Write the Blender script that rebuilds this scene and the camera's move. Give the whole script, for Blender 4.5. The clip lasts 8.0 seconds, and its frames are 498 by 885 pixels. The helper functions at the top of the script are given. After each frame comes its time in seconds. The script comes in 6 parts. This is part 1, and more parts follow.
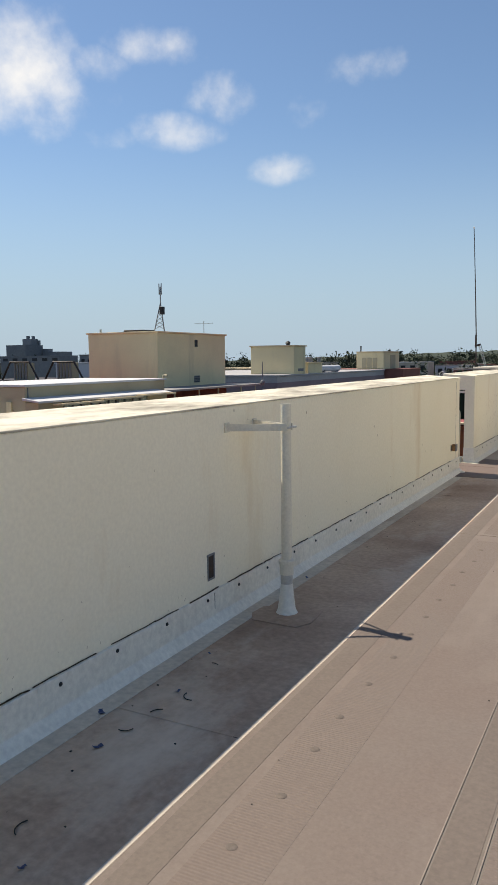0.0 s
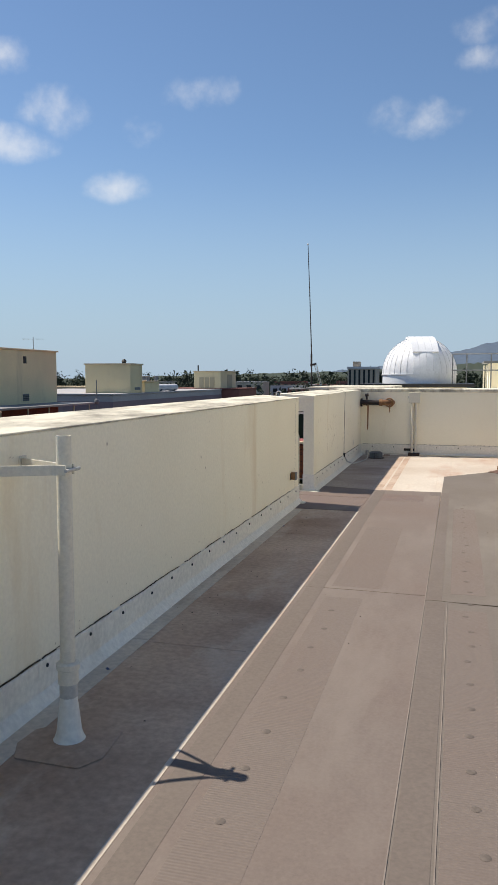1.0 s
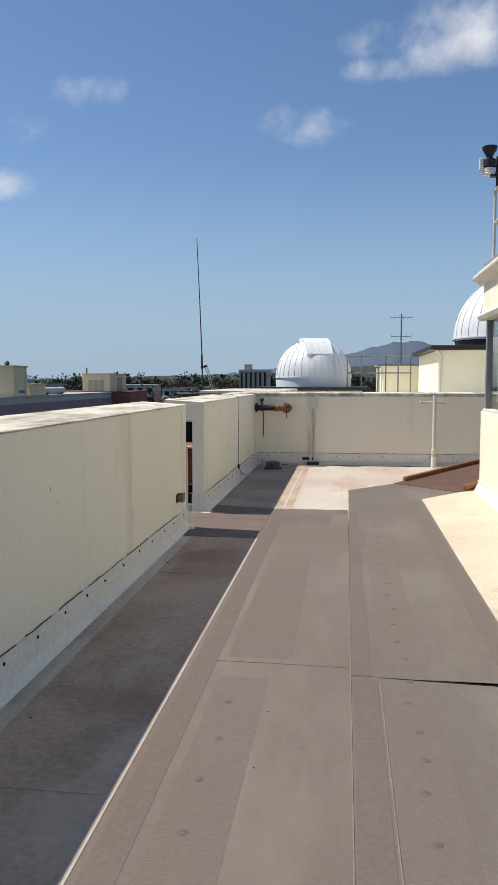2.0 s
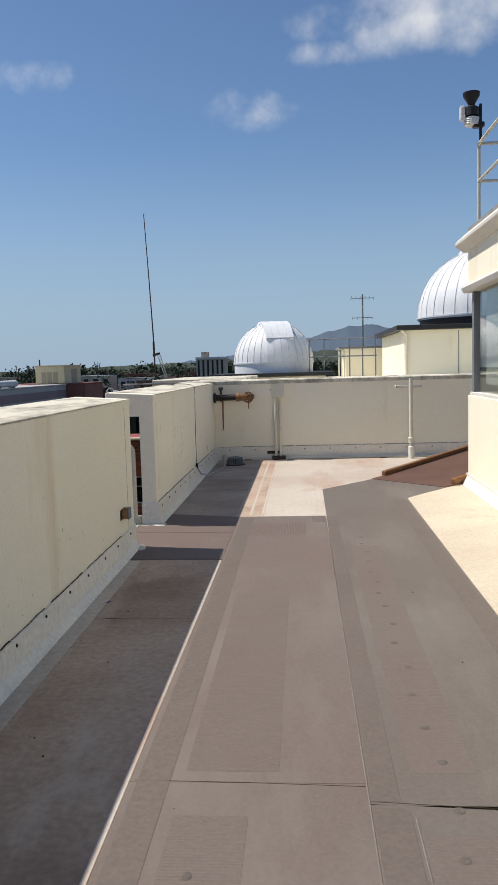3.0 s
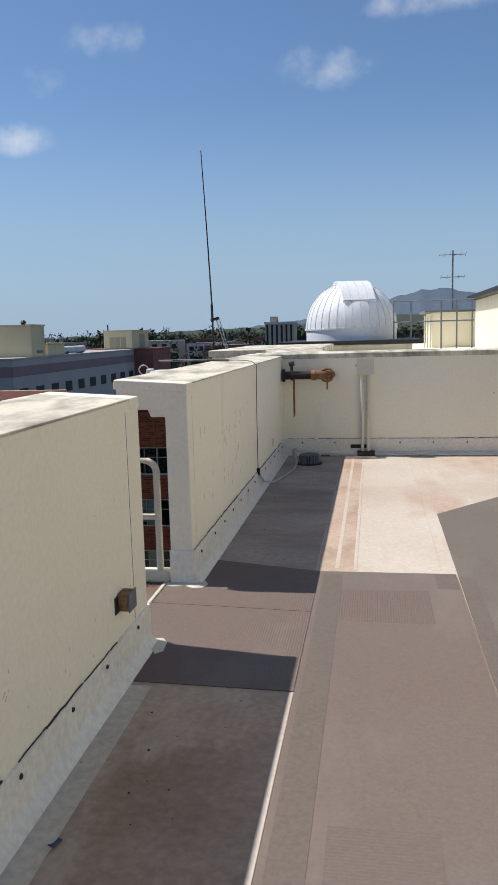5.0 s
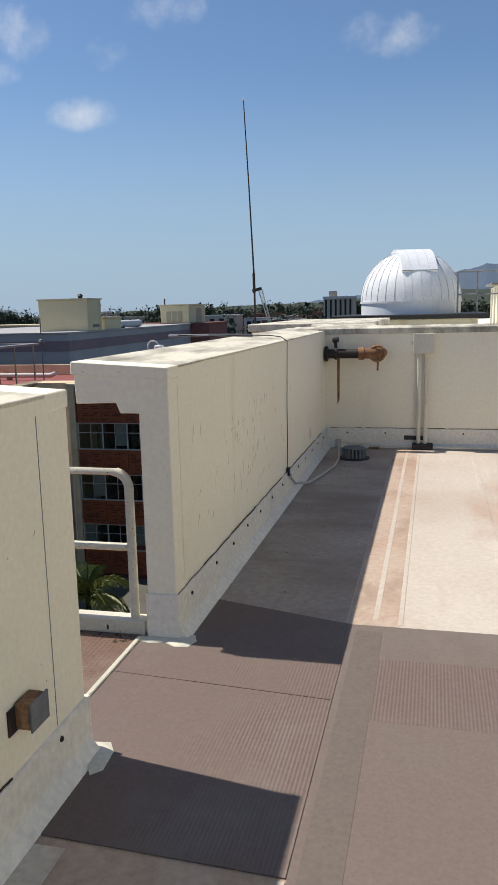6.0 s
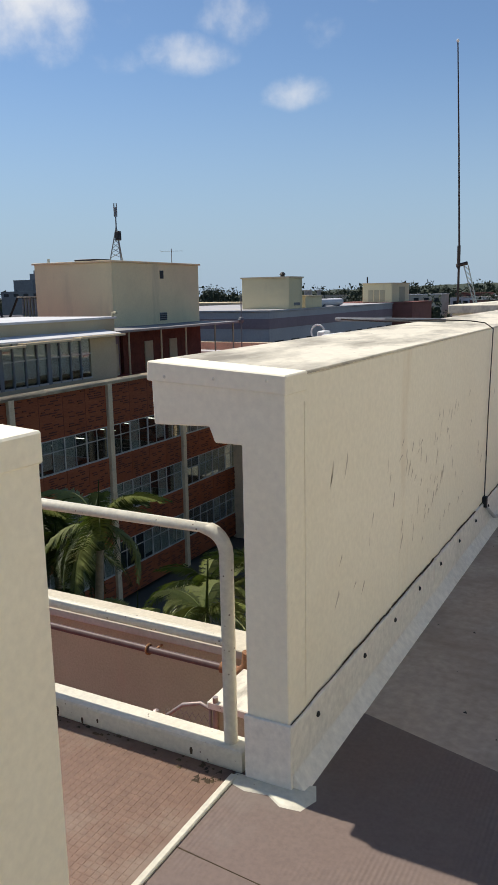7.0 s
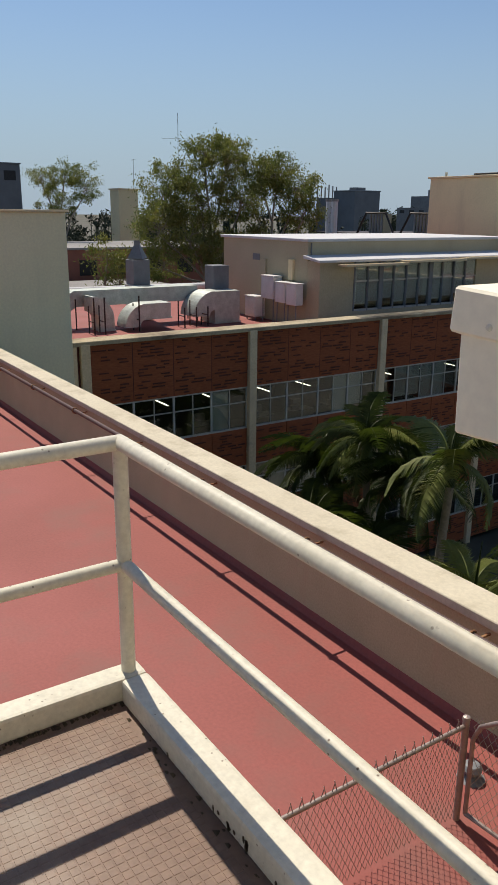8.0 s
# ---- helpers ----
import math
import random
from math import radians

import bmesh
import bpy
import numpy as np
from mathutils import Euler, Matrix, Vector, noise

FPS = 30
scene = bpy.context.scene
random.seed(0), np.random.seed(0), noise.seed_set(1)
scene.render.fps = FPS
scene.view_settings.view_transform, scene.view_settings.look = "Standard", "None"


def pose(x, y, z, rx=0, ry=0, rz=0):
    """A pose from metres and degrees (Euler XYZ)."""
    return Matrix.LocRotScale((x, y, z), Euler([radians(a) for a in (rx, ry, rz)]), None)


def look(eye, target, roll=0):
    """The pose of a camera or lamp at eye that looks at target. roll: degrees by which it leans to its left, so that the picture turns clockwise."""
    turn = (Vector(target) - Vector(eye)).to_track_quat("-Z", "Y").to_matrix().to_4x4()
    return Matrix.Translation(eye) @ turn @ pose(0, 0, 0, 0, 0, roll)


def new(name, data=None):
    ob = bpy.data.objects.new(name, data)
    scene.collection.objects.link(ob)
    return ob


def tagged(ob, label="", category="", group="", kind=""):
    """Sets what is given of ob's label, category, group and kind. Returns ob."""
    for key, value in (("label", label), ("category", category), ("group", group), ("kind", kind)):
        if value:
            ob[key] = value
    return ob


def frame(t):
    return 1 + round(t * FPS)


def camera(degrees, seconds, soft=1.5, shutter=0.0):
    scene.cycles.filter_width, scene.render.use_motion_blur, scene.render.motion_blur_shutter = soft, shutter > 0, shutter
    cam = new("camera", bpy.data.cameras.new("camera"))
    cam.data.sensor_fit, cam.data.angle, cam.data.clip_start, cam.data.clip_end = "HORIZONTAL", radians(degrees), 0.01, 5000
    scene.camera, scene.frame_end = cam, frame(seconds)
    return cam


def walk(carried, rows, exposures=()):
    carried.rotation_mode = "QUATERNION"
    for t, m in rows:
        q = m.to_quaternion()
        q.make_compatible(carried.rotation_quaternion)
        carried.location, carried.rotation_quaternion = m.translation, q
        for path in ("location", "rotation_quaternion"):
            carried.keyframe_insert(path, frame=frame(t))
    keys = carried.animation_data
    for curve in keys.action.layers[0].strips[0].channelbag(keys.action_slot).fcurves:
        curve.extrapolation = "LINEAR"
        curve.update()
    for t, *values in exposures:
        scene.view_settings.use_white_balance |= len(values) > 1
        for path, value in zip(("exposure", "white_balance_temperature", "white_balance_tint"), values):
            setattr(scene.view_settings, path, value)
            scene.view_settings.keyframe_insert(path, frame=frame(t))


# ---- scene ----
cam = camera(36.0, 8.0)

PATH = [
    (0, (0.037, 0.562, 1.622), (-0.873, 2.33, 1.407), -0.6),
    (0.5, (-0.156, 1.247, 1.602), (-0.857, 3.111, 1.418), -0.2),
    (1, (-0.325, 1.977, 1.591), (-0.847, 3.901, 1.423), -0.0),
    (1.5, (-0.45, 2.628, 1.613), (-0.816, 4.587, 1.451), 0.1),
    (2, (-0.56, 3.417, 1.6), (-0.808, 5.396, 1.439), 0.0),
    (2.2, (-0.606, 3.715, 1.586), (-0.822, 5.696, 1.418), -0.3),
    (3.3, (-0.789, 5.229, 1.605), (-0.926, 7.214, 1.401), -1.8),
    (3.5, (-0.843, 5.498, 1.625), (-0.985, 7.481, 1.415), -1.9),
    (4, (-0.906, 6.247, 1.613), (-1.096, 8.224, 1.38), -2.2),
    (4.5, (-1.029, 7.0, 1.621), (-1.286, 8.967, 1.367), -2.1),
    (4.7, (-1.053, 7.294, 1.648), (-1.337, 9.256, 1.382), -2.0),
    (5.8, (-1.066, 8.872, 1.613), (-1.491, 10.799, 1.289), -1.0),
    (6, (-1.046, 9.166, 1.595), (-1.511, 11.081, 1.255), -1.4),
    (6.5, (-1.126, 9.88, 1.581), (-1.767, 11.74, 1.218), -1.5),
    (7, (-1.291, 10.549, 1.578), (-2.227, 12.274, 1.196), -1.1),
    (7.3, (-1.413, 10.987, 1.543), (-2.577, 12.559, 1.126), -0.9),
    (7.5, (-1.552, 11.242, 1.537), (-2.849, 12.698, 1.092), -0.3),
    (7.8, (-1.821, 11.565, 1.48), (-3.303, 12.805, 0.966), 0.3),
    (8, (-2.013, 11.726, 1.465), (-3.605, 12.79, 0.891), 0.6),
]
walk(cam, [(t, look(eye, target, roll)) for t, eye, target, roll in PATH],
     exposures=[(0, 0.28, 7500, 10), (1, 0.22, 7150, 10), (2, 0.07, 6850, 10), (3.5, -0.02, 6800, 10), (4.5, 0.02, 6650, 10), (6, 0.06, 6850, 10), (7, 0.08, 6950, 10), (7.5, 0.04, 7300, 10),
                (8, -0.04, 7350, 11)])


# ---- world, sun, exposure ----
SUN_FROM = Vector((-0.825, 0.131, 1.345)).normalized()


def links(tree, *pairs):
    for a, b in pairs:
        tree.links.new(a, b)


def make_world():
    world = bpy.data.worlds.new("sky")
    scene.world = world
    world.use_nodes = True
    tree = world.node_tree
    tree.nodes.clear()
    N = tree.nodes.new

    def math_node(op, a, b=None, c=None, clamp=False):
        n = N("ShaderNodeMath")
        n.operation, n.use_clamp = op, clamp
        for k, v in enumerate((a, b, c)):
            if v is None:
                continue
            if isinstance(v, (int, float)):
                n.inputs[k].default_value = v
            else:
                tree.links.new(v, n.inputs[k])
        return n.outputs[0]

    sky = N("ShaderNodeTexSky")
    sky.sky_type, sky.sun_disc = "NISHITA", False
    sky.sun_elevation = math.asin(SUN_FROM.z)
    sky.sun_rotation = math.atan2(SUN_FROM.x, SUN_FROM.y)
    sky.altitude, sky.air_density, sky.dust_density, sky.ozone_density = 100, 1.0, 0.3, 3.0
    coord = N("ShaderNodeTexCoord")
    split = N("ShaderNodeSeparateXYZ")
    links(tree, (coord.outputs["Generated"], split.inputs[0]))
    x, y, z = split.outputs
    azimuth = math_node("MULTIPLY", math_node("ARCTAN2", x, y), 180 / math.pi)
    height = math_node("MULTIPLY", math_node("ARCSINE", z), 180 / math.pi)
    # ragged noise shared by all the clouds
    warp = N("ShaderNodeTexNoise")
    warp.inputs["Scale"].default_value, warp.inputs["Detail"].default_value = 22.0, 6.0
    warp.inputs["Roughness"].default_value = 0.55
    links(tree, (coord.outputs["Generated"], warp.inputs["Vector"]))
    ragged = math_node("MULTIPLY", math_node("SUBTRACT", warp.outputs["Fac"], 0.5), 2.3)
    # small fair-weather clouds: azimuth, height, half width, half height, thickness
    clouds = [(-43.6, 19.2, 4.6, 3.9, 1.25), (-33.8, 21.1, 3.2, 1.1, 0.75), (-37.9, 20.0, 2.2, 1.0, 0.7), (-28.9, 18.0, 2.2, 1.3, 0.62),
              (-32.2, 15.9, 2.7, 1.1, 0.85), (-24.7, 13.4, 2.2, 0.95, 1.0), (-37.2, 15.3, 1.7, 0.6, 0.45), (-20.1, 19.7, 1.7, 0.9, 0.5),
              (-22.9, 17.2, 1.1, 0.7, 0.3), (-3.6, 17.8, 3.0, 1.2, 0.62), (9.4, 22.7, 5.6, 2.2, 1.15), (1.8, 22.9, 1.9, 1.0, 0.6),
              (2.1, 21.0, 2.0, 0.8, 0.65), (-17.8, 19.7, 1.8, 0.7, 0.3),
              (24.0, 26.0, 9.0, 3.0, 1.0), (-53.0, 19.6, 8.0, 3.4, 1.1)]
    total = None
    for a, e, wa, we, thick in clouds:
        u = math_node("DIVIDE", math_node("SUBTRACT", azimuth, a), wa * 1.25)
        v = math_node("DIVIDE", math_node("SUBTRACT", height, e), we * 1.25)
        q = math_node("ADD", math_node("MULTIPLY", u, u), math_node("MULTIPLY", v, v))
        g = math_node("MULTIPLY", math_node("MAXIMUM", math_node("SUBTRACT", 1.0, q), -1.6), thick)
        total = g if total is None else math_node("MAXIMUM", total, g)
    body = math_node("ADD", total, ragged)
    cover = N("ShaderNodeMapRange")
    cover.interpolation_type = "SMOOTHSTEP"
    cover.inputs["From Min"].default_value, cover.inputs["From Max"].default_value = -0.05, 2.1
    links(tree, (body, cover.inputs["Value"]))
    hue = N("ShaderNodeMix")
    hue.data_type, hue.blend_type = "RGBA", "MULTIPLY"
    hue.inputs["Factor"].default_value = 1.0
    hue.inputs["B"].default_value = (0.83, 0.96, 1.09, 1)
    hue.name = "sky_tint"
    # pale blue-grey air low over the horizon
    low = N("ShaderNodeMapRange")
    low.interpolation_type = "SMOOTHSTEP"
    low.inputs["From Min"].default_value, low.inputs["From Max"].default_value = 17.0, -1.0
    low.inputs["To Max"].default_value = 0.92
    links(tree, (height, low.inputs["Value"]))
    air = N("ShaderNodeMix")
    air.data_type = "RGBA"
    air.inputs["B"].default_value = (3.2, 4.5, 6.2, 1)
    mix = N("ShaderNodeMix")
    mix.data_type = "RGBA"
    mix.inputs["B"].default_value = (8.2, 8.5, 9.0, 1)
    ground = N("ShaderNodeBackground")
    out = N("ShaderNodeOutputWorld")
    links(tree, (cover.outputs[0], mix.inputs["Factor"]), (sky.outputs[0], hue.inputs["A"]), (hue.outputs["Result"], air.inputs["A"]), (low.outputs[0], air.inputs["Factor"]), (air.outputs["Result"], mix.inputs["A"]),
          (mix.outputs["Result"], ground.inputs["Color"]), (ground.outputs[0], out.inputs["Surface"]))
    ground.inputs["Strength"].default_value = 0.1


make_world()
sun = new("sun", bpy.data.lights.new("sun", "SUN"))
sun.data.energy, sun.data.angle, sun.data.color = 4.8, radians(0.53), (1.0, 0.965, 0.91)
sun.matrix_world = look(SUN_FROM * 60, (0, 0, 0))

# ---- materials ----
def material(name, color, rough=0.7, metal=0.0, second=None, scale=1.2, grain=40.0, amount=0.5, bump=0.15, depth=0.004, stretch=(1, 1, 1),
             stain=None, stain_at=0.62, stain_scale=0.7, stain_stretch=(1, 1, 1), fleck=None, fleck_scale=6.0, fleck_size=0.06,
             fleck_stretch=(1, 1, 1), piece=0.0, sheen=0.3):
    """Paint, stone or metal: two scales of tint, fine relief, stains with soft rims and small flecks, from object coordinates."""
    m = bpy.data.materials.new(name)
    m.use_nodes = True
    t = m.node_tree
    N = t.nodes.new
    b = t.nodes["Principled BSDF"]
    b.inputs["Metallic"].default_value = metal
    b.inputs["Specular IOR Level"].default_value = sheen
    coord = N("ShaderNodeTexCoord").outputs["Object"]

    def noise_at(sc, st=(1, 1, 1), detail=5.0, rough_=0.6):
        mp = N("ShaderNodeMapping")
        mp.inputs["Scale"].default_value = st
        n = N("ShaderNodeTexNoise")
        n.inputs["Scale"].default_value, n.inputs["Detail"].default_value, n.inputs["Roughness"].default_value = sc, detail, rough_
        links(t, (coord, mp.inputs["Vector"]), (mp.outputs[0], n.inputs["Vector"]))
        return n.outputs["Fac"]

    def ramp(v, lo, hi):
        r = N("ShaderNodeMapRange")
        r.inputs["From Min"].default_value, r.inputs["From Max"].default_value = lo, hi
        links(t, (v, r.inputs["Value"]))
        return r.outputs[0]

    def blend(fac, a, c, kind="MIX"):
        x = N("ShaderNodeMix")
        x.data_type, x.blend_type = "RGBA", kind
        for key, v in (("Factor", fac), ("A", a), ("B", c)):
            if isinstance(v, tuple):
                x.inputs[key].default_value = (*v, 1)
            elif isinstance(v, (int, float)):
                x.inputs[key].default_value = v
            else:
                links(t, (v, x.inputs[key]))
        return x.outputs["Result"]

    second = second or tuple(0.8 * c for c in color)
    big = noise_at(scale, stretch)
    fine = noise_at(grain, stretch, 4.0)
    col = blend(ramp(big, 0.35, 0.68), tuple(color), tuple(second))
    shade = N("ShaderNodeMapRange")
    shade.inputs["From Min"].default_value, shade.inputs["From Max"].default_value = 0.3, 0.7
    shade.inputs["To Min"].default_value, shade.inputs["To Max"].default_value = 1 - 0.35 * amount, 1 + 0.2 * amount
    links(t, (fine, shade.inputs["Value"]))
    mul = N("ShaderNodeVectorMath")
    mul.operation = "SCALE"
    links(t, (col, mul.inputs[0]), (shade.outputs[0], mul.inputs["Scale"]))
    col = mul.outputs[0]
    if piece:
        info = N("ShaderNodeObjectInfo")
        r = N("ShaderNodeMapRange")
        r.inputs["To Min"].default_value, r.inputs["To Max"].default_value = 1 - piece, 1 + piece
        s = N("ShaderNodeVectorMath")
        s.operation = "SCALE"
        links(t, (info.outputs["Random"], r.inputs["Value"]), (col, s.inputs[0]), (r.outputs[0], s.inputs["Scale"]))
        col = s.outputs[0]
    if stain:
        st = noise_at(stain_scale, stain_stretch, 7.0, 0.65)
        col = blend(ramp(st, stain_at - 0.09, stain_at + 0.12), col, tuple(stain))
    if fleck:
        mp = N("ShaderNodeMapping")
        mp.inputs["Scale"].default_value = fleck_stretch
        v = N("ShaderNodeTexVoronoi")
        v.inputs["Scale"].default_value = fleck_scale
        links(t, (coord, mp.inputs["Vector"]), (mp.outputs[0], v.inputs["Vector"]))
        dot = ramp(v.outputs["Distance"], fleck_size, fleck_size * 0.5)
        some = ramp(noise_at(stain_scale * 2.3, (1, 1, 1)), 0.52, 0.6)
        both = N("ShaderNodeMath")
        both.operation = "MULTIPLY"
        links(t, (dot, both.inputs[0]), (some, both.inputs[1]))
        col = blend(both.outputs[0], col, tuple(fleck))
    links(t, (col, b.inputs["Base Color"]))
    rr = N("ShaderNodeMapRange")
    rr.inputs["To Min"].default_value, rr.inputs["To Max"].default_value = max(0.02, rough - 0.12), min(1.0, rough + 0.12)
    links(t, (big, rr.inputs["Value"]), (rr.outputs[0], b.inputs["Roughness"]))
    if bump:
        bp = N("ShaderNodeBump")
        bp.inputs["Strength"].default_value, bp.inputs["Distance"].default_value = bump, depth
        both = N("ShaderNodeMath")
        both.operation = "ADD"
        links(t, (fine, both.inputs[0]), (big, both.inputs[1]), (both.outputs[0], bp.inputs["Height"]), (bp.outputs[0], b.inputs["Normal"]))
    return m


def add_ribs(m, axis, period, strength=0.5, depth=0.002, patch=0.5):
    """Fine moulded ribs across one axis, worn away in places."""
    t = m.node_tree
    N = t.nodes.new
    b = t.nodes["Principled BSDF"]
    coord = N("ShaderNodeTexCoord")
    w = N("ShaderNodeTexWave")
    w.wave_type, w.bands_direction, w.wave_profile = "BANDS", axis, "SIN"
    w.inputs["Scale"].default_value = 0.314159 / period
    n = N("ShaderNodeTexNoise")
    n.inputs["Scale"].default_value = 1.1
    r = N("ShaderNodeMapRange")
    r.inputs["From Min"].default_value, r.inputs["From Max"].default_value = patch - 0.06, patch + 0.06
    mul = N("ShaderNodeMath")
    mul.operation = "MULTIPLY"
    bp = N("ShaderNodeBump")
    bp.inputs["Strength"].default_value, bp.inputs["Distance"].default_value = strength, depth
    links(t, (coord.outputs["Object"], w.inputs["Vector"]), (coord.outputs["Object"], n.inputs["Vector"]), (n.outputs["Fac"], r.inputs["Value"]),
          (w.outputs["Fac"], mul.inputs[0]), (r.outputs[0], mul.inputs[1]), (mul.outputs[0], bp.inputs["Height"]))
    old = b.inputs["Normal"].links[0].from_node
    links(t, (bp.outputs[0], old.inputs["Normal"]))
    return m


def glass(name, tint=(0.80, 0.84, 0.82), rough=0.02):
    m = bpy.data.materials.new(name)
    m.use_nodes = True
    t = m.node_tree
    t.nodes.clear()
    out, mix, clear, gloss, facing, rise = (t.nodes.new(k) for k in ("ShaderNodeOutputMaterial", "ShaderNodeMixShader", "ShaderNodeBsdfTransparent",
                                                          "ShaderNodeBsdfGlossy", "ShaderNodeLayerWeight", "ShaderNodeMapRange"))
    clear.inputs["Color"].default_value = (*tint, 1)
    gloss.inputs["Roughness"].default_value = rough
    facing.inputs["Blend"].default_value = 0.3
    rise.inputs["To Min"].default_value, rise.inputs["To Max"].default_value = 0.04, 0.6
    links(t, (facing.outputs["Facing"], rise.inputs["Value"]), (rise.outputs[0], mix.inputs[0]), (clear.outputs[0], mix.inputs[1]), (gloss.outputs[0], mix.inputs[2]), (mix.outputs[0], out.inputs["Surface"]))
    return m


def glow(name, color, strength):
    m = bpy.data.materials.new(name)
    m.use_nodes = True
    b = m.node_tree.nodes["Principled BSDF"]
    b.inputs["Base Color"].default_value = (*color, 1)
    b.inputs["Emission Color"].default_value = (*color, 1)
    b.inputs["Emission Strength"].default_value = strength
    return m


STUCCO = material("cream_stucco", (0.92, 0.86, 0.69), 0.85, second=(0.89, 0.825, 0.65), scale=0.8, grain=45, amount=0.16, bump=0.12, depth=0.003,
                  stain=(0.74, 0.62, 0.42), stain_at=0.66, stain_scale=1.4, stain_stretch=(1, 1, 0.25), fleck=(0.25, 0.19, 0.12), fleck_scale=5.0,
                  fleck_size=0.055, fleck_stretch=(1, 1, 0.6))
COPING = material("weathered_coping", (0.74, 0.68, 0.55), 0.85, second=(0.66, 0.61, 0.49), scale=1.4, grain=30, amount=0.22, bump=0.12,
                  stain=(0.27, 0.245, 0.195), stain_at=0.53, stain_scale=2.4, stain_stretch=(1.5, 0.5, 1), fleck=(0.2, 0.17, 0.13), fleck_scale=14, fleck_size=0.1)
FLASHING = material("grey_flashing", (0.84, 0.80, 0.70), 0.6, second=(0.78, 0.735, 0.64), scale=1.5, grain=30, amount=0.4, bump=0.15,
                    stain=(0.55, 0.51, 0.43), stain_at=0.70, stain_scale=3.0, stain_stretch=(1, 1, 0.3))
MEMBRANE = material("dirty_membrane", (0.57, 0.42, 0.305), 0.75, second=(0.34, 0.225, 0.155), scale=0.8, grain=26, amount=0.6, bump=0.2,
                    stain=(0.66, 0.56, 0.45), stain_at=0.60, stain_scale=0.9, stain_stretch=(1.4, 0.6, 1))
GUTTEREDGE = material("grey_gutter_upstand", (0.66, 0.58, 0.47), 0.7, second=(0.56, 0.47, 0.37), scale=1.3, grain=26, amount=0.5, bump=0.15,
                      stain=(0.34, 0.26, 0.20), stain_at=0.6, stain_scale=1.6, stain_stretch=(1.5, 0.5, 1))
PALE = material("pale_membrane", (0.56, 0.50, 0.43), 0.75, second=(0.47, 0.39, 0.32), scale=0.6, grain=30, amount=0.3, bump=0.15,
                stain=(0.42, 0.28, 0.21), stain_at=0.60, stain_scale=0.9, stain_stretch=(1.3, 0.5, 1))
# Dirty membrane, coloured darker still for the parapet's shade.
GRIMYSHADE = material("grimy_shaded_membrane", (0.46, 0.385, 0.32), 0.75, second=(0.34, 0.27, 0.22), scale=0.9, grain=26, amount=0.5, bump=0.15,
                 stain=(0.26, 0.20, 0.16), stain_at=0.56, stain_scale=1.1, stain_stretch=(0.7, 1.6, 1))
RUSTY = material("rust_tinted_membrane", (0.50, 0.40, 0.32), 0.75, second=(0.42, 0.29, 0.22), scale=1.1, grain=30, amount=0.4, bump=0.15,
                 stain=(0.32, 0.23, 0.17), stain_at=0.6, stain_scale=2.2, stain_stretch=(1.4, 0.6, 1))
BUFF = material("buff_membrane", (0.66, 0.575, 0.45), 0.75, second=(0.54, 0.455, 0.35), scale=0.7, grain=30, amount=0.4, bump=0.15,
                stain=(0.34, 0.28, 0.22), stain_at=0.66, stain_scale=0.9)
SHEET = material("brown_roll_sheet", (0.166, 0.135, 0.116), 0.72, second=(0.162, 0.123, 0.104), scale=0.6, grain=70, amount=0.35, bump=0.12,
                 stain=(0.205, 0.170, 0.145), stain_at=0.57, stain_scale=0.9, stain_stretch=(1.5, 0.45, 1), piece=0.05)
SHEET_GREY = material("grey_roll_sheet", (0.158, 0.134, 0.114), 0.72, second=(0.148, 0.122, 0.102), scale=0.6, grain=70, amount=0.35, bump=0.12,
                      stain=(0.195, 0.172, 0.146), stain_at=0.57, stain_scale=0.9, stain_stretch=(1.5, 0.45, 1))
SHEET_RIB = add_ribs(material("ribbed_roll_sheet", (0.160, 0.123, 0.105), 0.68, second=(0.165, 0.116, 0.098), scale=0.5, grain=60, amount=0.35,
                              bump=0.12, stain=(0.19, 0.165, 0.145), stain_at=0.62, stain_scale=0.9), "X", 0.015, 0.6, 0.0022, 0.5)
SHEET_CROSS = add_ribs(material("cross_ribbed_sheet", (0.165, 0.134, 0.115), 0.72, second=(0.161, 0.123, 0.104), scale=0.45, grain=70, amount=0.3,
                                bump=0.12), "Y", 0.016, 0.55, 0.0025, 0.34)
LAP = material("grey_lap_strip", (0.152, 0.123, 0.104), 0.7, second=(0.143, 0.115, 0.097), scale=0.9, grain=50, amount=0.4, bump=0.12)
DISC = material("dark_fastener_disc", (0.12, 0.098, 0.084), 0.75, second=(0.145, 0.118, 0.10), scale=9, bump=0.1)
PIPE = material("cream_pipe_paint", (0.74, 0.69, 0.56), 0.5, second=(0.68, 0.63, 0.52), scale=4, grain=60, amount=0.3, bump=0.1,
                stain=(0.45, 0.40, 0.32), stain_at=0.72, stain_scale=5)
RAIL = material("chipped_white_rail_paint", (0.64, 0.61, 0.50), 0.5, second=(0.58, 0.55, 0.44), scale=3, grain=50, amount=0.35, bump=0.15,
                fleck=(0.16, 0.12, 0.09), fleck_scale=42, fleck_size=0.17, stain=(0.48, 0.43, 0.33), stain_at=0.68, stain_scale=4)
BLOCKWALL = material("sunned_yellow_stucco", (0.86, 0.77, 0.52), 0.9, second=(0.80, 0.71, 0.47), scale=0.3, grain=12, amount=0.2, bump=0.1,
                     stain=(0.68, 0.60, 0.40), stain_at=0.68, stain_scale=0.4, stain_stretch=(1, 1, 0.12))
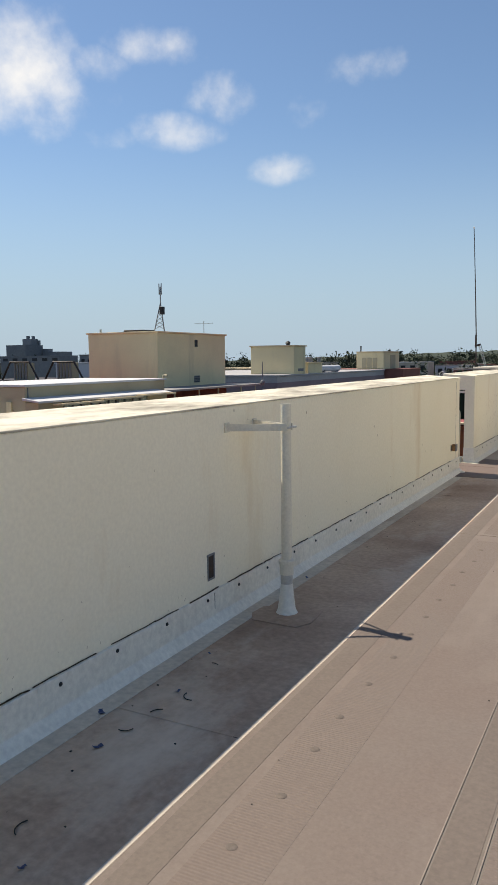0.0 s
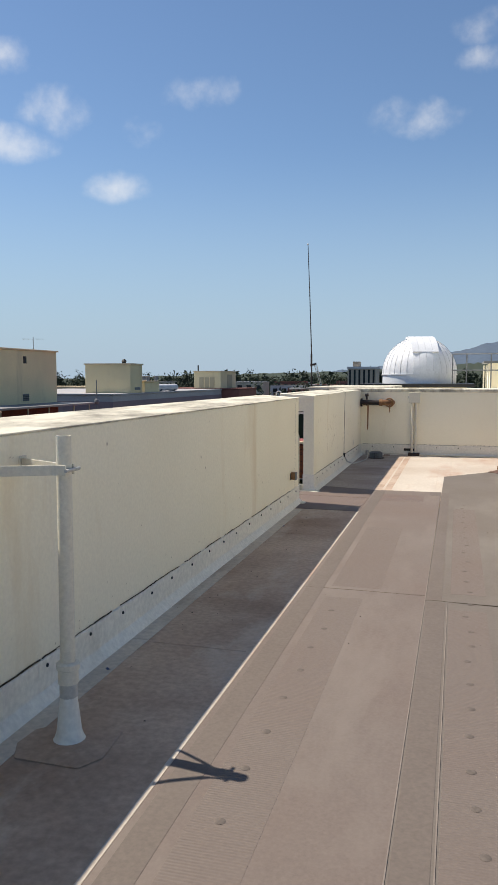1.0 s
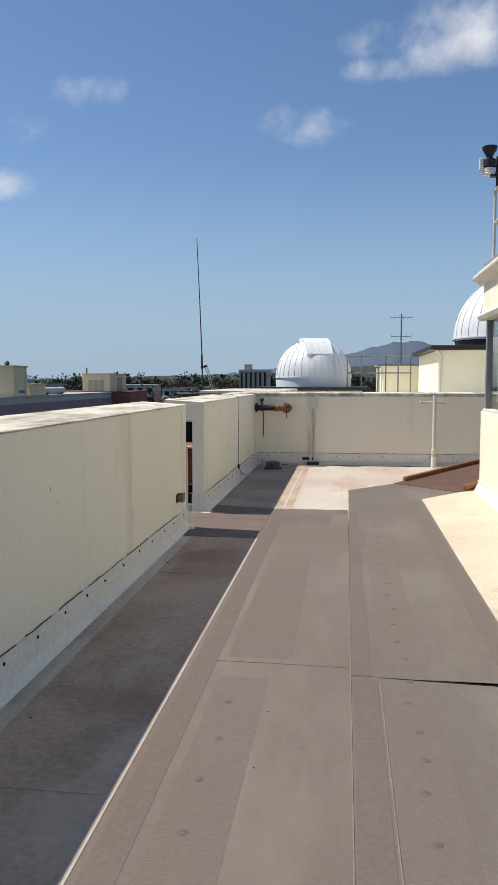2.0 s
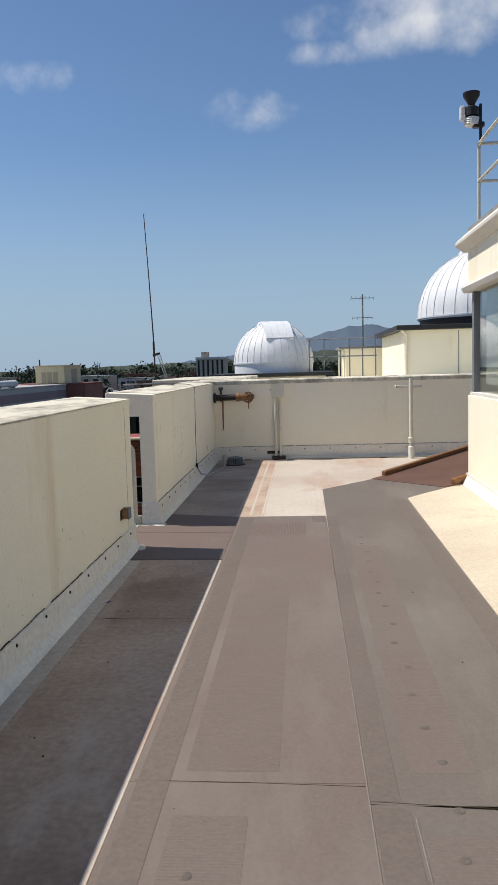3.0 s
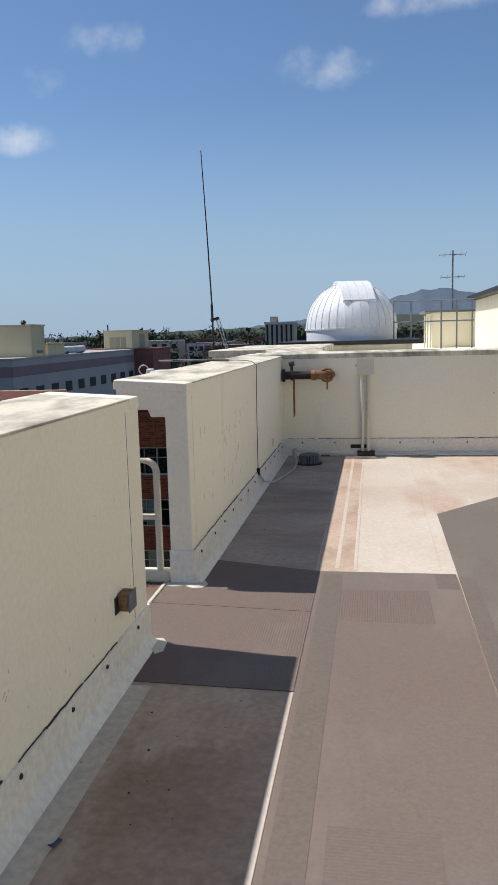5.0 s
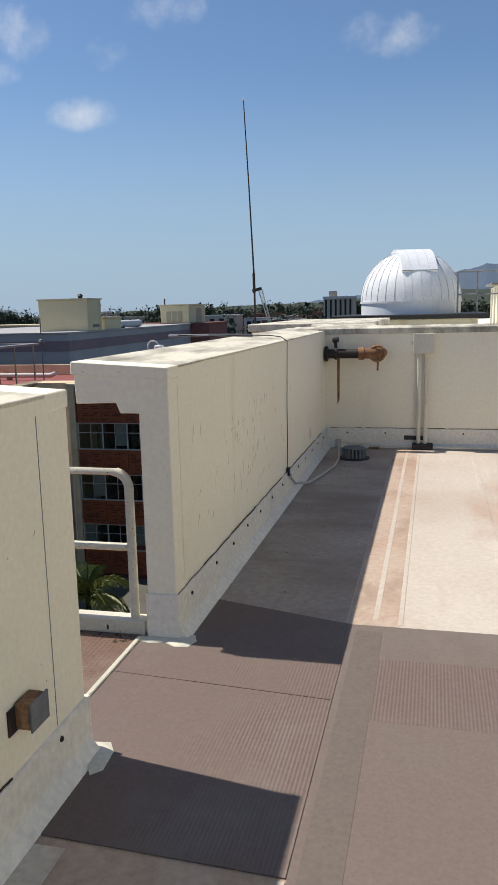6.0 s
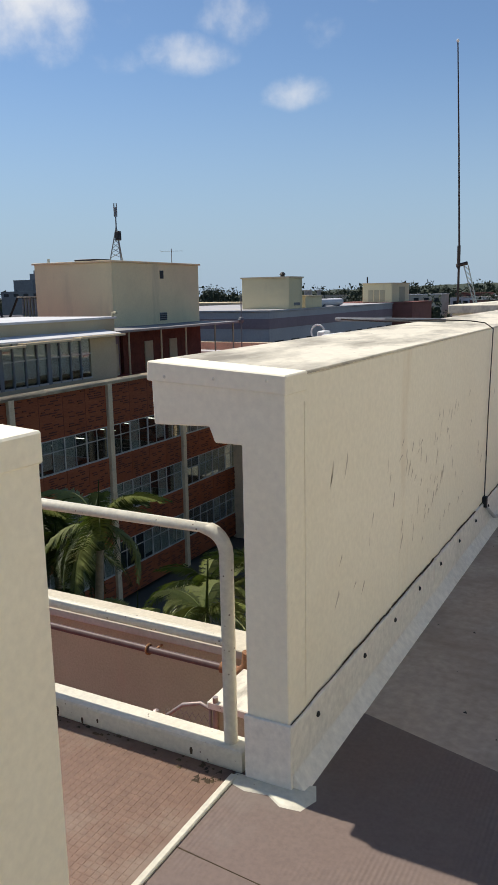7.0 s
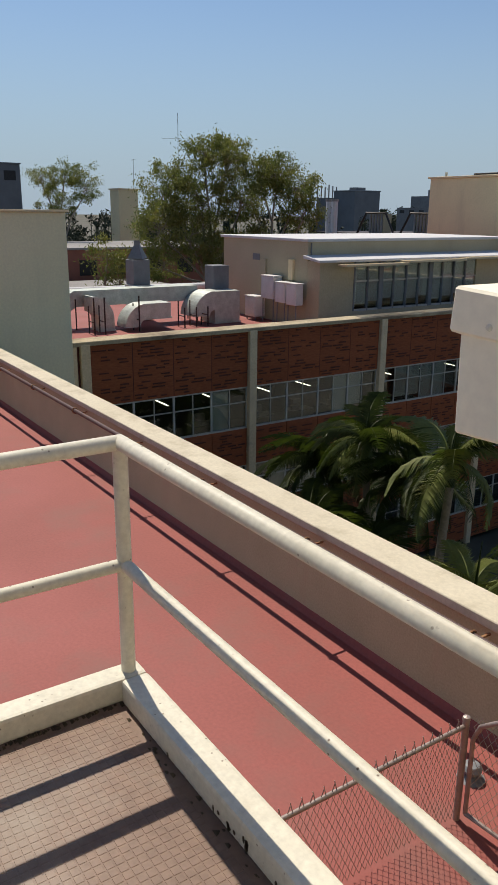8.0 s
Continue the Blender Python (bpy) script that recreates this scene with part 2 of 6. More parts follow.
DIRTCOP = material("weathered_facade_coping", (0.50, 0.42, 0.28), 0.9, second=(0.40, 0.33, 0.22), scale=0.8, grain=10, amount=0.5, bump=0.1,
                   stain=(0.17, 0.13, 0.09), stain_at=0.56, stain_scale=0.9, stain_stretch=(1, 0.35, 1))
RUST = material("rusted_iron", (0.20, 0.085, 0.04), 0.8, metal=0.1, second=(0.42, 0.24, 0.12), scale=14, grain=70, amount=0.8, bump=0.5)
BLACKIRON = material("black_iron", (0.028, 0.024, 0.023), 0.6, second=(0.055, 0.036, 0.029), scale=8, grain=60, bump=0.3)
BLACK = material("black_paint", (0.02, 0.02, 0.022), 0.55, second=(0.03, 0.03, 0.03), scale=5, bump=0.05)
GALV = material("galvanised_sheet", (0.53, 0.57, 0.52), 0.5, metal=0.4, second=(0.39, 0.42, 0.38), scale=2.5, grain=18, amount=0.5, bump=0.1)
GREYMETAL = material("grey_painted_metal", (0.20, 0.21, 0.22), 0.55, second=(0.16, 0.17, 0.18), scale=2, bump=0.05)
WHITEBOX = material("white_enclosure", (0.72, 0.72, 0.70), 0.5, second=(0.62, 0.62, 0.60), scale=2, bump=0.05)
DOME = material("white_dome_paint", (0.82, 0.83, 0.84), 0.45, second=(0.74, 0.75, 0.77), scale=1.2, grain=20, amount=0.25, bump=0.05,
                stain=(0.62, 0.62, 0.60), stain_at=0.68, stain_scale=1.5, stain_stretch=(1, 1, 0.3))
DOMESEAM = material("dome_seam", (0.56, 0.57, 0.58), 0.5, bump=0.05)
PLATE = material("brown_landing_paint", (0.20, 0.125, 0.088), 0.5, second=(0.165, 0.10, 0.07), scale=1.8, grain=35, amount=0.5, bump=0.15,
                 stain=(0.25, 0.20, 0.155), stain_at=0.6, stain_scale=1.6, sheen=0.3)
REDROOF = material("red_roof_coating", (0.30, 0.078, 0.066), 0.65, second=(0.265, 0.075, 0.062), scale=0.5, grain=24, amount=0.35, bump=0.1,
                   stain=(0.225, 0.088, 0.072), stain_at=0.6, stain_scale=0.6)
TANWALL = material("tan_parapet_wall", (0.49, 0.455, 0.29), 0.85, second=(0.42, 0.39, 0.25), scale=0.9, grain=40, amount=0.4, bump=0.25,
                   stain=(0.44, 0.34, 0.23), stain_at=0.65, stain_scale=1.5, stain_stretch=(1, 1, 0.2))
YELLOW = material("pale_yellow_stucco", (0.76, 0.65, 0.40), 0.9, second=(0.70, 0.60, 0.37), scale=0.35, grain=12, amount=0.3, bump=0.15,
                  stain=(0.52, 0.45, 0.29), stain_at=0.66, stain_scale=0.5, stain_stretch=(1, 1, 0.12))
GREYTAN = material("grey_tan_stucco", (0.47, 0.415, 0.28), 0.9, second=(0.42, 0.365, 0.245), scale=0.35, grain=12, amount=0.3, bump=0.15,
                   stain=(0.38, 0.33, 0.23), stain_at=0.66, stain_scale=0.5, stain_stretch=(1, 1, 0.12))
TRIM = material("cream_concrete_trim", (0.76, 0.61, 0.39), 0.85, second=(0.66, 0.52, 0.33), scale=0.8, grain=12, amount=0.4, bump=0.1,
                stain=(0.45, 0.37, 0.25), stain_at=0.65, stain_scale=0.8)
BRICK = material("red_brick", (0.33, 0.098, 0.04), 0.9, second=(0.27, 0.078, 0.034), scale=0.7, grain=9, amount=0.6, bump=0.3, depth=0.02,
                 stretch=(1, 0.4, 2.2), piece=0.07)
# Brick darkened so the proud courses show the shadows they would cast.
BRICKDARK = material("shadow_dark_brick", (0.16, 0.05, 0.032), 0.9, second=(0.10, 0.036, 0.025), scale=1.5, grain=9, amount=0.6, bump=0.2, depth=0.02)
FRAME = material("window_frame_paint", (0.55, 0.52, 0.46), 0.5, second=(0.36, 0.36, 0.34), scale=1, bump=0.05)
PANE = glass("window_glass")
BLIND = material("pale_window_blind", (0.62, 0.59, 0.52), 0.8, second=(0.50, 0.48, 0.42), scale=0.6, bump=0.05)
ROOFBLIND = material("white_roller_blind", (0.86, 0.85, 0.80), 0.8, second=(0.80, 0.79, 0.73), scale=0.6, bump=0.05)
# Near-black room colour stands in for the low light indoors.
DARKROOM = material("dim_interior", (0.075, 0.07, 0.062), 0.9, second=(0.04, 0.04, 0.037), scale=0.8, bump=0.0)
TUBE = glow("ceiling_tube", (1.0, 0.97, 0.9), 3.0)
ROOFWHITE = material("white_gravel_roof", (0.62, 0.62, 0.62), 0.8, second=(0.54, 0.54, 0.55), scale=0.4, grain=14, amount=0.3, bump=0.1)
ROOFGREY = material("grey_far_roof", (0.30, 0.29, 0.28), 0.9, second=(0.24, 0.23, 0.22), scale=0.2, grain=4, bump=0.1)
WOOD = material("rust_stained_timber", (0.26, 0.125, 0.05), 0.7, second=(0.19, 0.085, 0.035), scale=3, grain=40, amount=0.6, bump=0.3, stretch=(0.3, 0.3, 2))
RAMP = material("rust_brown_ramp_sheet", (0.14, 0.075, 0.052), 0.6, second=(0.115, 0.062, 0.045), scale=1.5, grain=40, amount=0.4, bump=0.15)
WHITETRIM = material("white_cornice_paint", (0.70, 0.67, 0.60), 0.7, second=(0.64, 0.61, 0.54), scale=1.5, grain=30, amount=0.3, bump=0.1)
CABLE = material("grey_cable", (0.58, 0.56, 0.50), 0.6, second=(0.48, 0.46, 0.42), scale=6, bump=0.05)
DARKWOOD = material("dark_desk", (0.12, 0.10, 0.085), 0.6, second=(0.20, 0.19, 0.18), scale=2.0, bump=0.05)
BLUESCRAP = material("blue_paint_flake", (0.05, 0.07, 0.16), 0.6, second=(0.09, 0.10, 0.16), scale=20, bump=0.1)
GRIT = material("dark_grit", (0.035, 0.028, 0.022), 0.9, second=(0.06, 0.05, 0.04), scale=20, bump=0.2)
BARK = material("pale_bark", (0.30, 0.26, 0.21), 0.9, second=(0.20, 0.17, 0.13), scale=2, grain=12, bump=0.3)
LOWCOP = material("cream_stained_coping", (0.60, 0.54, 0.41), 0.85, second=(0.54, 0.48, 0.36), scale=0.8, grain=25, amount=0.3, bump=0.12,
                  stain=(0.40, 0.35, 0.25), stain_at=0.6, stain_scale=1.8)
EDGE = material("pale_sheet_edge", (0.26, 0.215, 0.185), 0.7, second=(0.20, 0.165, 0.14), scale=3, bump=0.05)
MOSS = material("dark_moss_crust", (0.045, 0.032, 0.02), 0.95, second=(0.10, 0.07, 0.035), scale=25, bump=0.4)
LEAF = material("eucalyptus_leaf", (0.10, 0.125, 0.04), 0.6, second=(0.19, 0.185, 0.06), scale=0.5, grain=5, amount=0.6, bump=0.0)
# Two copies of one palm green: bright as if sunlit, dark as if shaded.
SUNLITFROND = material("sunlit_palm_frond", (0.11, 0.14, 0.03), 0.5, second=(0.18, 0.19, 0.05), scale=0.9, grain=8, amount=0.6, bump=0.0, sheen=0.4)
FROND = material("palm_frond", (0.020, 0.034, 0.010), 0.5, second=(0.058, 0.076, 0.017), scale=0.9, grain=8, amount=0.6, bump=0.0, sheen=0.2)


def leafy(m, share=0.45):
    """Lets light shine through thin leaves."""
    t = m.node_tree
    b, out = t.nodes["Principled BSDF"], t.nodes["Material Output"]
    thin, mix = t.nodes.new("ShaderNodeBsdfTranslucent"), t.nodes.new("ShaderNodeMixShader")
    mix.inputs[0].default_value = share
    bright = t.nodes.new("ShaderNodeVectorMath")
    bright.operation = "MULTIPLY"
    bright.inputs[1].default_value = (1.6, 1.7, 1.0)
    links(t, (b.inputs["Base Color"].links[0].from_socket, bright.inputs[0]), (bright.outputs[0], thin.inputs["Color"]), (b.outputs[0], mix.inputs[1]),
          (thin.outputs[0], mix.inputs[2]), (mix.outputs[0], out.inputs["Surface"]))


leafy(LEAF, 0.35)
leafy(FROND, 0.3)
FARTREE = material("far_tree", (0.030, 0.042, 0.026), 0.9, second=(0.045, 0.055, 0.032), scale=0.06, grain=0.4, amount=0.6, bump=0.0)
# Distance haze is mixed into the ridge's base colour as blue-grey.
HILL = material("hazy_hill", (0.070, 0.100, 0.145), 1.0, second=(0.085, 0.115, 0.155), scale=0.004, grain=0.05, amount=0.4, bump=0.0)
EARTH = material("far_ground", (0.12, 0.11, 0.09), 1.0, second=(0.08, 0.085, 0.06), scale=0.02, grain=0.2, amount=0.6, bump=0.0)
FARWALL = material("far_cream_building", (0.48, 0.42, 0.33), 0.9, second=(0.40, 0.34, 0.27), scale=0.05, grain=0.6, amount=0.4, bump=0.0, piece=0.25)
FARBRICK = material("far_brick_building", (0.25, 0.10, 0.075), 0.9, second=(0.20, 0.085, 0.07), scale=0.05, grain=0.6, amount=0.4, bump=0.0, piece=0.2)
# Far blocks: haze is put into the colour, paler and bluer.
FARGREY = material("hazed_far_building", (0.185, 0.20, 0.215), 0.8, second=(0.15, 0.165, 0.18), scale=0.05, grain=0.5, amount=0.4, bump=0.0, piece=0.2)
LILAC = material("lilac_concrete", (0.42, 0.405, 0.40), 0.9, second=(0.37, 0.355, 0.355), scale=0.2, grain=4, amount=0.3, bump=0.05)
MAUVE = material("mauve_band", (0.27, 0.20, 0.21), 0.9, second=(0.24, 0.18, 0.19), scale=0.2, grain=4, amount=0.3, bump=0.05)
CHAIN = material("galvanised_wire", (0.36, 0.30, 0.27), 0.5, metal=0.5, second=(0.28, 0.22, 0.19), scale=10, bump=0.0)
BROWNPIPE = material("brown_painted_pipe", (0.12, 0.075, 0.065), 0.5, second=(0.09, 0.055, 0.05), scale=6, bump=0.1)


# ---- mesh helpers ----
class Shape:
    """Collects faces of one part."""

    def __init__(self):
        self.v, self.f = [], []

    def add(self, verts, faces):
        n = len(self.v)
        self.v += [tuple(p) for p in verts]
        self.f += [tuple(n + i for i in face) for face in faces]
        return self

    def box(self, x0, y0, z0, x1, y1, z1):
        x0, x1, y0, y1, z0, z1 = min(x0, x1), max(x0, x1), min(y0, y1), max(y0, y1), min(z0, z1), max(z0, z1)
        v = [(x, y, z) for z in (z0, z1) for y in (y0, y1) for x in (x0, x1)]
        return self.add(v, [(0, 2, 3, 1), (4, 5, 7, 6), (0, 1, 5, 4), (2, 6, 7, 3), (0, 4, 6, 2), (1, 3, 7, 5)])

    def prism(self, outline, a, b, axis="z"):
        """A flat outline, counter-clockwise, drawn out from a to b along an axis."""
        k = {"z": lambda u, w, s: (u, w, s), "y": lambda u, w, s: (u, s, w), "x": lambda u, w, s: (s, u, w)}[axis]
        n = len(outline)
        v = [k(u, w, a) for u, w in outline] + [k(u, w, b) for u, w in outline]
        f = [tuple(range(n))[::-1], tuple(range(n, 2 * n))] + [(i, (i + 1) % n, n + (i + 1) % n, n + i) for i in range(n)]
        return self.add(v, f)

    def tube(self, points, r, seg=10, r_end=None, caps=True):
        """A round bar along a line of points."""
        pts = [Vector(p) for p in points]
        n = len(pts)
        rings, side = [], None
        for i, p in enumerate(pts):
            d = ((pts[min(i + 1, n - 1)] - p).normalized() + (p - pts[max(i - 1, 0)]).normalized()).normalized()
            if side is None:
                side = d.orthogonal().normalized()
            side = (side - d * side.dot(d)).normalized()
            up = d.cross(side)
            rr = r if r_end is None else r + (r_end - r) * i / max(1, n - 1)
            rings.append([p + rr * (math.cos(2 * math.pi * k / seg) * side + math.sin(2 * math.pi * k / seg) * up) for k in range(seg)])
        v = [q for ring in rings for q in ring]
        f = [(i * seg + k, i * seg + (k + 1) % seg, (i + 1) * seg + (k + 1) % seg, (i + 1) * seg + k) for i in range(n - 1) for k in range(seg)]
        if caps:
            f += [tuple(range(seg))[::-1], tuple((n - 1) * seg + k for k in range(seg))]
        return self.add(v, f)

    def lathe(self, center, profile, seg=24, turn=2 * math.pi, start=0.0):
        """Rings (radius, height) about an upright axis."""
        cx, cy, cz = center
        closed = turn > 6.28
        m = seg if closed else seg + 1
        v = [(cx + r * math.cos(start + turn * k / seg), cy + r * math.sin(start + turn * k / seg), cz + h) for r, h in profile for k in range(m)]
        f = [(i * m + k, i * m + (k + 1) % m, (i + 1) * m + (k + 1) % m, (i + 1) * m + k) for i in range(len(profile) - 1) for k in range(seg)]
        return self.add(v, f)

    def turned(self, m):
        self.v = [tuple(m @ Vector(p)) for p in self.v]
        return self

    def mesh(self, name, mat, bevel=0.0, smooth=False, segments=1):
        me = bpy.data.meshes.new(name)
        if bevel:
            bm = bmesh.new()
            vs = [bm.verts.new(p) for p in self.v]
            for face in self.f:
                try:
                    bm.faces.new([vs[i] for i in face])
                except ValueError:
                    pass
            bmesh.ops.recalc_face_normals(bm, faces=bm.faces)
            sharp = [e for e in bm.edges if len(e.link_faces) == 2 and e.calc_face_angle(0) > 0.5]
            bmesh.ops.bevel(bm, geom=sharp, offset=bevel, segments=segments, affect="EDGES", profile=0.6, clamp_overlap=True)
            bm.to_mesh(me)
            bm.free()
        else:
            me.from_pydata(self.v, [], self.f)
            bm = bmesh.new()
            bm.from_mesh(me)
            bmesh.ops.recalc_face_normals(bm, faces=bm.faces)
            bm.to_mesh(me)
            bm.free()
        me.materials.append(mat)
        if smooth:
            me.polygons.foreach_set("use_smooth", [True] * len(me.polygons))
            me.set_sharp_from_angle(angle=0.7)
        return me


def part(name, shape, mat, parent=None, label="", bevel=0.0, smooth=False, segments=1):
    """One mesh object, under a thing or a part."""
    ob = new(name, shape.mesh(name, mat, bevel, smooth, segments) if isinstance(shape, Shape) else shape)
    if parent is not None:
        ob.parent = parent
    return tagged(ob, label)


def again(name, me, parent, at=(0, 0, 0), turn=0.0, scale=(1, 1, 1)):
    """One more object on a mesh that is shared."""
    ob = new(name, me)
    ob.parent = parent
    ob.matrix_basis = Matrix.LocRotScale(at, Euler((0, 0, turn)), scale)
    return ob


def thing(name, label, category, group="", kind="", at=(0, 0, 0)):
    ob = new(name)
    ob.empty_display_size = 0.1
    ob.location = at
    return tagged(ob, label, category, group, kind)


def structure(name, shape, mat, label, category, bevel=0.0, smooth=False):
    return tagged(part(name, shape, mat, bevel=bevel, smooth=smooth), label, category, kind="structure")


def cyl(shape, p, q, r, seg=12, r_end=None):
    return shape.tube([p, q], r, seg, r_end)


def arc(center, r, a0, a1, n, plane="xz"):
    pts = []
    for i in range(n + 1):
        a = radians(a0 + (a1 - a0) * i / n)
        u, w = r * math.cos(a), r * math.sin(a)
        pts.append(Vector(center) + Vector({"xz": (u, 0, w), "xy": (u, w, 0), "yz": (0, u, w)}[plane]))
    return pts

# ---- the roof terrace: floor, parapets ----
WX, W2X = -2.27, -2.25          # roof faces of the two parapets
GAP0, GAP1 = 11.56, 12.545      # the opening between them
FARY = 17.95                     # face of the far parapet
GROUND = -18.0

floor = structure("floor", Shape().box(-2.46, -9, -0.3, 9, FARY, 0.0), MEMBRANE, "grimy grey roofing membrane along the gutter", "roof floor")


def sheet(outline, mat, name="roofing_sheet", top=0.006, bevel=0.0012):
    return part(name, Shape().prism(outline, 0.0005, top), mat, floor, bevel=bevel)


def rect(x0, y0, x1, y1):
    return [(x0, y0), (x1, y0), (x1, y1), (x0, y1)]


sheet([(-2.24, 12.86), (-0.5, 12.86), (-0.5, 14.60), (0.19, 15.41), (2.9, 17.93), (-2.24, 17.93)], PALE, "pale_membrane", 0.004)
sheet([(0.44, -9), (9, -9), (9, 17.93), (2.92, 17.93), (0.21, 15.42), (1.05, 14.58), (0.47, 13.88)], BUFF, "buff_membrane", 0.004)
sheet([(-1.44, -9), (-0.5165, -9), (-0.5165, 7.62), (-1.428, 7.62)], SHEET)
sheet([(-1.428, 7.622), (-0.5165, 7.622), (-0.5165, 12.87), (-1.4285, 12.87)], SHEET)
sheet(rect(-0.5155, -9, 0.45, 7.48), SHEET_GREY)
sheet([(-0.5155, 7.486), (0.45, 7.42), (0.48, 13.88), (1.05, 14.59), (0.2, 15.42), (-0.5, 14.61)], SHEET_GREY)
sheet([(-2.45, 11.10), (-1.43, 11.06), (-1.43, 12.0835), (-2.45, 12.1635)], SHEET_RIB, "ribbed_sheet")
sheet([(-2.45, 12.165), (-1.43, 12.085), (-1.43, 12.87), (-2.24, 13.1), (-2.24, 12.6), (-2.45, 12.55)], SHEET_RIB, "ribbed_sheet")
# upstand of the gutter and its seams
for y0, y1 in ((-9, 2.35), (2.36, 6.2), (6.205, 9.28), (9.285, 11.05)):
    sheet(rect(-2.215, y0, -2.105, y1), GUTTEREDGE, "gutter_upstand", 0.004, 0.002)
for y in (3.36, 6.2, 9.6):
    part("seam_lap", Shape().prism([(-2.1, y - 0.02), (-1.48, y - 0.03), (-1.48, y + 0.03), (-2.13, y + 0.04)], 0.0005, 0.0025), MEMBRANE, floor, bevel=0.001)
# Pale strip that paints the gutter edge as brightly sunlit membrane.
part("edge_weld", Shape().prism([(-1.46, -9), (-1.442, -9), (-1.43, 11.05), (-1.455, 11.05)], 0.0003, 0.003), PALE, floor, bevel=0.001)
# long welds in the pale membrane
for x0, x1, y0, y1 in ((-1.33, -1.30, 12.95, 17.7), (-0.64, -0.60, 12.95, 17.7)):
    part("weld_strip", Shape().prism(rect(x0, y0, x1, y1), 0.0035, 0.0062), PALE, floor, bevel=0.0015)
# Grime plus painted shade, out to the parapet's shadow edge.
part("grimy_membrane", Shape().prism([(-2.19, 13.0), (-1.46, 12.875), (-1.46, 17.9), (-2.19, 17.9)], 0.0035, 0.005), GRIMYSHADE, floor, bevel=0.0006)
part("rusty_membrane", Shape().prism([(-1.455, 12.875), (-1.19, 12.875), (-1.20, 17.88), (-1.455, 17.88)], 0.0035, 0.005), RUSTY, floor, bevel=0.0006)
# lapped edges of the rolls
for x0, x1, y0, y1 in ((-1.40, -1.27, -9, 12.8), (-0.505, -0.375, -9, 7.46), (-0.505, -0.40, 7.5, 12.8), (0.28, 0.445, -9, 7.40), (0.30, 0.435, 7.5, 13.8),
                       (-0.66, -0.52, 12.55, 12.865)):
    part("lap_strip", Shape().prism(rect(x0, y0, x1, y1), 0.0055, 0.0072), LAP, floor, bevel=0.0012)
for x0, x1, y0, y1 in ((-0.35, -0.10, -9, 7.3), (-1.22, -0.95, -9, 7.4), (-0.34, -0.09, 7.7, 11.5), (-1.22, -0.85, 7.7, 10.1), (-1.36, -0.72, 11.95, 12.5)):
    part("ribbed_strip", Shape().prism(rect(x0, y0, x1, y1), 0.0055, 0.0066), SHEET_RIB if y1 > 12 else SHEET_CROSS, floor, bevel=0.0006)
for x0, x1, y0, y1 in ((-1.20, -1.175, 12.9, 17.6), (-0.53, -0.40, 14.7, 17.7), (0.40, 0.52, 16.2, 17.7)):
    part("membrane_seam", Shape().prism(rect(x0, y0, x1, y1), 0.0035, 0.0065), PALE, floor, bevel=0.002)
for x, y0, y1 in ((-0.516, -9, 12.8), (-0.362, -9, 7.4), (0.455, -9, 13.9)):
    part("edge_bead", Shape().box(x - 0.0025, y0, 0.004, x + 0.0025, y1, 0.0092), EDGE, floor)
disc = Shape().lathe((0, 0, 0), [(0.021, 0.0), (0.017, 0.0016), (0.01, 0.0022), (0.0005, 0.0024)], 12).mesh("fastener_disc", DISC, smooth=True)
rng = random.Random(5)
for x, y0, y1, gap in ((-0.22, 0.5, 12.0, 0.31), (-1.12, 0.5, 7.2, 0.36)):
    y = y0
    while y < y1:
        again("fastener_disc", disc, floor, (x + rng.uniform(-0.02, 0.02), y, 0.0075), rng.random() * 6)
        y += gap + rng.uniform(-0.05, 0.05)


def parapet_outline(face):
    """Cross-section of a parapet with its stepped coping that leans out over the street side."""
    return [(face, -0.02), (face, 1.332), (face - 0.475, 1.335), (face - 0.47, 1.17), (face - 0.265, 1.175), (face - 0.245, 1.125),
            (face - 0.15, 1.125), (face - 0.15, -0.02)]


def coping_outline(face, lip):
    """Roof of a parapet; the folded end pieces have a deeper lip."""
    low = 1.283 if lip else 1.333
    return [(face + 0.004, low), (face + 0.004, 1.343), (face - 0.485, 1.374), (face - 0.49, 1.312), (face - 0.472, 1.31), (face - 0.02, low + 0.004), (face - 0.002, low)]


def parapet(name, face, y0, y1):
    w = structure(name, Shape().prism(parapet_outline(face), y0, y1, "y"), STUCCO, "cream stucco parapet wall with stains and chipped paint", "parapet wall", 0.004)
    part("coping", Shape().prism(coping_outline(face, False), y0 + 0.15, y1 - 0.15, "y"), COPING, w, "weathered cream coping with grey dirt", 0.002)
    for a, b in ((y0 - 0.006, y0 + 0.15), (y1 - 0.15, y1 + 0.006)):
        part("end_cap", Shape().prism(coping_outline(face, True), a, b, "y"), STUCCO, w, "folded cream metal end cap", 0.004)
        for x in (-0.06, -0.24, -0.42):
            part("rivet", Shape().lathe((face + x, 0, 0), [(0.0055, 0.0), (0.004, 0.003), (0.0005, 0.004)], 8).turned(Matrix.Translation((0, a if a < y0 else b, 1.325)) @ Matrix.Translation((face + x, 0, 0)) @ Matrix.Rotation(radians(90 if a < y0 else -90), 4, "X") @ Matrix.Translation((-face - x, 0, 0))), PIPE, w)
    return w


wall_west = parapet("wall_west", WX, -9, GAP0)
wall_west_far = parapet("wall_west_far", W2X, GAP1, FARY + 0.25)
# thin expansion joints in the stucco
part("joint_bead", Shape().box(WX - 0.002, 11.345, 0.22, WX + 0.0015, 11.348, 1.28), GREYMETAL, wall_west)
part("joint_bead", Shape().box(W2X - 0.002, 12.675, 0.24, W2X + 0.0025, 12.69, 1.25), STUCCO, wall_west_far)
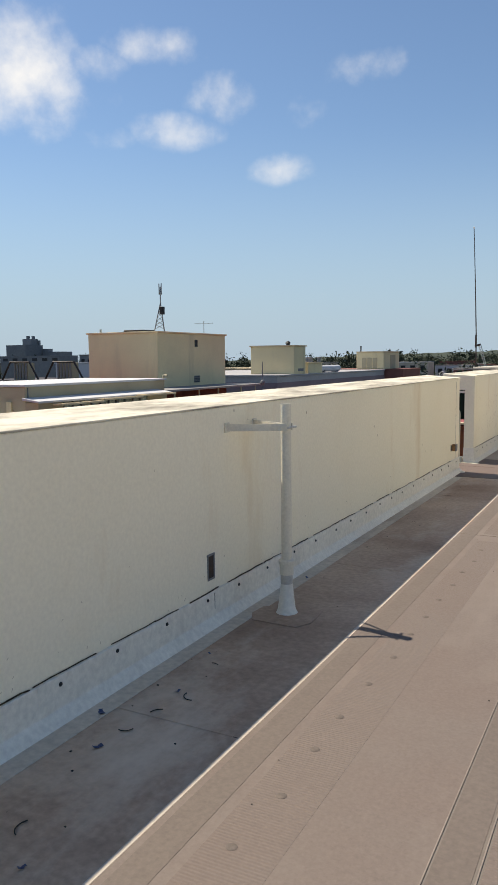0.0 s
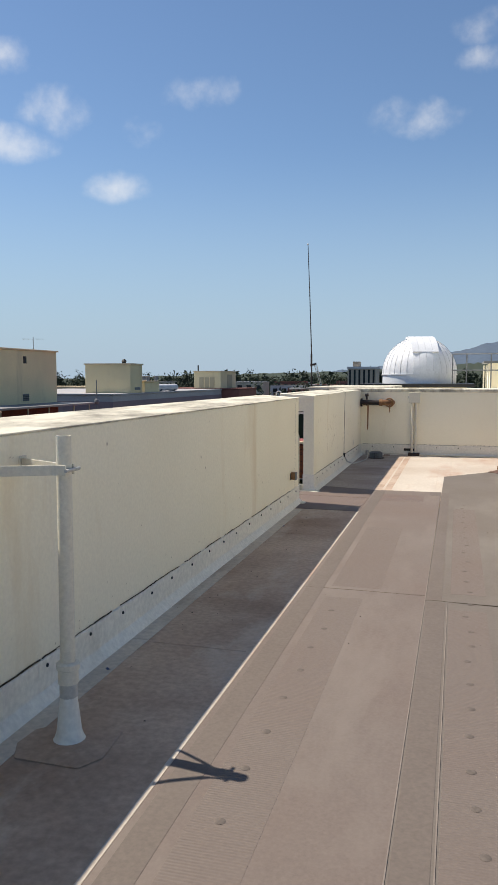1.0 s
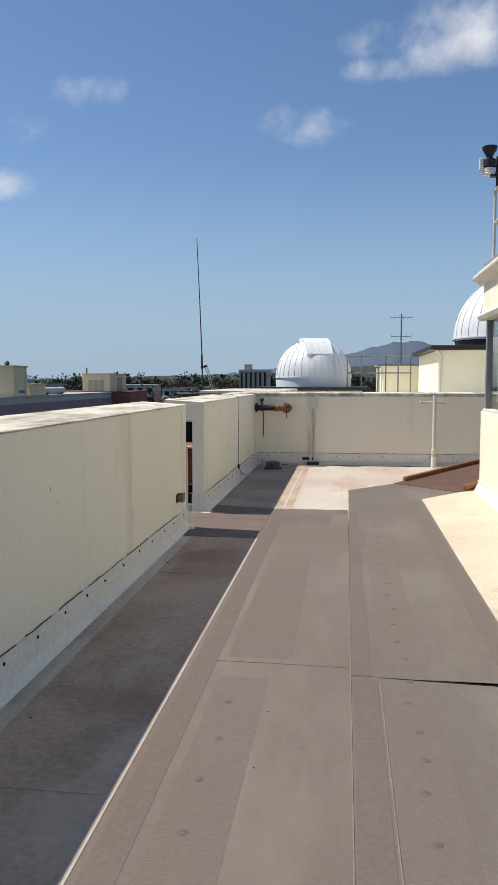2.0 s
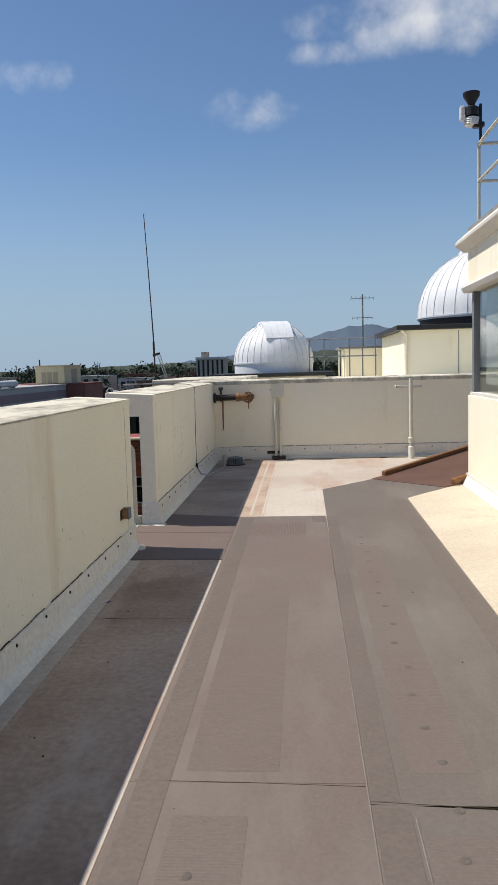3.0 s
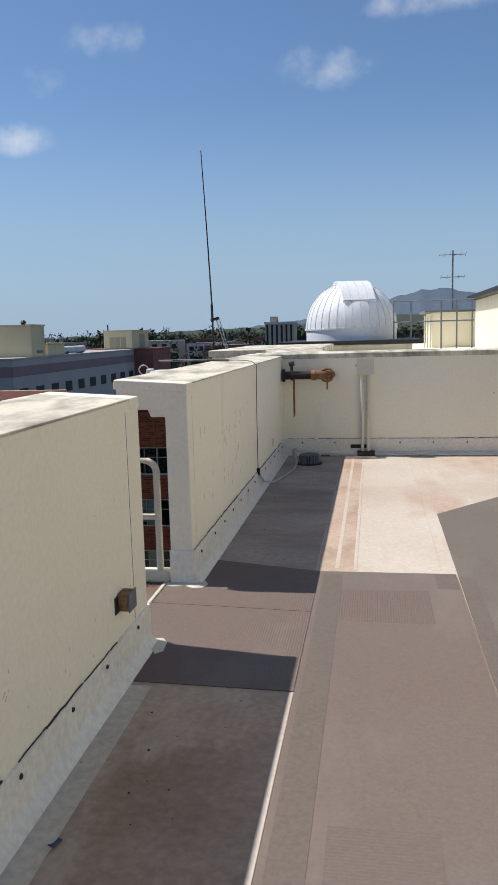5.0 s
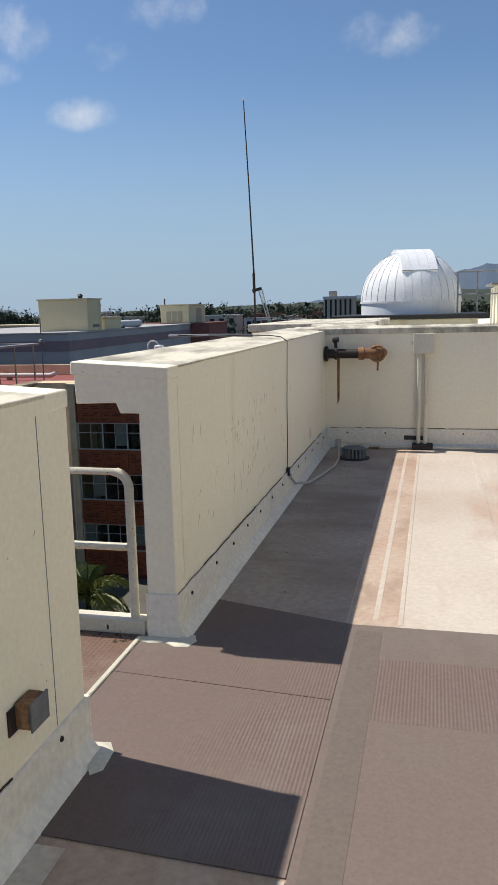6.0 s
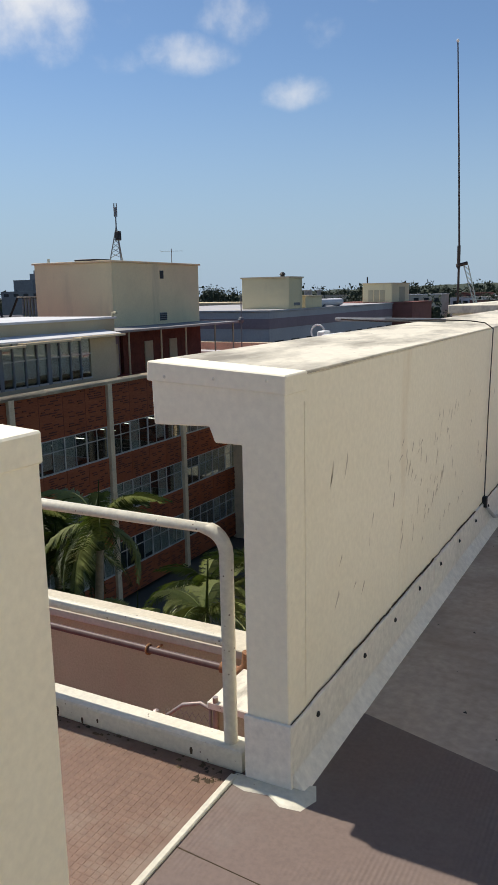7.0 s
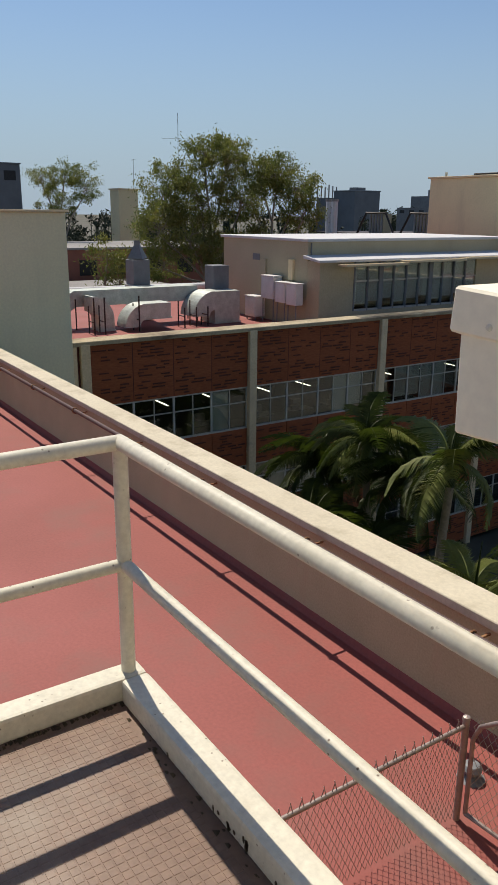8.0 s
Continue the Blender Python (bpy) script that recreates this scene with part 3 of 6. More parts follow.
far_wall = structure("wall_far", Shape().box(W2X, FARY, -0.02, 9, FARY + 0.3, 1.335), STUCCO, "cream stucco parapet wall across the terrace end", "parapet wall", 0.004)
part("coping", Shape().prism([(FARY - 0.012, 1.3), (FARY + 0.32, 1.32), (FARY + 0.32, 1.385), (FARY - 0.012, 1.365)], W2X - 0.4, 9, "x"), COPING, far_wall, "weathered pale coping", 0.006)

# skirting of grey flashing with its screws
screw = Shape().lathe((0, 0, 0), [(0.011, 0.0), (0.011, 0.004), (0.006, 0.008), (0.0005, 0.009)], 8).mesh("screw", BLACK, smooth=True)


def flashing(name, outline_face, y0, y1, sag=0.21):
    b = structure(name, Shape().prism([(outline_face + 0.062, 0.003), (outline_face + 0.045, 0.02), (outline_face + 0.014, 0.06), (outline_face + 0.012, sag),
                                       (outline_face - 0.004, sag + 0.006), (outline_face - 0.004, 0.003)], y0, y1, "y"), FLASHING,
                  "pale grey metal flashing along the parapet foot", "flashing", 0.003)
    y = y0 + 0.2
    while y < y1 - 0.1:
        s = again("screw", screw, b, (outline_face + 0.012, y, 0.172 + rng.uniform(-0.006, 0.006)))
        s.rotation_euler = (0, radians(90), 0)
        y += rng.uniform(0.36, 0.47)
    y = y0 + 1.7
    while y < y1 - 0.5:
        part("lap_joint", Shape().box(outline_face + 0.011, y, 0.06, outline_face + 0.0145, y + 0.05, sag), FLASHING, b, bevel=0.001)
        y += rng.uniform(1.9, 2.3)
    return b


flashing("baseboard_west", WX, -9, GAP0 - 0.001)
flashing("baseboard_west_far", W2X, GAP1 + 0.001, FARY, 0.225)
end_caps = structure("baseboard_ends", Shape().box(W2X - 0.155, GAP1 - 0.014, 0.0, W2X + 0.0135, GAP1, 0.235).box(WX - 0.155, GAP0, 0.0, WX + 0.0135, GAP0 + 0.014, 0.215),
                     FLASHING, "pale grey flashing wrapped round the parapet ends", "flashing", 0.002)
fb = structure("baseboard_far", Shape().prism([(FARY, 0.004), (FARY, 0.23), (FARY - 0.012, 0.225), (FARY - 0.012, 0.06), (FARY - 0.05, 0.004)], W2X, 9, "x"), FLASHING,
               "grey metal flashing along the end wall", "flashing", 0.003)
for k in range(9):
    s = again("screw", screw, fb, (-2.0 + 0.43 * k, FARY - 0.012, 0.175))
    s.rotation_euler = (radians(90), 0, 0)
# sealant: dark bead on top of the flashing, white beads at the opening
bead = Shape()
for face, z, y0, y1 in ((WX, 0.217, -9, GAP0), (W2X, 0.232, GAP1, FARY)):
    y = y0
    while y < y1 - 0.4:
        l = rng.uniform(0.08, 0.55)
        n = 4
        bead.tube([(face + 0.004, y + l * i / n, z + rng.uniform(-0.004, 0.004)) for i in range(n + 1)], rng.uniform(0.0018, 0.0045), 5)
        y += l + rng.choice((0.0, 0.02, 0.12))
x = W2X + 0.05
while x < 3.2:
    l = rng.uniform(0.1, 0.5)
    bead.tube([(x + l * i / 3, FARY - 0.004, 0.231 + rng.uniform(-0.004, 0.004)) for i in range(4)], 0.003, 5)
    x += l + rng.choice((0.0, 0.05))
structure("trim_sealant", bead, MOSS, "dark crusted sealant bead over the flashing", "sealant")
def smear(outline, top):
    """A low trowelled mound of sealant: an outline that swells towards its middle."""
    cx, cy = sum(p[0] for p in outline) / len(outline), sum(p[1] for p in outline) / len(outline)
    rings = [[(cx + (x - cx) * u, cy + (y - cy) * u, h) for x, y in outline] for u, h in ((1, 0.004), (0.93, top * 0.6), (0.7, top), (0.3, top * 1.1))]
    n = len(outline)
    return [p for r in rings for p in r], [(k * n + i, k * n + (i + 1) % n, (k + 1) * n + (i + 1) % n, (k + 1) * n + i) for k in range(3) for i in range(n)] + [tuple(3 * n + i for i in range(n))]


structure("trim_white_sealant", Shape().add(*smear([(-2.46, 12.49), (-2.38, 12.47), (-2.30, 12.485), (-2.24, 12.45), (-2.17, 12.46), (-2.145, 12.53), (-2.175, 12.60), (-2.23, 12.56), (-2.34, 12.54), (-2.45, 12.545)], 0.014))
          .add(*smear([(-2.45, 11.56), (-2.36, 11.555), (-2.26, 11.56), (-2.235, 11.47), (-2.19, 11.40), (-2.155, 11.44), (-2.165, 11.56), (-2.2, 11.615), (-2.32, 11.60), (-2.44, 11.61)], 0.015)), RAIL, "white sealant smeared at the opening", "sealant", smooth=True)

# main building below the roof
structure("building_body", Shape().box(-2.40, -9, GROUND, 9, FARY + 0.25, -0.3), TANWALL, "tan outer wall of the building below the roof", "wall")

# ---- landing outside the opening ----
LX0, LY1 = -3.925, 12.54
landing = thing("stair_landing", "brown painted checker landing with white kerb and pipe railing", "landing")
part("slab", Shape().box(-4.01, 9.2, -0.22, -2.452, 12.63, 0.008), PLATE, landing, "brown painted landing slab", 0.004)
studs = Shape()
for i in range(-36, 36):
    for j in range(-60, 90):
        x, y = -3.2 + 0.0245 * i, 11.3 + 0.0245 * j
        if LX0 + 0.02 < x < -2.48 and 10.4 < y < LY1 - 0.02:
            h = 0.0107
            studs.add([(x - h, y - h, 0.008), (x + h, y - h, 0.008), (x + h, y + h, 0.008), (x - h, y + h, 0.008),
                       (x - h * .9, y - h * .9, 0.0089), (x + h * .9, y - h * .9, 0.0089), (x + h * .9, y + h * .9, 0.0089), (x - h * .9, y + h * .9, 0.0089)],
                      [(4, 5, 6, 7), (0, 1, 5, 4), (1, 2, 6, 5), (2, 3, 7, 6), (3, 0, 4, 7)])
tagged(part("tread_studs", studs, PLATE, landing), "raised square tread pattern", kind="stuff")
part("kerb", Shape().box(LX0, LY1, 0.008, -2.42, LY1 + 0.09, 0.088), RAIL, landing, "white painted kerb with chipped paint", 0.012, segments=2)
part("kerb", Shape().box(LX0 - 0.085, 9.2, 0.008, LX0, LY1 + 0.09, 0.088), RAIL, landing, "white painted kerb with chipped paint", 0.012, segments=2)
RY, RX = LY1 + 0.045, LX0 - 0.04
part("top_rail", Shape().tube([(RX - 0.005, RY, 0.832)] + [(-2.567, RY, 0.832)] + arc((-2.567, RY, 0.752), 0.08, 90, 0, 6) + [(-2.487, RY, 0.08)], 0.0235, 14), RAIL, landing, smooth=True)
part("top_rail", Shape().tube([(RX, 9.2, 0.832), (RX, RY, 0.832)], 0.0235, 14), RAIL, landing, smooth=True)
part("mid_rail", Shape().tube([(RX, RY, 0.45), (-2.487, RY, 0.45)], 0.02, 12), RAIL, landing, smooth=True)
part("mid_rail", Shape().tube([(RX, 9.2, 0.45), (RX, RY, 0.45)], 0.02, 12), RAIL, landing, smooth=True)
part("post", Shape().tube([(RX, RY, 0.08), (RX, RY, 0.835)], 0.0225, 14), RAIL, landing, smooth=True)
part("post", Shape().tube([(RX, 10.4, 0.08), (RX, 10.4, 0.832)], 0.025, 12), RAIL, landing, smooth=True)
part("edge_trim", Shape().box(-2.455, GAP0 - 0.05, -0.012, -2.43, GAP1 - 0.02, 0.016), RAIL, landing, "pale sealed edge strip", 0.004)
# dirt and moss gathered along the kerb, bare rusty chips on its face
crust = Shape()
for k in range(420):
    along = rng.random() < 0.1
    u = rng.random()
    x, y = (LX0 + 1.42 * u, LY1 - abs(rng.gauss(0, 0.016))) if along else (LX0 + abs(rng.gauss(0, 0.008)), 10.6 + 1.94 * u)
    s = rng.uniform(0.004, 0.014)
    crust.add([(x - s, y - s * 0.5, 0.009), (x + s, y - s * 0.6, 0.009), (x + s * 0.5, y + s * 0.4, 0.009), (x, y, 0.009 + s * 0.5)], [(0, 1, 3), (1, 2, 3), (2, 0, 3)])
for k in range(26):
    s = rng.uniform(0.004, 0.012)
    x, y = -2.47 - abs(rng.gauss(0, 0.08)), 12.5 + rng.uniform(-0.06, 0.03)
    crust.add([(x - s, y - s, 0.009), (x + s, y - s, 0.009), (x, y + s, 0.009), (x, y, 0.002 + s)], [(0, 1, 3), (1, 2, 3), (2, 0, 3)])
for k in range(16):
    x = rng.gauss(-3.28, 0.05) if k < 12 else rng.uniform(-3.9, -2.5)
    z, h, w = rng.uniform(0.02, 0.045), rng.uniform(0.012, 0.035), rng.uniform(0.004, 0.009)
    rim = [(x + w * math.cos(a), LY1 - 0.0012, z + h * 0.5 * math.sin(a)) for a in (0.3, 1.2, 2.2, 3.0, 4.2, 5.4)]
    crust.add(rim, [tuple(range(6))])
tagged(part("kerb_crust", crust, MOSS, landing), "dark moss and grit along the kerb", kind="stuff")

# ---- lower red roof with its parapet, pipe and fence ----
RZ, RYW = -3.5, 17.3
structure("lower_roof", Shape().box(-28.9, -9, RZ - 0.4, -2.402, RYW + 0.02, RZ), REDROOF, "faded red coated lower roof", "roof")
low_wall = structure("wall_lower_parapet", Shape().box(-28.9, RYW, GROUND, -2.402, RYW + 0.40, -2.27), TANWALL, "tan parapet wall round the red lower roof", "parapet wall", 0.004)
part("coping", Shape().prism([(RYW - 0.035, -2.33), (RYW - 0.03, -2.225), (RYW + 0.42, -2.215), (RYW + 0.42, -2.3)], -28.9, -2.402, "x"), LOWCOP, low_wall, "broad cream coping with stains", 0.01)
part("cant_strip", Shape().prism([(RYW, RZ), (RYW, RZ + 0.09), (RYW - 0.05, RZ)], -28.9, -2.402, "x"), REDROOF, low_wall, "red coated cant at the wall foot")
pipe = thing("parapet_pipe", "brown iron pipe run clamped along the tan wall", "pipe")
PZ = -2.33
part("pipe", Shape().tube([(-24, RYW - 0.26, PZ), (-5.1, RYW - 0.26, PZ)], 0.04, 12), BROWNPIPE, pipe, smooth=True)
for x in (-21.2, -18.7, -16.2, -13.7, -11.2, -8.7, -6.15):
    part("clamp", Shape().tube(arc((x, RYW - 0.26, PZ), 0.055, 0, 360, 12, "yz"), 0.012, 6).box(x - 0.012, RYW - 0.265, PZ - 0.07, x + 0.012, RYW + 0.002, PZ - 0.05), RUST, pipe)
part("elbow", Shape().tube([(-5.12, RYW - 0.26, PZ), (-4.98, RYW - 0.26, PZ), (-4.9, RYW - 0.26, PZ + 0.06), (-4.88, RYW - 0.26, PZ + 0.24)], 0.055, 12), RUST, pipe, "rusty pipe elbow", smooth=True)
part("collar", Shape().tube([(-5.2, RYW - 0.26, PZ), (-5.1, RYW - 0.26, PZ)], 0.062, 14), RUST, pipe, smooth=True)
block = structure("wall_lower_stub", Shape().box(-4.85, 16.3, RZ, -2.402, RYW - 0.32, -2.33), TANWALL, "tan masonry stub at the fence", "wall", 0.01)
part("coping", Shape().box(-4.9, 16.25, -2.33, -2.402, RYW - 0.315, -2.25), COPING, block, "cream coping", 0.01)


def chain_mesh(p, q, z0, z1, pitch=0.06):
    """Woven diamonds of wire between two posts."""
    s = Shape()
    p, q = Vector(p), Vector(q)
    d = (q - p)
    n = int(d.length / pitch)
    side = Vector((-d.y, d.x, 0)).normalized() * 0.004
    rows = int((z1 - z0) / pitch)
    for i in range(n):
        pts = []
        for j in range(rows + 1):
            u = (i + (0.5 if j % 2 else -0.02)) / n
            pts.append(p + d * u + Vector((0, 0, z0 + j * pitch)) + side * (1 if j % 2 else -1))
        s.tube(pts, 0.0028, 3, caps=False)
        pts = []
        for j in range(rows + 1):
            u = (i + (0.5 if j % 2 else 1.02)) / n
            pts.append(p + d * u + Vector((0, 0, z0 + j * pitch)) - side * (1 if j % 2 else -1))
        s.tube(pts, 0.0028, 3, caps=False)
    return s


fence = thing("chain_link_fence", "low galvanised chain-link fence on the red roof", "fence")
FX = -5.48
part("post", Shape().tube([(FX, 16.22, RZ), (FX, 16.22, -2.5)], 0.03, 12).lathe((FX, 16.22, -2.5), [(0.036, 0), (0.03, 0.025), (0.001, 0.035)], 12), CHAIN, fence, smooth=True)
part("post", Shape().tube([(FX, 12.0, RZ), (FX, 12.0, -2.5)], 0.03, 12), CHAIN, fence, smooth=True)
part("rail", Shape().tube([(FX, 10.5, -2.56), (FX, 16.22, -2.56)], 0.02, 10), CHAIN, fence, smooth=True)
tagged(part("wire_mesh", chain_mesh((FX, 11.8, 0), (FX, 16.2, 0), RZ + 0.04, -2.52), CHAIN, fence), "woven diamond wire", kind="stuff")
barbs = Shape()
for i in range(44):
    y = 11.8 + 0.1 * i
    barbs.tube([(FX, y, -2.54), (FX + 0.012, y + 0.012, -2.47)], 0.004, 4).tube([(FX, y + 0.04, -2.54), (FX - 0.012, y + 0.028, -2.47)], 0.004, 4)
tagged(part("wire_ends", barbs, CHAIN, fence), "twisted wire ends", kind="stuff")
gate = thing("chain_link_gate", "small chain-link gate with a curved top", "gate")
GP = [(FX + 0.07, 16.24), (FX + 0.6, 16.28)]
tube = [(GP[0][0], GP[0][1], RZ + 0.1), (GP[0][0], GP[0][1], -2.66), (GP[0][0] + 0.06, GP[0][1], -2.5), (FX + 0.3, 16.26, -2.36), (FX + 0.5, 16.27, -2.3), (GP[1][0], GP[1][1], -2.34), (GP[1][0], GP[1][1], RZ + 0.1)]
part("gate_frame", Shape().tube(tube + [tube[0]], 0.02, 10), CHAIN, gate, smooth=True)
tagged(part("wire_mesh", chain_mesh((GP[0][0], GP[0][1], 0), (GP[1][0], GP[1][1], 0), RZ + 0.12, -2.42), CHAIN, gate), "woven diamond wire", kind="stuff")
part("hinge_post", Shape().tube([(GP[1][0] + 0.06, 16.28, RZ), (GP[1][0] + 0.06, 16.28, -2.2)], 0.028, 12), CHAIN, gate, smooth=True)
for z in (-3.2, -2.75):
    part("hinge", Shape().tube([(GP[1][0], 16.28, z), (GP[1][0] + 0.06, 16.28, z)], 0.014, 8).box(GP[1][0] + 0.03, 16.25, z - 0.02, GP[1][0] + 0.1, 16.31, z + 0.02), CHAIN, gate)
vent = thing("roof_vent", "small grey mushroom vent on the red roof", "roof vent")
part("cowl", Shape().lathe((-5.75, 16.72, RZ), [(0.05, 0), (0.05, 0.08), (0.09, 0.085), (0.095, 0.11), (0.07, 0.15), (0.03, 0.16), (0.001, 0.162)], 16), GREYMETAL, vent, smooth=True)
part("lead_collar", Shape().lathe((-5.75, 16.72, RZ), [(0.13, 0.002), (0.09, 0.02), (0.06, 0.04)], 16), GREYMETAL, vent, smooth=True)

# ---- courtyard ground, reaching the horizon ----
structure("ground", Shape().box(-4500, -4500, GROUND - 2, 4500, 4500, GROUND), EARTH, "dark ground of the campus far below", "ground")
structure("neighbour_block", Shape().box(-40, 6, GROUND, -29, 21.9, 1.42), BLOCKWALL, "pale yellow stucco wall of the adjoining block", "wall", 0.02)
structure("trim_neighbour_block", Shape().box(-40.1, 5.9, 1.42, -28.9, 22.0, 1.5), TRIM, "thin cream roof edge of the adjoining block", "roof edge", 0.01)

# ---- brick building across the courtyard ----
BX, BTOP, BROOF = -31.0, -3.42, -4.35
BAY, B0 = 8.08, 23.15
NBAY = 7
BEND = B0 + NBAY * BAY + 0.2
WING = 5                         # bays of the long facade, up to the cross wing
WEND = B0 + WING * BAY + 0.2
brick_building = thing("brick_building", "red brick building with cream pilasters and banded windows", "building")
part("roof", Shape().box(-58, 22.2, BROOF - 0.4, BX - 0.25, BEND, BROOF), REDROOF, brick_building, "red coated flat roof")
part("joint_backing", Shape().box(BX - 0.018, 22.8, -6.25, BX - 0.008, WEND, BTOP - 0.3), BRICKDARK, brick_building)
part("parapet", Shape().box(BX - 0.25, 22.2, BROOF - 0.4, BX - 0.02, WEND, BTOP - 0.16), TRIM, brick_building, "cream inner parapet")
part("coping", Shape().prism([(BX - 0.4, BTOP - 0.18), (BX + 0.18, BTOP - 0.28), (BX + 0.2, BTOP - 0.1), (BX - 0.4, BTOP - 0.02)], 22.0, WEND, "y"), DIRTCOP, brick_building,
     "cream concrete coping with dark stains", 0.02)
part("end_wall", Shape().box(-58, 22.0, GROUND, BX, 22.25, BTOP - 0.2), TRIM, brick_building)
part("end_pilaster", Shape().box(BX - 0.3, 22.0, GROUND, BX + 0.16, 22.75, BTOP - 0.25), TRIM, brick_building, "pale end pilaster", 0.01)
STOREY, WTOP, WH = 3.82, -6.25, 2.0
pil = Shape().box(-0.25, -0.2, GROUND, 0.2, 0.2, BTOP - 0.22).mesh("pilaster", TRIM, 0.015)
for k in range(WING + 1):
    again("pilaster", pil, brick_building, (BX, B0 + k * BAY - 0.05, 0))
# floors and rooms behind the glass, coloured near-black to look dim
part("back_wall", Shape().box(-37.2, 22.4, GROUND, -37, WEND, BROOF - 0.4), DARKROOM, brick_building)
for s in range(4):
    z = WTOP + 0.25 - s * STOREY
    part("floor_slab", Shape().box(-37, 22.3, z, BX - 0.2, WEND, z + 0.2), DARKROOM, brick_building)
rng = random.Random(11)
PW = (BAY - 0.4) / 4


def brick_panel(height, seed):
    """One panel of brickwork, a few courses standing proud."""
    r = random.Random(seed)
    s = Shape()
    z = 0.1
    while z < height - 0.1:
        y = r.uniform(0.05, 0.5)
        while y < PW - 0.2:
            l = r.choice((0.25, 0.4, 0.6))
            if r.random() < 0.62 and y + l < PW - 0.04:
                s.box(-0.01, y, z, 0.045, y + l, z + 0.055)
            y += l + r.uniform(0.08, 0.5)
        z += 0.135
    return Shape().box(-0.1, 0.02, 0.0, 0.0, PW - 0.02, height).mesh("brick_panel", BRICK), s.mesh("brickwork_relief", BRICKDARK)


top_panels = [brick_panel(BTOP - 0.25 - WTOP, k) for k in range(4)]
mid_panels = [brick_panel(STOREY - WH, 10 + k) for k in range(4)]
bar = Shape()
for u in range(5):
    bar.box(-0.06, u * PW - 0.045, 0, 0.03, u * PW + 0.045, WH)
for u in range(4):
    bar.box(-0.05, (u + 0.5) * PW - 0.02, 0, 0.02, (u + 0.5) * PW + 0.02, WH)
bar.box(-0.06, 0, 0, 0.06, 4 * PW, 0.08).box(-0.06, 0, WH - 0.07, 0.03, 4 * PW, WH).box(-0.05, 0, WH * 0.62, 0.02, 4 * PW, WH * 0.62 + 0.05)
frame_mesh = bar.mesh("window_frame", FRAME, 0.0)
pane_mesh = Shape().box(-0.012, 0.03, 0.06, -0.004, PW / 2 - 0.02, WH * 0.62).mesh("pane", PANE)
fan_mesh = Shape().box(-0.012, 0.03, WH * 0.62 + 0.05, -0.004, PW / 2 - 0.02, WH - 0.06).mesh("pane", PANE)
blind_mesh = Shape().box(-0.09, 0.03, 0.3, -0.08, PW / 2 - 0.02, WH - 0.05).mesh("blind", BLIND)
blind_full = Shape().box(-0.09, 0.03, 0.04, -0.08, PW / 2 - 0.02, WH - 0.05).mesh("blind", BLIND)
tube_mesh = Shape().box(-0.6, -0.03, -0.04, 0.6, 0.03, 0.0).mesh("tube_light", TUBE)
desk_mesh = Shape().box(-0.4, -0.7, 0.66, 0.4, 0.7, 0.72).box(-0.3, -0.3, 0.72, -0.1, 0.2, 1.15).box(0.05, -0.6, 0.72, 0.3, -0.2, 0.95).mesh("desk", DARKWOOD)
for k in range(WING):
    y0 = B0 + k * BAY + 0.15
    for u in range(4):
        flat, proud = top_panels[(k + u) % 4]
        p = again("brick_panel", flat, brick_building, (BX, y0 + u * PW, WTOP))
        tagged(again("brickwork_relief", proud, p), kind="stuff")
        for s in range(3):
            flat, proud = mid_panels[(k + u + s) % 4]
            p = again("brick_panel", flat, brick_building, (BX, y0 + u * PW, WTOP - WH - s * STOREY - (STOREY - WH)))
            tagged(again("brickwork_relief", proud, p), kind="stuff")
    for s in range(3):
        z = WTOP - WH - s * STOREY
        w = again("window_frame", frame_mesh, brick_building, (BX - 0.06, y0, z))
        for u in range(8):
            again("pane", pane_mesh, w, (0, u * PW / 2, 0)).visible_shadow = False
            again("pane", fan_mesh, w, (0, u * PW / 2, 0)).visible_shadow = False
            if rng.random() < (0.26 if s == 0 else 0.55):
                again("blind", blind_full if rng.random() < 0.6 else blind_mesh, w, (0, u * PW / 2, 0))
        if s == 0:
            for u in range(3):
                again("tube_light", tube_mesh, brick_building, (BX - 1.5, y0 + (u + 0.6) * 2.5, WTOP - 0.62))
                again("desk", desk_mesh, brick_building, (BX - 1.3, y0 + (u + 0.5) * 2.4, WTOP - WH - 0.55))

# cross wing that closes the courtyard, with a cream stair tower in the corner
cross_wing = thing("cross_wing", "brick wing with window bands closing the courtyard", "building")
CX, CY = -26.6, 60.5
part("stair_tower", Shape().box(BX - 0.2, 62.75, GROUND, CX + 0.6, 64.5, BTOP - 0.1), TRIM, cross_wing, "plain cream stair tower wall", 0.02)
part("corner_pier", Shape().box(CX - 0.55, CY - 0.2, GROUND, CX + 0.03, 62.75, BTOP - 0.1), TRIM, cross_wing, "cream corner pier", 0.02)
part("downpipe", Shape().tube([(CX - 0.35, CY - 0.3, GROUND), (CX - 0.35, CY - 0.3, BTOP - 0.4)], 0.07, 8), TRIM, cross_wing, smooth=True)
part("roof", Shape().box(BX - 0.2, 64.5, BROOF - 0.4, CX + 2 * BAY + 0.6, 76, BROOF).box(CX + 0.03, CY + 0.25, BROOF - 0.4, CX + 2 * BAY + 0.6, 64.5, BROOF), REDROOF, cross_wing, "red coated flat roof")
part("coping", Shape().box(CX - 0.6, CY - 0.3, BTOP - 0.1, CX + 2 * BAY + 0.6, CY + 0.3, BTOP + 0.06), TRIM, cross_wing, "cream coping", 0.02)
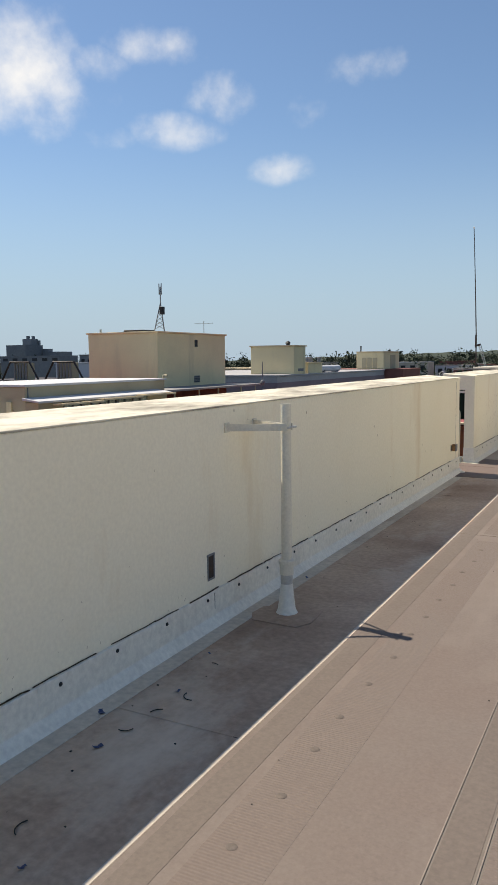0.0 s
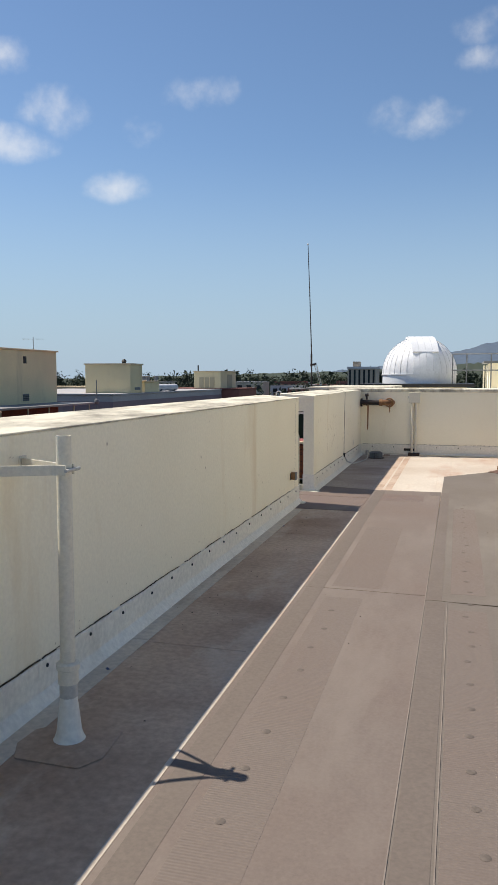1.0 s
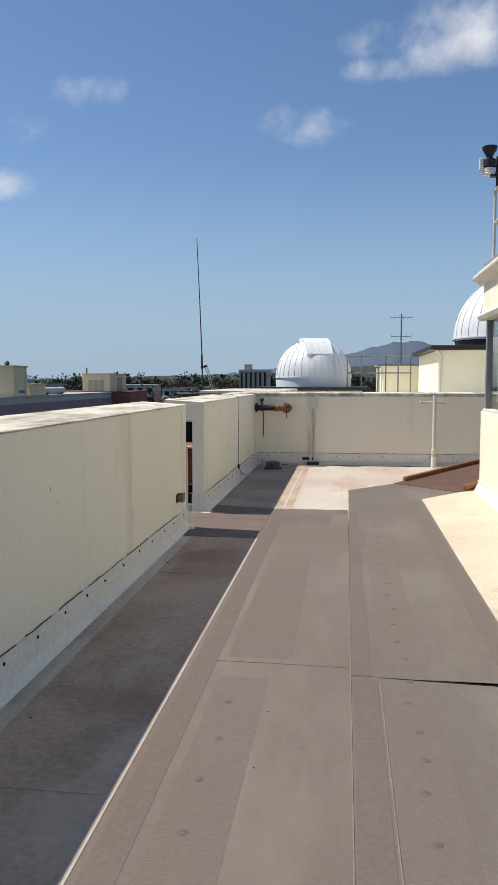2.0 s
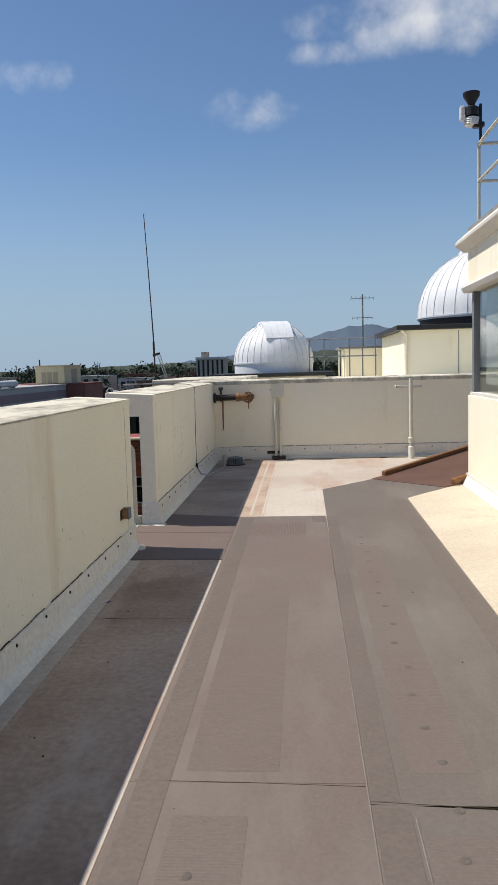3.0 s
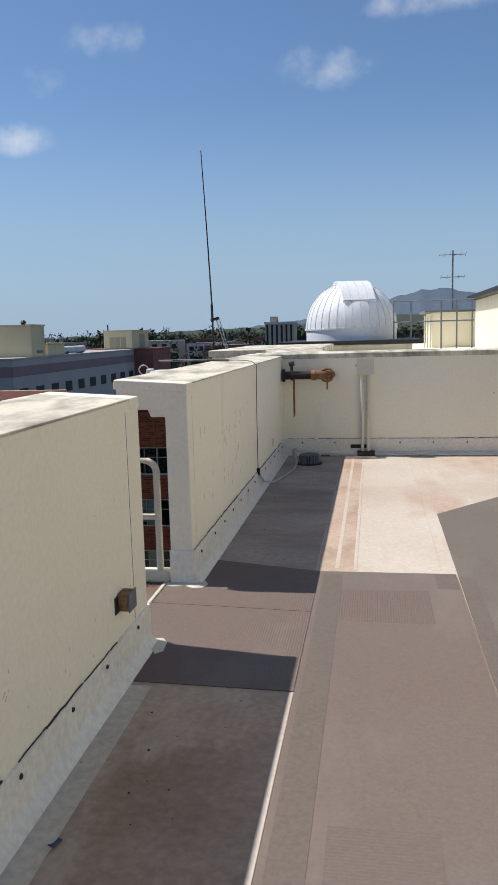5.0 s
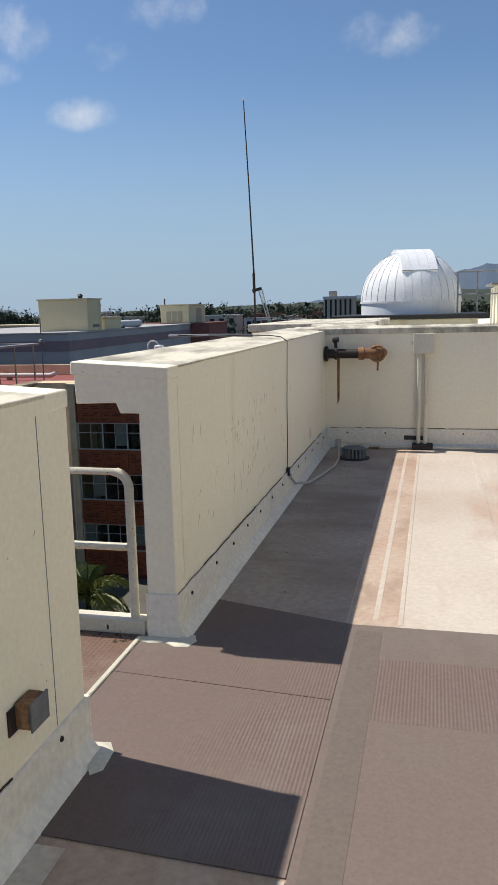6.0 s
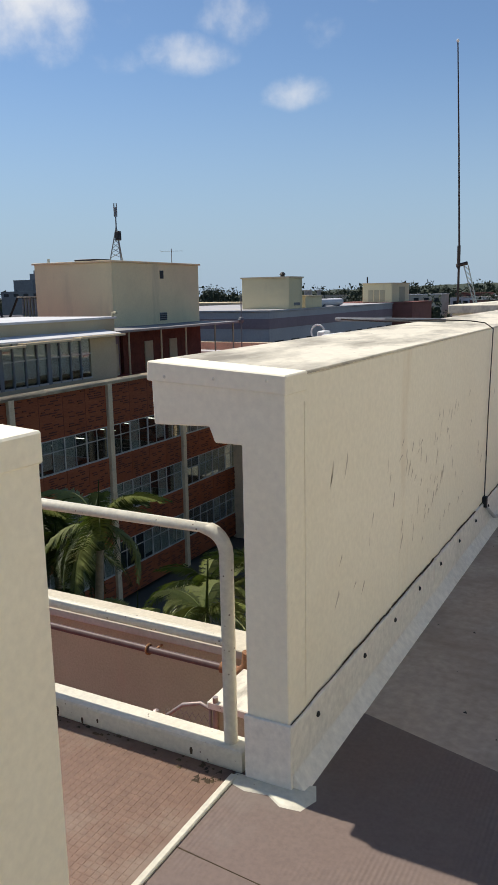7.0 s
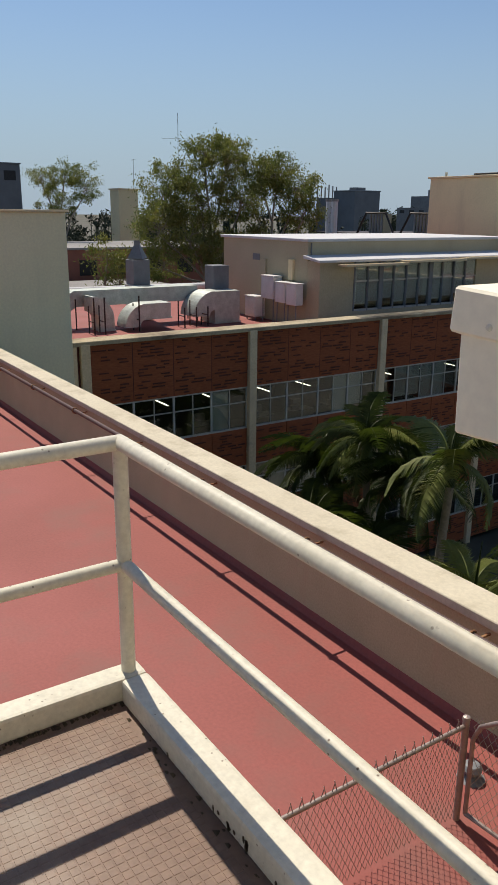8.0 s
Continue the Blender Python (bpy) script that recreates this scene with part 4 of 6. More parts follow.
part("backing", Shape().box(CX, CY + 0.02, GROUND, CX + 2 * BAY + 0.6, CY + 0.12, GROUND + 2.5).box(CX, CY + 0.02, WTOP, CX + 2 * BAY + 0.6, CY + 0.25, BTOP - 0.1), BRICKDARK, cross_wing)
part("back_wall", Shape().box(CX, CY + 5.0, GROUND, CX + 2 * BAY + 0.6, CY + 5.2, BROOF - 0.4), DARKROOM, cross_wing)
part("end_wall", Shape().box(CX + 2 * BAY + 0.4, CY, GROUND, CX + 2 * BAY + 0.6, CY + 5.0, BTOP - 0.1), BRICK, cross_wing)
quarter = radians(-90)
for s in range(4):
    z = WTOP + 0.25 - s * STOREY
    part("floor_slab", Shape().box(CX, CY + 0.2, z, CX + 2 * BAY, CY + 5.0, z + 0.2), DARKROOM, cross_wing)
for k in range(2):
    x0 = CX + k * BAY + 0.15
    if k:
        again("pilaster", pil, cross_wing, (x0 - 0.2, CY, 0), quarter)
    for u in range(4):
        flat, proud = top_panels[(k + u) % 4]
        p = again("brick_panel", flat, cross_wing, (x0 + u * PW, CY, WTOP), quarter)
        tagged(again("brickwork_relief", proud, p), kind="stuff")
        for s in range(3):
            flat, proud = mid_panels[(k + u + s) % 4]
            p = again("brick_panel", flat, cross_wing, (x0 + u * PW, CY, WTOP - WH - s * STOREY - (STOREY - WH)), quarter)
            tagged(again("brickwork_relief", proud, p), kind="stuff")
    for s in range(3):
        w = again("window_frame", frame_mesh, cross_wing, (x0, CY + 0.06, WTOP - WH - s * STOREY), quarter)
        for u in range(8):
            again("pane", pane_mesh, w, (0, u * PW / 2, 0)).visible_shadow = False
            again("pane", fan_mesh, w, (0, u * PW / 2, 0)).visible_shadow = False
            if rng.random() < 0.4:
                again("blind", blind_full if rng.random() < 0.4 else blind_mesh, w, (0, u * PW / 2, 0))

# ---- the low roof house with canopy ----
low_house = thing("roof_house", "grey-tan stucco roof house with white roof and canopy", "roof house")
LY0, LYE = 37.0, 52.8
part("body", Shape().box(-42.8, LY0, BROOF, -34.5, LYE, 0.05), GREYTAN, low_house, "grey-tan stucco walls", 0.02)
part("roof", Shape().box(-43.0, LY0 - 0.12, 0.05, -34.35, LYE + 0.1, 0.2), ROOFWHITE, low_house, "white gravel roof", 0.02)
front = part("front_bay", Shape().box(-34.5, LY0 + 0.003, BROOF, -33.45, 39.35, -0.92).box(-34.5, 48.9, BROOF, -33.45, 51.5, -0.92).box(-34.5, 39.35, BROOF, -33.45, 48.9, -3.55), GREYTAN, low_house)
part("canopy", Shape().prism([(-34.5, -0.78), (-34.5, -0.62), (-33.1, -0.82), (-33.1, -0.95)], LY0 - 0.3, 51.7, "y"), ROOFWHITE, low_house, "white canopy over the window band", 0.015)
for y0, y1, z in ((37.9, 42.2, -1.07), (42.3, 46.8, -0.97), (46.9, 51.2, -0.9)):
    shade = part("sunshade_frame", Shape().box(-33.1, y0, z - 0.05, -33.02, y1, z + 0.05).box(-32.45, y0, z - 0.06, -32.37, y1, z + 0.06).box(-33.02, y0, z - 0.05, -32.45, y0 + 0.08, z + 0.05)
                 .box(-33.02, y1 - 0.08, z - 0.05, -32.45, y1, z + 0.05), TRIM, low_house, "cream sunshade frame", 0.01)
    for k in range(4):
        part("slat", Shape().box(-32.96 + 0.13 * k, y0 + 0.08, z - 0.03, -32.92 + 0.13 * k, y1 - 0.08, z + 0.03), TRIM, shade)
win = part("window_frame", Shape().box(-33.55, 39.35, -2.02, -33.45, 48.9, -1.94).box(-33.55, 39.35, -3.55, -33.42, 48.9, -3.45), FRAME, low_house)
for u in range(10):
    y = 39.35 + u * 0.955
    big = u % 4 == 2
    part("mullion", Shape().box(-33.56, y - (0.14 if big else 0.04), -3.55, -33.4, y + (0.14 if big else 0.04), -0.95), GREYMETAL, win)
    part("pane", Shape().box(-33.52, y + 0.05, -3.45, -33.51, y + 0.91, -0.97), PANE, win).visible_shadow = False
    part("blind", Shape().box(-33.55, y + 0.05, -3.2 + 0.12 * (u % 3), -33.54, y + 0.91, -0.97), ROOFBLIND, win)
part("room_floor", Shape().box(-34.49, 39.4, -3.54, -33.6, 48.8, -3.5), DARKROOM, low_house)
part("scupper", Shape().tube([(-34.4, 52.5, 0.2), (-34.4, 52.5, 0.42), (-34.2, 52.5, 0.47), (-33.9, 52.3, 0.44)], 0.09, 8), GREYTAN, low_house)
part("downpipe", Shape().tube([(-34.46, LY0 + 0.2, 0.0), (-34.46, LY0 + 0.2, -0.75)], 0.04, 8), GREYMETAL, low_house)
part("louvre", Shape().box(-39.6, LY0 - 0.03, -1.1, -38.9, LY0, -0.75), GREYMETAL, low_house)
part("riser_box", Shape().box(-36.0, LY0 - 0.15, -2.0, -35.6, LY0, -0.9), YELLOW, low_house, bevel=0.01)
part("riser_box", Shape().box(-38.6, LY0 - 0.12, -2.3, -38.2, LY0, -1.0), GREYTAN, low_house, bevel=0.01)
# recess and long canopy to the tall roof house
part("recess_wall", Shape().box(-38.2, LYE, BROOF, -37.9, 57.6, -0.8), MAUVE, low_house)
can = thing("roof_canopy", "flat grey canopy on thin posts beside the roof house", "canopy")
part("deck", Shape().box(-38.3, LYE + 0.1, -0.95, -34.4, 70.2, -0.78), ROOFGREY, can, bevel=0.02)
for y in (54.6, 58.6, 62.0, 66.5, 69.6):
    part("post", Shape().tube([(-34.7, y, BROOF), (-34.7, y, -0.95)], 0.07, 8), GREYTAN, can)
part("wall", Shape().box(-38.0, 57.8, BROOF, -37.7, 69.0, -0.95), BRICKDARK, can, "brown wall in the canopy's shade")
for y in (56.0, 60.5, 64.0):
    part("doorway", Shape().box(-37.7, y, BROOF, -37.62, y + 1.1, -2.0), GREYTAN, can)
tall = thing("tall_roof_house", "tall pale yellow stucco plant house on the roof", "roof house")
part("body", Shape().box(-46, 57.6, BROOF, -38.3, 69.9, 4.08), YELLOW, tall, bevel=0.03)
part("roof_edge", Shape().box(-46.15, 57.45, 4.08, -38.15, 70.05, 4.22), TRIM, tall, bevel=0.02)
part("hatch", Shape().box(-42.6, 58.5, 4.22, -40.4, 60.2, 4.42), BLACK, tall, "dark roof hatch", 0.02)
part("stub_pipe", Shape().tube([(-45.0, 58.2, 4.2), (-45.0, 58.2, 4.55)], 0.1, 8), GALV, tall)
part("vent", Shape().box(-38.32, 63.9, 2.9, -38.26, 64.4, 3.55), BLACK, tall, "small dark square vent")
lou = part("louvre", Shape().box(-38.32, 63.7, -0.5, -38.27, 64.7, 0.15), GREYMETAL, tall)
for i in range(4):
    part("blade", Shape().box(-38.27, 63.72, -0.45 + i * 0.15, -38.22, 64.68, -0.38 + i * 0.15), BLACK, lou)

# ---- fittings on the terrace ----
def vent_pipe(x, y, top, strap_z, strap_dir, name_label, coned):
    t = thing("vent_pipe", name_label, "vent pipe", "vent pipes on the terrace")
    body = Shape().lathe((x, y, 0), [(0.033, 0.2), (0.033, top), (0.027, top), (0.027, top - 0.25)], 20)
    part("pipe", body, PIPE, t, smooth=True)
    part("collar", Shape().lathe((x, y, 0.255), [(0.034, 0.0), (0.045, 0.004), (0.045, 0.065), (0.052, 0.07), (0.052, 0.092), (0.045, 0.098), (0.034, 0.1)], 20), PIPE, t, smooth=True)
    part("clamp_band", Shape().lathe((x, y, 0.19), [(0.036, 0.0), (0.039, 0.01), (0.039, 0.055), (0.036, 0.065)], 16), CABLE, t, "dull metal clamp band", smooth=True)
    if coned:
        part("boot", Shape().lathe((x, y, 0.004), [(0.072, 0.0), (0.064, 0.012), (0.056, 0.035), (0.037, 0.2)], 20), FLASHING, t, "pale flashing boot", smooth=True)
        part("base_patch", Shape().prism([(x - 0.20, y - 0.10), (x - 0.14, y - 0.22), (x + 0.16, y - 0.23), (x + 0.22, y - 0.12), (x + 0.20, y + 0.12), (x - 0.02, y + 0.18), (x - 0.19, y + 0.04)], 0.001, 0.006), MEMBRANE, t, bevel=0.003)
    else:
        part("boot", Shape().lathe((x, y, 0.004), [(0.05, 0.0), (0.05, 0.2), (0.036, 0.21)], 18), FLASHING, t, "pale flashing sleeve", smooth=True)
    return t


p1 = vent_pipe(-1.945, 4.92, 1.345, 1.2, "x", "cream painted vent pipe strapped to the parapet", True)
for dy, y0 in ((-0.036, 4.74), (0.036, 5.12)):
    part("strap", Shape().prism([(-1.915, 4.92 + dy), (-1.985, 4.92 + dy * 1.05), (WX, y0), (WX, y0 - 0.012), (-1.98, 4.92 + dy - 0.01), (-1.915, 4.92 + dy - 0.008)], 1.178, 1.222), PIPE, p1)
    part("foot_plate", Shape().box(WX, y0 - 0.03, 1.17, WX + 0.006, y0 + 0.03, 1.232), PIPE, p1, bevel=0.002)
part("strap_bolt", Shape().tube([(-1.905, 4.86, 1.2), (-1.905, 4.98, 1.2)], 0.008, 8), CABLE, p1)
p2 = vent_pipe(1.06, 17.70, 1.335, 1.2, "y", "cream painted vent pipe strapped to the end wall", False)
part("strap", Shape().box(0.82, 17.725, 1.18, 1.24, 17.75, 1.22).box(0.82, 17.725, 1.18, 0.845, FARY, 1.22).box(1.215, 17.725, 1.18, 1.24, FARY, 1.22), PIPE, p2, bevel=0.003)

wv = thing("wall_vent", "small dark metal overflow vent set in the parapet", "wall vent")
part("frame", Shape().box(WX - 0.02, 4.475, 0.285, WX + 0.006, 4.56, 0.298).box(WX - 0.02, 4.47, 0.435, WX + 0.006, 4.56, 0.448).box(WX - 0.02, 4.475, 0.285, WX + 0.006, 4.483, 0.448)
     .box(WX - 0.02, 4.547, 0.285, WX + 0.006, 4.56, 0.448), GREYMETAL, wv, bevel=0.002)
part("grille", Shape().box(WX - 0.02, 4.483, 0.298, WX + 0.002, 4.547, 0.435), BLACKIRON, wv)
structure("trim_wall_vent_stain", Shape().box(WX + 0.0125, 4.535, 0.03, WX + 0.0135, 4.541, 0.2), GRIT, "dark run of dirt below the wall vent", "stain")

ob = thing("outlet_box", "rusted square outlet box bolted on the parapet", "outlet box")
part("box", Shape().box(WX - 0.005, 11.09, 0.35, WX + 0.055, 11.19, 0.435), RUST, ob, bevel=0.006)
part("cover", Shape().box(WX + 0.055, 11.085, 0.345, WX + 0.063, 11.195, 0.44), GREYMETAL, ob, bevel=0.003)
part("back_plate", Shape().box(WX, 11.05, 0.345, WX + 0.006, 11.11, 0.43), BLACKIRON, ob, bevel=0.002)

# standpipe in the corner
sp = thing("standpipe", "black iron standpipe with rusty brass outlet on the end wall", "standpipe")
PY, PZ2 = 17.80, 1.09
part("pipe", Shape().tube([(-2.235, PY, PZ2), (-1.83, PY, PZ2)], 0.052, 16), BLACKIRON, sp, smooth=True)
part("flange", Shape().tube([(-2.235, PY, PZ2), (-2.205, PY, PZ2)], 0.085, 16).tube([(-2.13, PY, PZ2), (-2.10, PY, PZ2)], 0.066, 16), BLACKIRON, sp, smooth=True)
part("hanger", Shape().tube([(-2.115, PY, PZ2 + 0.05), (-2.115, PY, PZ2 + 0.15)], 0.018, 8).tube([(-2.15, PY, PZ2 + 0.15), (-2.08, PY, PZ2 + 0.16)], 0.03, 8), BLACKIRON, sp)
part("coupling", Shape().tube([(-1.86, PY, PZ2), (-1.80, PY, PZ2)], 0.07, 18), RUST, sp, "rusted coupling ring", smooth=True)
part("elbow", Shape().tube([(-1.80, PY, PZ2), (-1.68, PY, PZ2), (-1.63, PY + 0.03, PZ2), (-1.61, PY + 0.14, PZ2)], 0.058, 14), RUST, sp, "rust-flecked pale elbow", smooth=True)
part("outlet_ring", Shape().tube(arc((-1.655, PY - 0.015, PZ2), 0.082, 0, 360, 18), 0.016, 6), RUST, sp)
for a, l, w in ((-2.105, 0.52, 0.012), (-1.66, 0.14, 0.01)):
    structure("trim_rust_run", Shape().prism([(a - w, PZ2 - 0.07 - l), (a + w, PZ2 - 0.07 - l * 0.9), (a + w * 1.4, PZ2 - 0.06), (a - w * 1.2, PZ2 - 0.06)], FARY - 0.0025, FARY - 0.001, "y"),
              RUST, "orange rust run on the end wall", "rust stain")

jb = thing("junction_box", "cream junction box with two conduits on the end wall", "junction box")
part("box", Shape().box(-1.26, FARY - 0.11, 1.09, -1.05, FARY, 1.292), PIPE, jb, bevel=0.006)
part("lid", Shape().box(-1.266, FARY - 0.122, 1.082, -1.044, FARY - 0.108, 1.298), PIPE, jb, bevel=0.004)
part("latch", Shape().box(-1.285, FARY - 0.1, 1.18, -1.262, FARY - 0.07, 1.22), CABLE, jb, bevel=0.003)
for x in (-1.20, -1.125):
    part("conduit", Shape().tube([(x, FARY - 0.06, 0.06), (x, FARY - 0.06, 1.10)], 0.023, 12), PIPE, jb, smooth=True)
part("foot_block", Shape().box(-1.27, FARY - 0.13, 0.006, -1.04, FARY - 0.02, 0.07), BLACKIRON, jb, bevel=0.008)
structure("trim_weep", Shape().box(-1.36, FARY - 0.0145, 0.1, -1.14, FARY - 0.0125, 0.15), BLACK, "dark slot in the flashing", "slot")
wc = thing("floor_conduit", "pale conduit lying along the foot of the end wall", "conduit")
part("conduit", Shape().tube([(-2.08, FARY - 0.09, 0.075), (-1.7, FARY - 0.1, 0.05), (-1.28, FARY - 0.09, 0.035)], 0.013, 8)
     .tube([(-1.04, FARY - 0.1, 0.03), (0.2, FARY - 0.1, 0.024), (1.6, FARY - 0.12, 0.022)], 0.014, 8), PIPE, wc, smooth=True)
part("elbow_box", Shape().lathe((-2.1, FARY - 0.1, 0.006), [(0.03, 0), (0.035, 0.05), (0.03, 0.1), (0.001, 0.11)], 10), CABLE, wc, smooth=True)
for x in (-1.75, 0.55):
    part("sleeper", Shape().box(x, FARY - 0.13, 0.006, x + 0.12, FARY - 0.06, 0.02), WOOD, wc, bevel=0.003)

drain = thing("roof_drain", "cast iron roof drain with a ribbed dome strainer", "roof drain")
DX, DY = -1.86, 17.27
part("flange", Shape().lathe((DX, DY, 0.004), [(0.17, 0.0), (0.165, 0.012), (0.12, 0.016)], 22), BLACKIRON, drain, smooth=True)
part("cap", Shape().lathe((DX, DY, 0.01), [(0.1, 0.1), (0.118, 0.105), (0.11, 0.12), (0.06, 0.13), (0.001, 0.132)], 22), GREYMETAL, drain, smooth=True)
rib = Shape().box(0.085, -0.008, 0.012, 0.128, 0.008, 0.118).mesh("rib", GREYMETAL)
for k in range(20):
    again("rib", rib, drain, (DX, DY, 0), k * math.pi / 10)
part("core", Shape().lathe((DX, DY, 0.005), [(0.085, 0.0), (0.085, 0.1)], 18), BLACK, drain)

cable = thing("cable", "thin grey cable hung over the parapet coping", "cable")
part("drop", Shape().tube([(-2.85, 14.5, 1.43), (-2.7, 14.8, 1.405), (-2.5, 15.2, 1.40), (-2.36, 15.42, 1.385), (-2.28, 15.46, 1.372), (W2X + 0.018, 15.48, 1.335), (W2X + 0.012, 15.46, 0.8),
                          (W2X + 0.012, 15.45, 0.26), (W2X + 0.03, 15.44, 0.2)], 0.0038, 6), BLACKIRON, cable, smooth=True)
part("floor_run", Shape().tube([(W2X + 0.03, 15.44, 0.2), (-2.2, 15.6, 0.1), (-2.14, 15.95, 0.03), (-2.06, 16.4, 0.02), (-2.0, 16.8, 0.02), (-2.0, 17.1, 0.04), (-2.07, 17.65, 0.09)], 0.011, 6), CABLE, cable, smooth=True)
part("clip", Shape().box(W2X, 15.43, 0.2, W2X + 0.03, 15.47, 0.27), BLACK, cable, bevel=0.004)
plate = thing("cover_plate", "small cream cover plate screwed on the parapet", "cover plate")
part("plate", Shape().box(W2X - 0.002, 16.72, 0.30, W2X + 0.006, 16.80, 0.40), PIPE, plate, bevel=0.002)
part("screw_head", Shape().box(W2X + 0.006, 16.755, 0.345, W2X + 0.008, 16.765, 0.355), GRIT, plate)
conduit2 = thing("coping_conduit", "grey conduit lying across the coping behind the parapet", "conduit")
part("conduit", Shape().tube([(-3.2, 15.3, 1.40), (-2.8, 15.1, 1.405), (-2.60, 15.2, 1.40), (-2.50, 15.35, 1.39)], 0.012, 8), GREYMETAL, conduit2, smooth=True)
flood = thing("floodlight", "white floodlight fixed behind the parapet coping", "floodlight")
part("housing", Shape().box(-3.3, 15.25, 1.22, -2.8, 15.6, 1.30), WHITEBOX, flood, bevel=0.015)
part("bracket", Shape().box(-3.36, 15.35, 0.95, -3.3, 15.45, 1.32), WHITEBOX, flood, bevel=0.008)
part("cable_loop", Shape().tube(arc((-3.46, 15.6, 1.30), 0.05, -60, 250, 14, "xz"), 0.007, 6), WHITEBOX, flood, smooth=True)
part("arm", Shape().box(-3.36, 15.38, 0.95, -2.40, 15.42, 0.99), WHITEBOX, flood)

# timber-edged ramp
ramp = thing("ramp", "rust-brown sheet ramp edged with timber bars", "ramp")
A, Bv, D = Vector((0.2, 15.42, 0)), Vector((1.05, 14.59, 0)), Vector((0.69, 0.72, 0.078))
side = (Bv - A).normalized()
part("deck", Shape().add([A + Vector((0, 0, 0.012)), Bv + Vector((0, 0, 0.012)), Bv + D * 3.0 + Vector((0, 0, 0.012)), A + D * 3.0 + Vector((0, 0, 0.012)),
                          A + Vector((0, 0, 0.004)), Bv + Vector((0, 0, 0.004)), Bv + D * 3.0 * Vector((1, 1, 0)).length / 1.41421 - Vector((0, 0, 0.2)), A + D * 3.0 - Vector((0, 0, 0.2))],
                         [(0, 1, 2, 3), (4, 7, 6, 5), (0, 4, 5, 1), (1, 5, 6, 2), (2, 6, 7, 3), (3, 7, 4, 0)]), RAMP, ramp)
for base, s0 in ((A + side * 0.02, 0.18), (Bv - side * 0.02, -0.02)):
    p, q = base + D * (0.2 + s0 * 0.2), base + D * 3.0
    u = side * 0.035
    z0, z1 = Vector((0, 0, 0.013)), Vector((0, 0, 0.075))
    part("edge_bar", Shape().add([p - u + z0, p + u + z0, p + u + z1, p - u + z1, q - u + z0, q + u + z0, q + u + z1, q - u + z1],
                                 [(0, 1, 2, 3), (4, 7, 6, 5), (0, 4, 5, 1), (1, 5, 6, 2), (2, 6, 7, 3), (3, 7, 4, 0)]), WOOD, ramp, "rust-stained timber bar", 0.008)

# lookout house with windows, cornices and a weather station
look_house = thing("lookout_house", "cream lookout house with wide windows and double cornice", "roof house")
HX, HY = 1.4, 14.9
part("low_wall", Shape().box(HX, 8, 0, 5, HY, 1.16), STUCCO, look_house, bevel=0.008)
part("base_flashing", Shape().prism([(HX - 0.09, 0.005), (HX - 0.012, 0.1), (HX - 0.012, 0.14), (HX + 0.01, 0.14), (HX + 0.01, 0.005)], 8, HY + 0.05, "y"), FLASHING, look_house)
part("sill", Shape().box(HX + 0.02, 8, 1.16, 4.95, HY - 0.02, 1.2), WHITETRIM, look_house, bevel=0.005)
for y in (8.1, 10.3, 12.5, HY - 0.1):
    part("post", Shape().box(HX + 0.04, y - 0.05, 1.2, HX + 0.14, y + 0.05, 2.46), GREYMETAL, look_house, bevel=0.004)
for y in (8.1, 10.3, 12.5):
    part("pane", Shape().box(HX + 0.08, y + 0.05, 1.2, HX + 0.09, y + 2.1, 2.46), PANE, look_house).visible_shadow = False
    part("blind", Shape().box(HX + 0.16, y + 0.05, 1.3, HX + 0.17, y + 2.1, 2.46), WHITEBOX, look_house)
part("end_pane", Shape().box(HX + 0.1, HY - 0.09, 1.2, 4.9, HY - 0.08, 2.46), PANE, look_house).visible_shadow = False
part("core", Shape().box(HX + 0.9, 8.3, 1.2, 4.8, HY - 0.8, 2.5), DARKROOM, look_house)
part("fascia", Shape().box(HX, 8, 2.5, 5, HY, 3.02), STUCCO, look_house, bevel=0.006)
part("lower_cornice", Shape().prism([(HX - 0.04, 2.46), (HX - 0.07, 2.52), (HX - 0.03, 2.56), (5.1, 2.56), (5.1, 2.46)], 7.9, HY + 0.1, "y"), WHITETRIM, look_house, bevel=0.004)
part("upper_cornice", Shape().prism([(HX - 0.03, 2.98), (HX - 0.13, 3.06), (HX - 0.13, 3.10), (HX - 0.02, 3.2), (5.1, 3.2), (5.1, 2.98)], 7.9, HY + 0.16, "y"), WHITETRIM, look_house, bevel=0.006)
part("roof", Shape().box(HX, 8, 3.2, 5, HY, 3.26), ROOFGREY, look_house)
rail2 = thing("roof_railing", "white pipe railing on the lookout roof", "railing")
for x, y in ((1.5, HY - 0.15), (1.5, 12.6), (1.5, 10.5), (3.2, HY - 0.15)):
    part("post", Shape().tube([(x, y, 3.26), (x, y, 4.25)], 0.022, 10).box(x - 0.05, y - 0.05, 3.26, x + 0.05, y + 0.05, 3.28), RAIL, rail2, smooth=True)
for z in (4.25, 3.8):
    part("rail", Shape().tube([(1.5, 8.4, z), (1.5, HY - 0.15, z)], 0.02, 10), RAIL, rail2, smooth=True)
    part("rail", Shape().tube([(1.5, HY - 0.15, z), (4.8, HY - 0.15, z)], 0.02, 10), RAIL, rail2, smooth=True)
ws = thing("weather_station", "black and white weather station on a railing post", "weather station")
WSX, WSY = 1.47, HY - 0.15
part("mast", Shape().tube([(WSX + 0.05, WSY, 4.25), (WSX + 0.05, WSY, 4.72)], 0.018, 8), BLACK, ws)
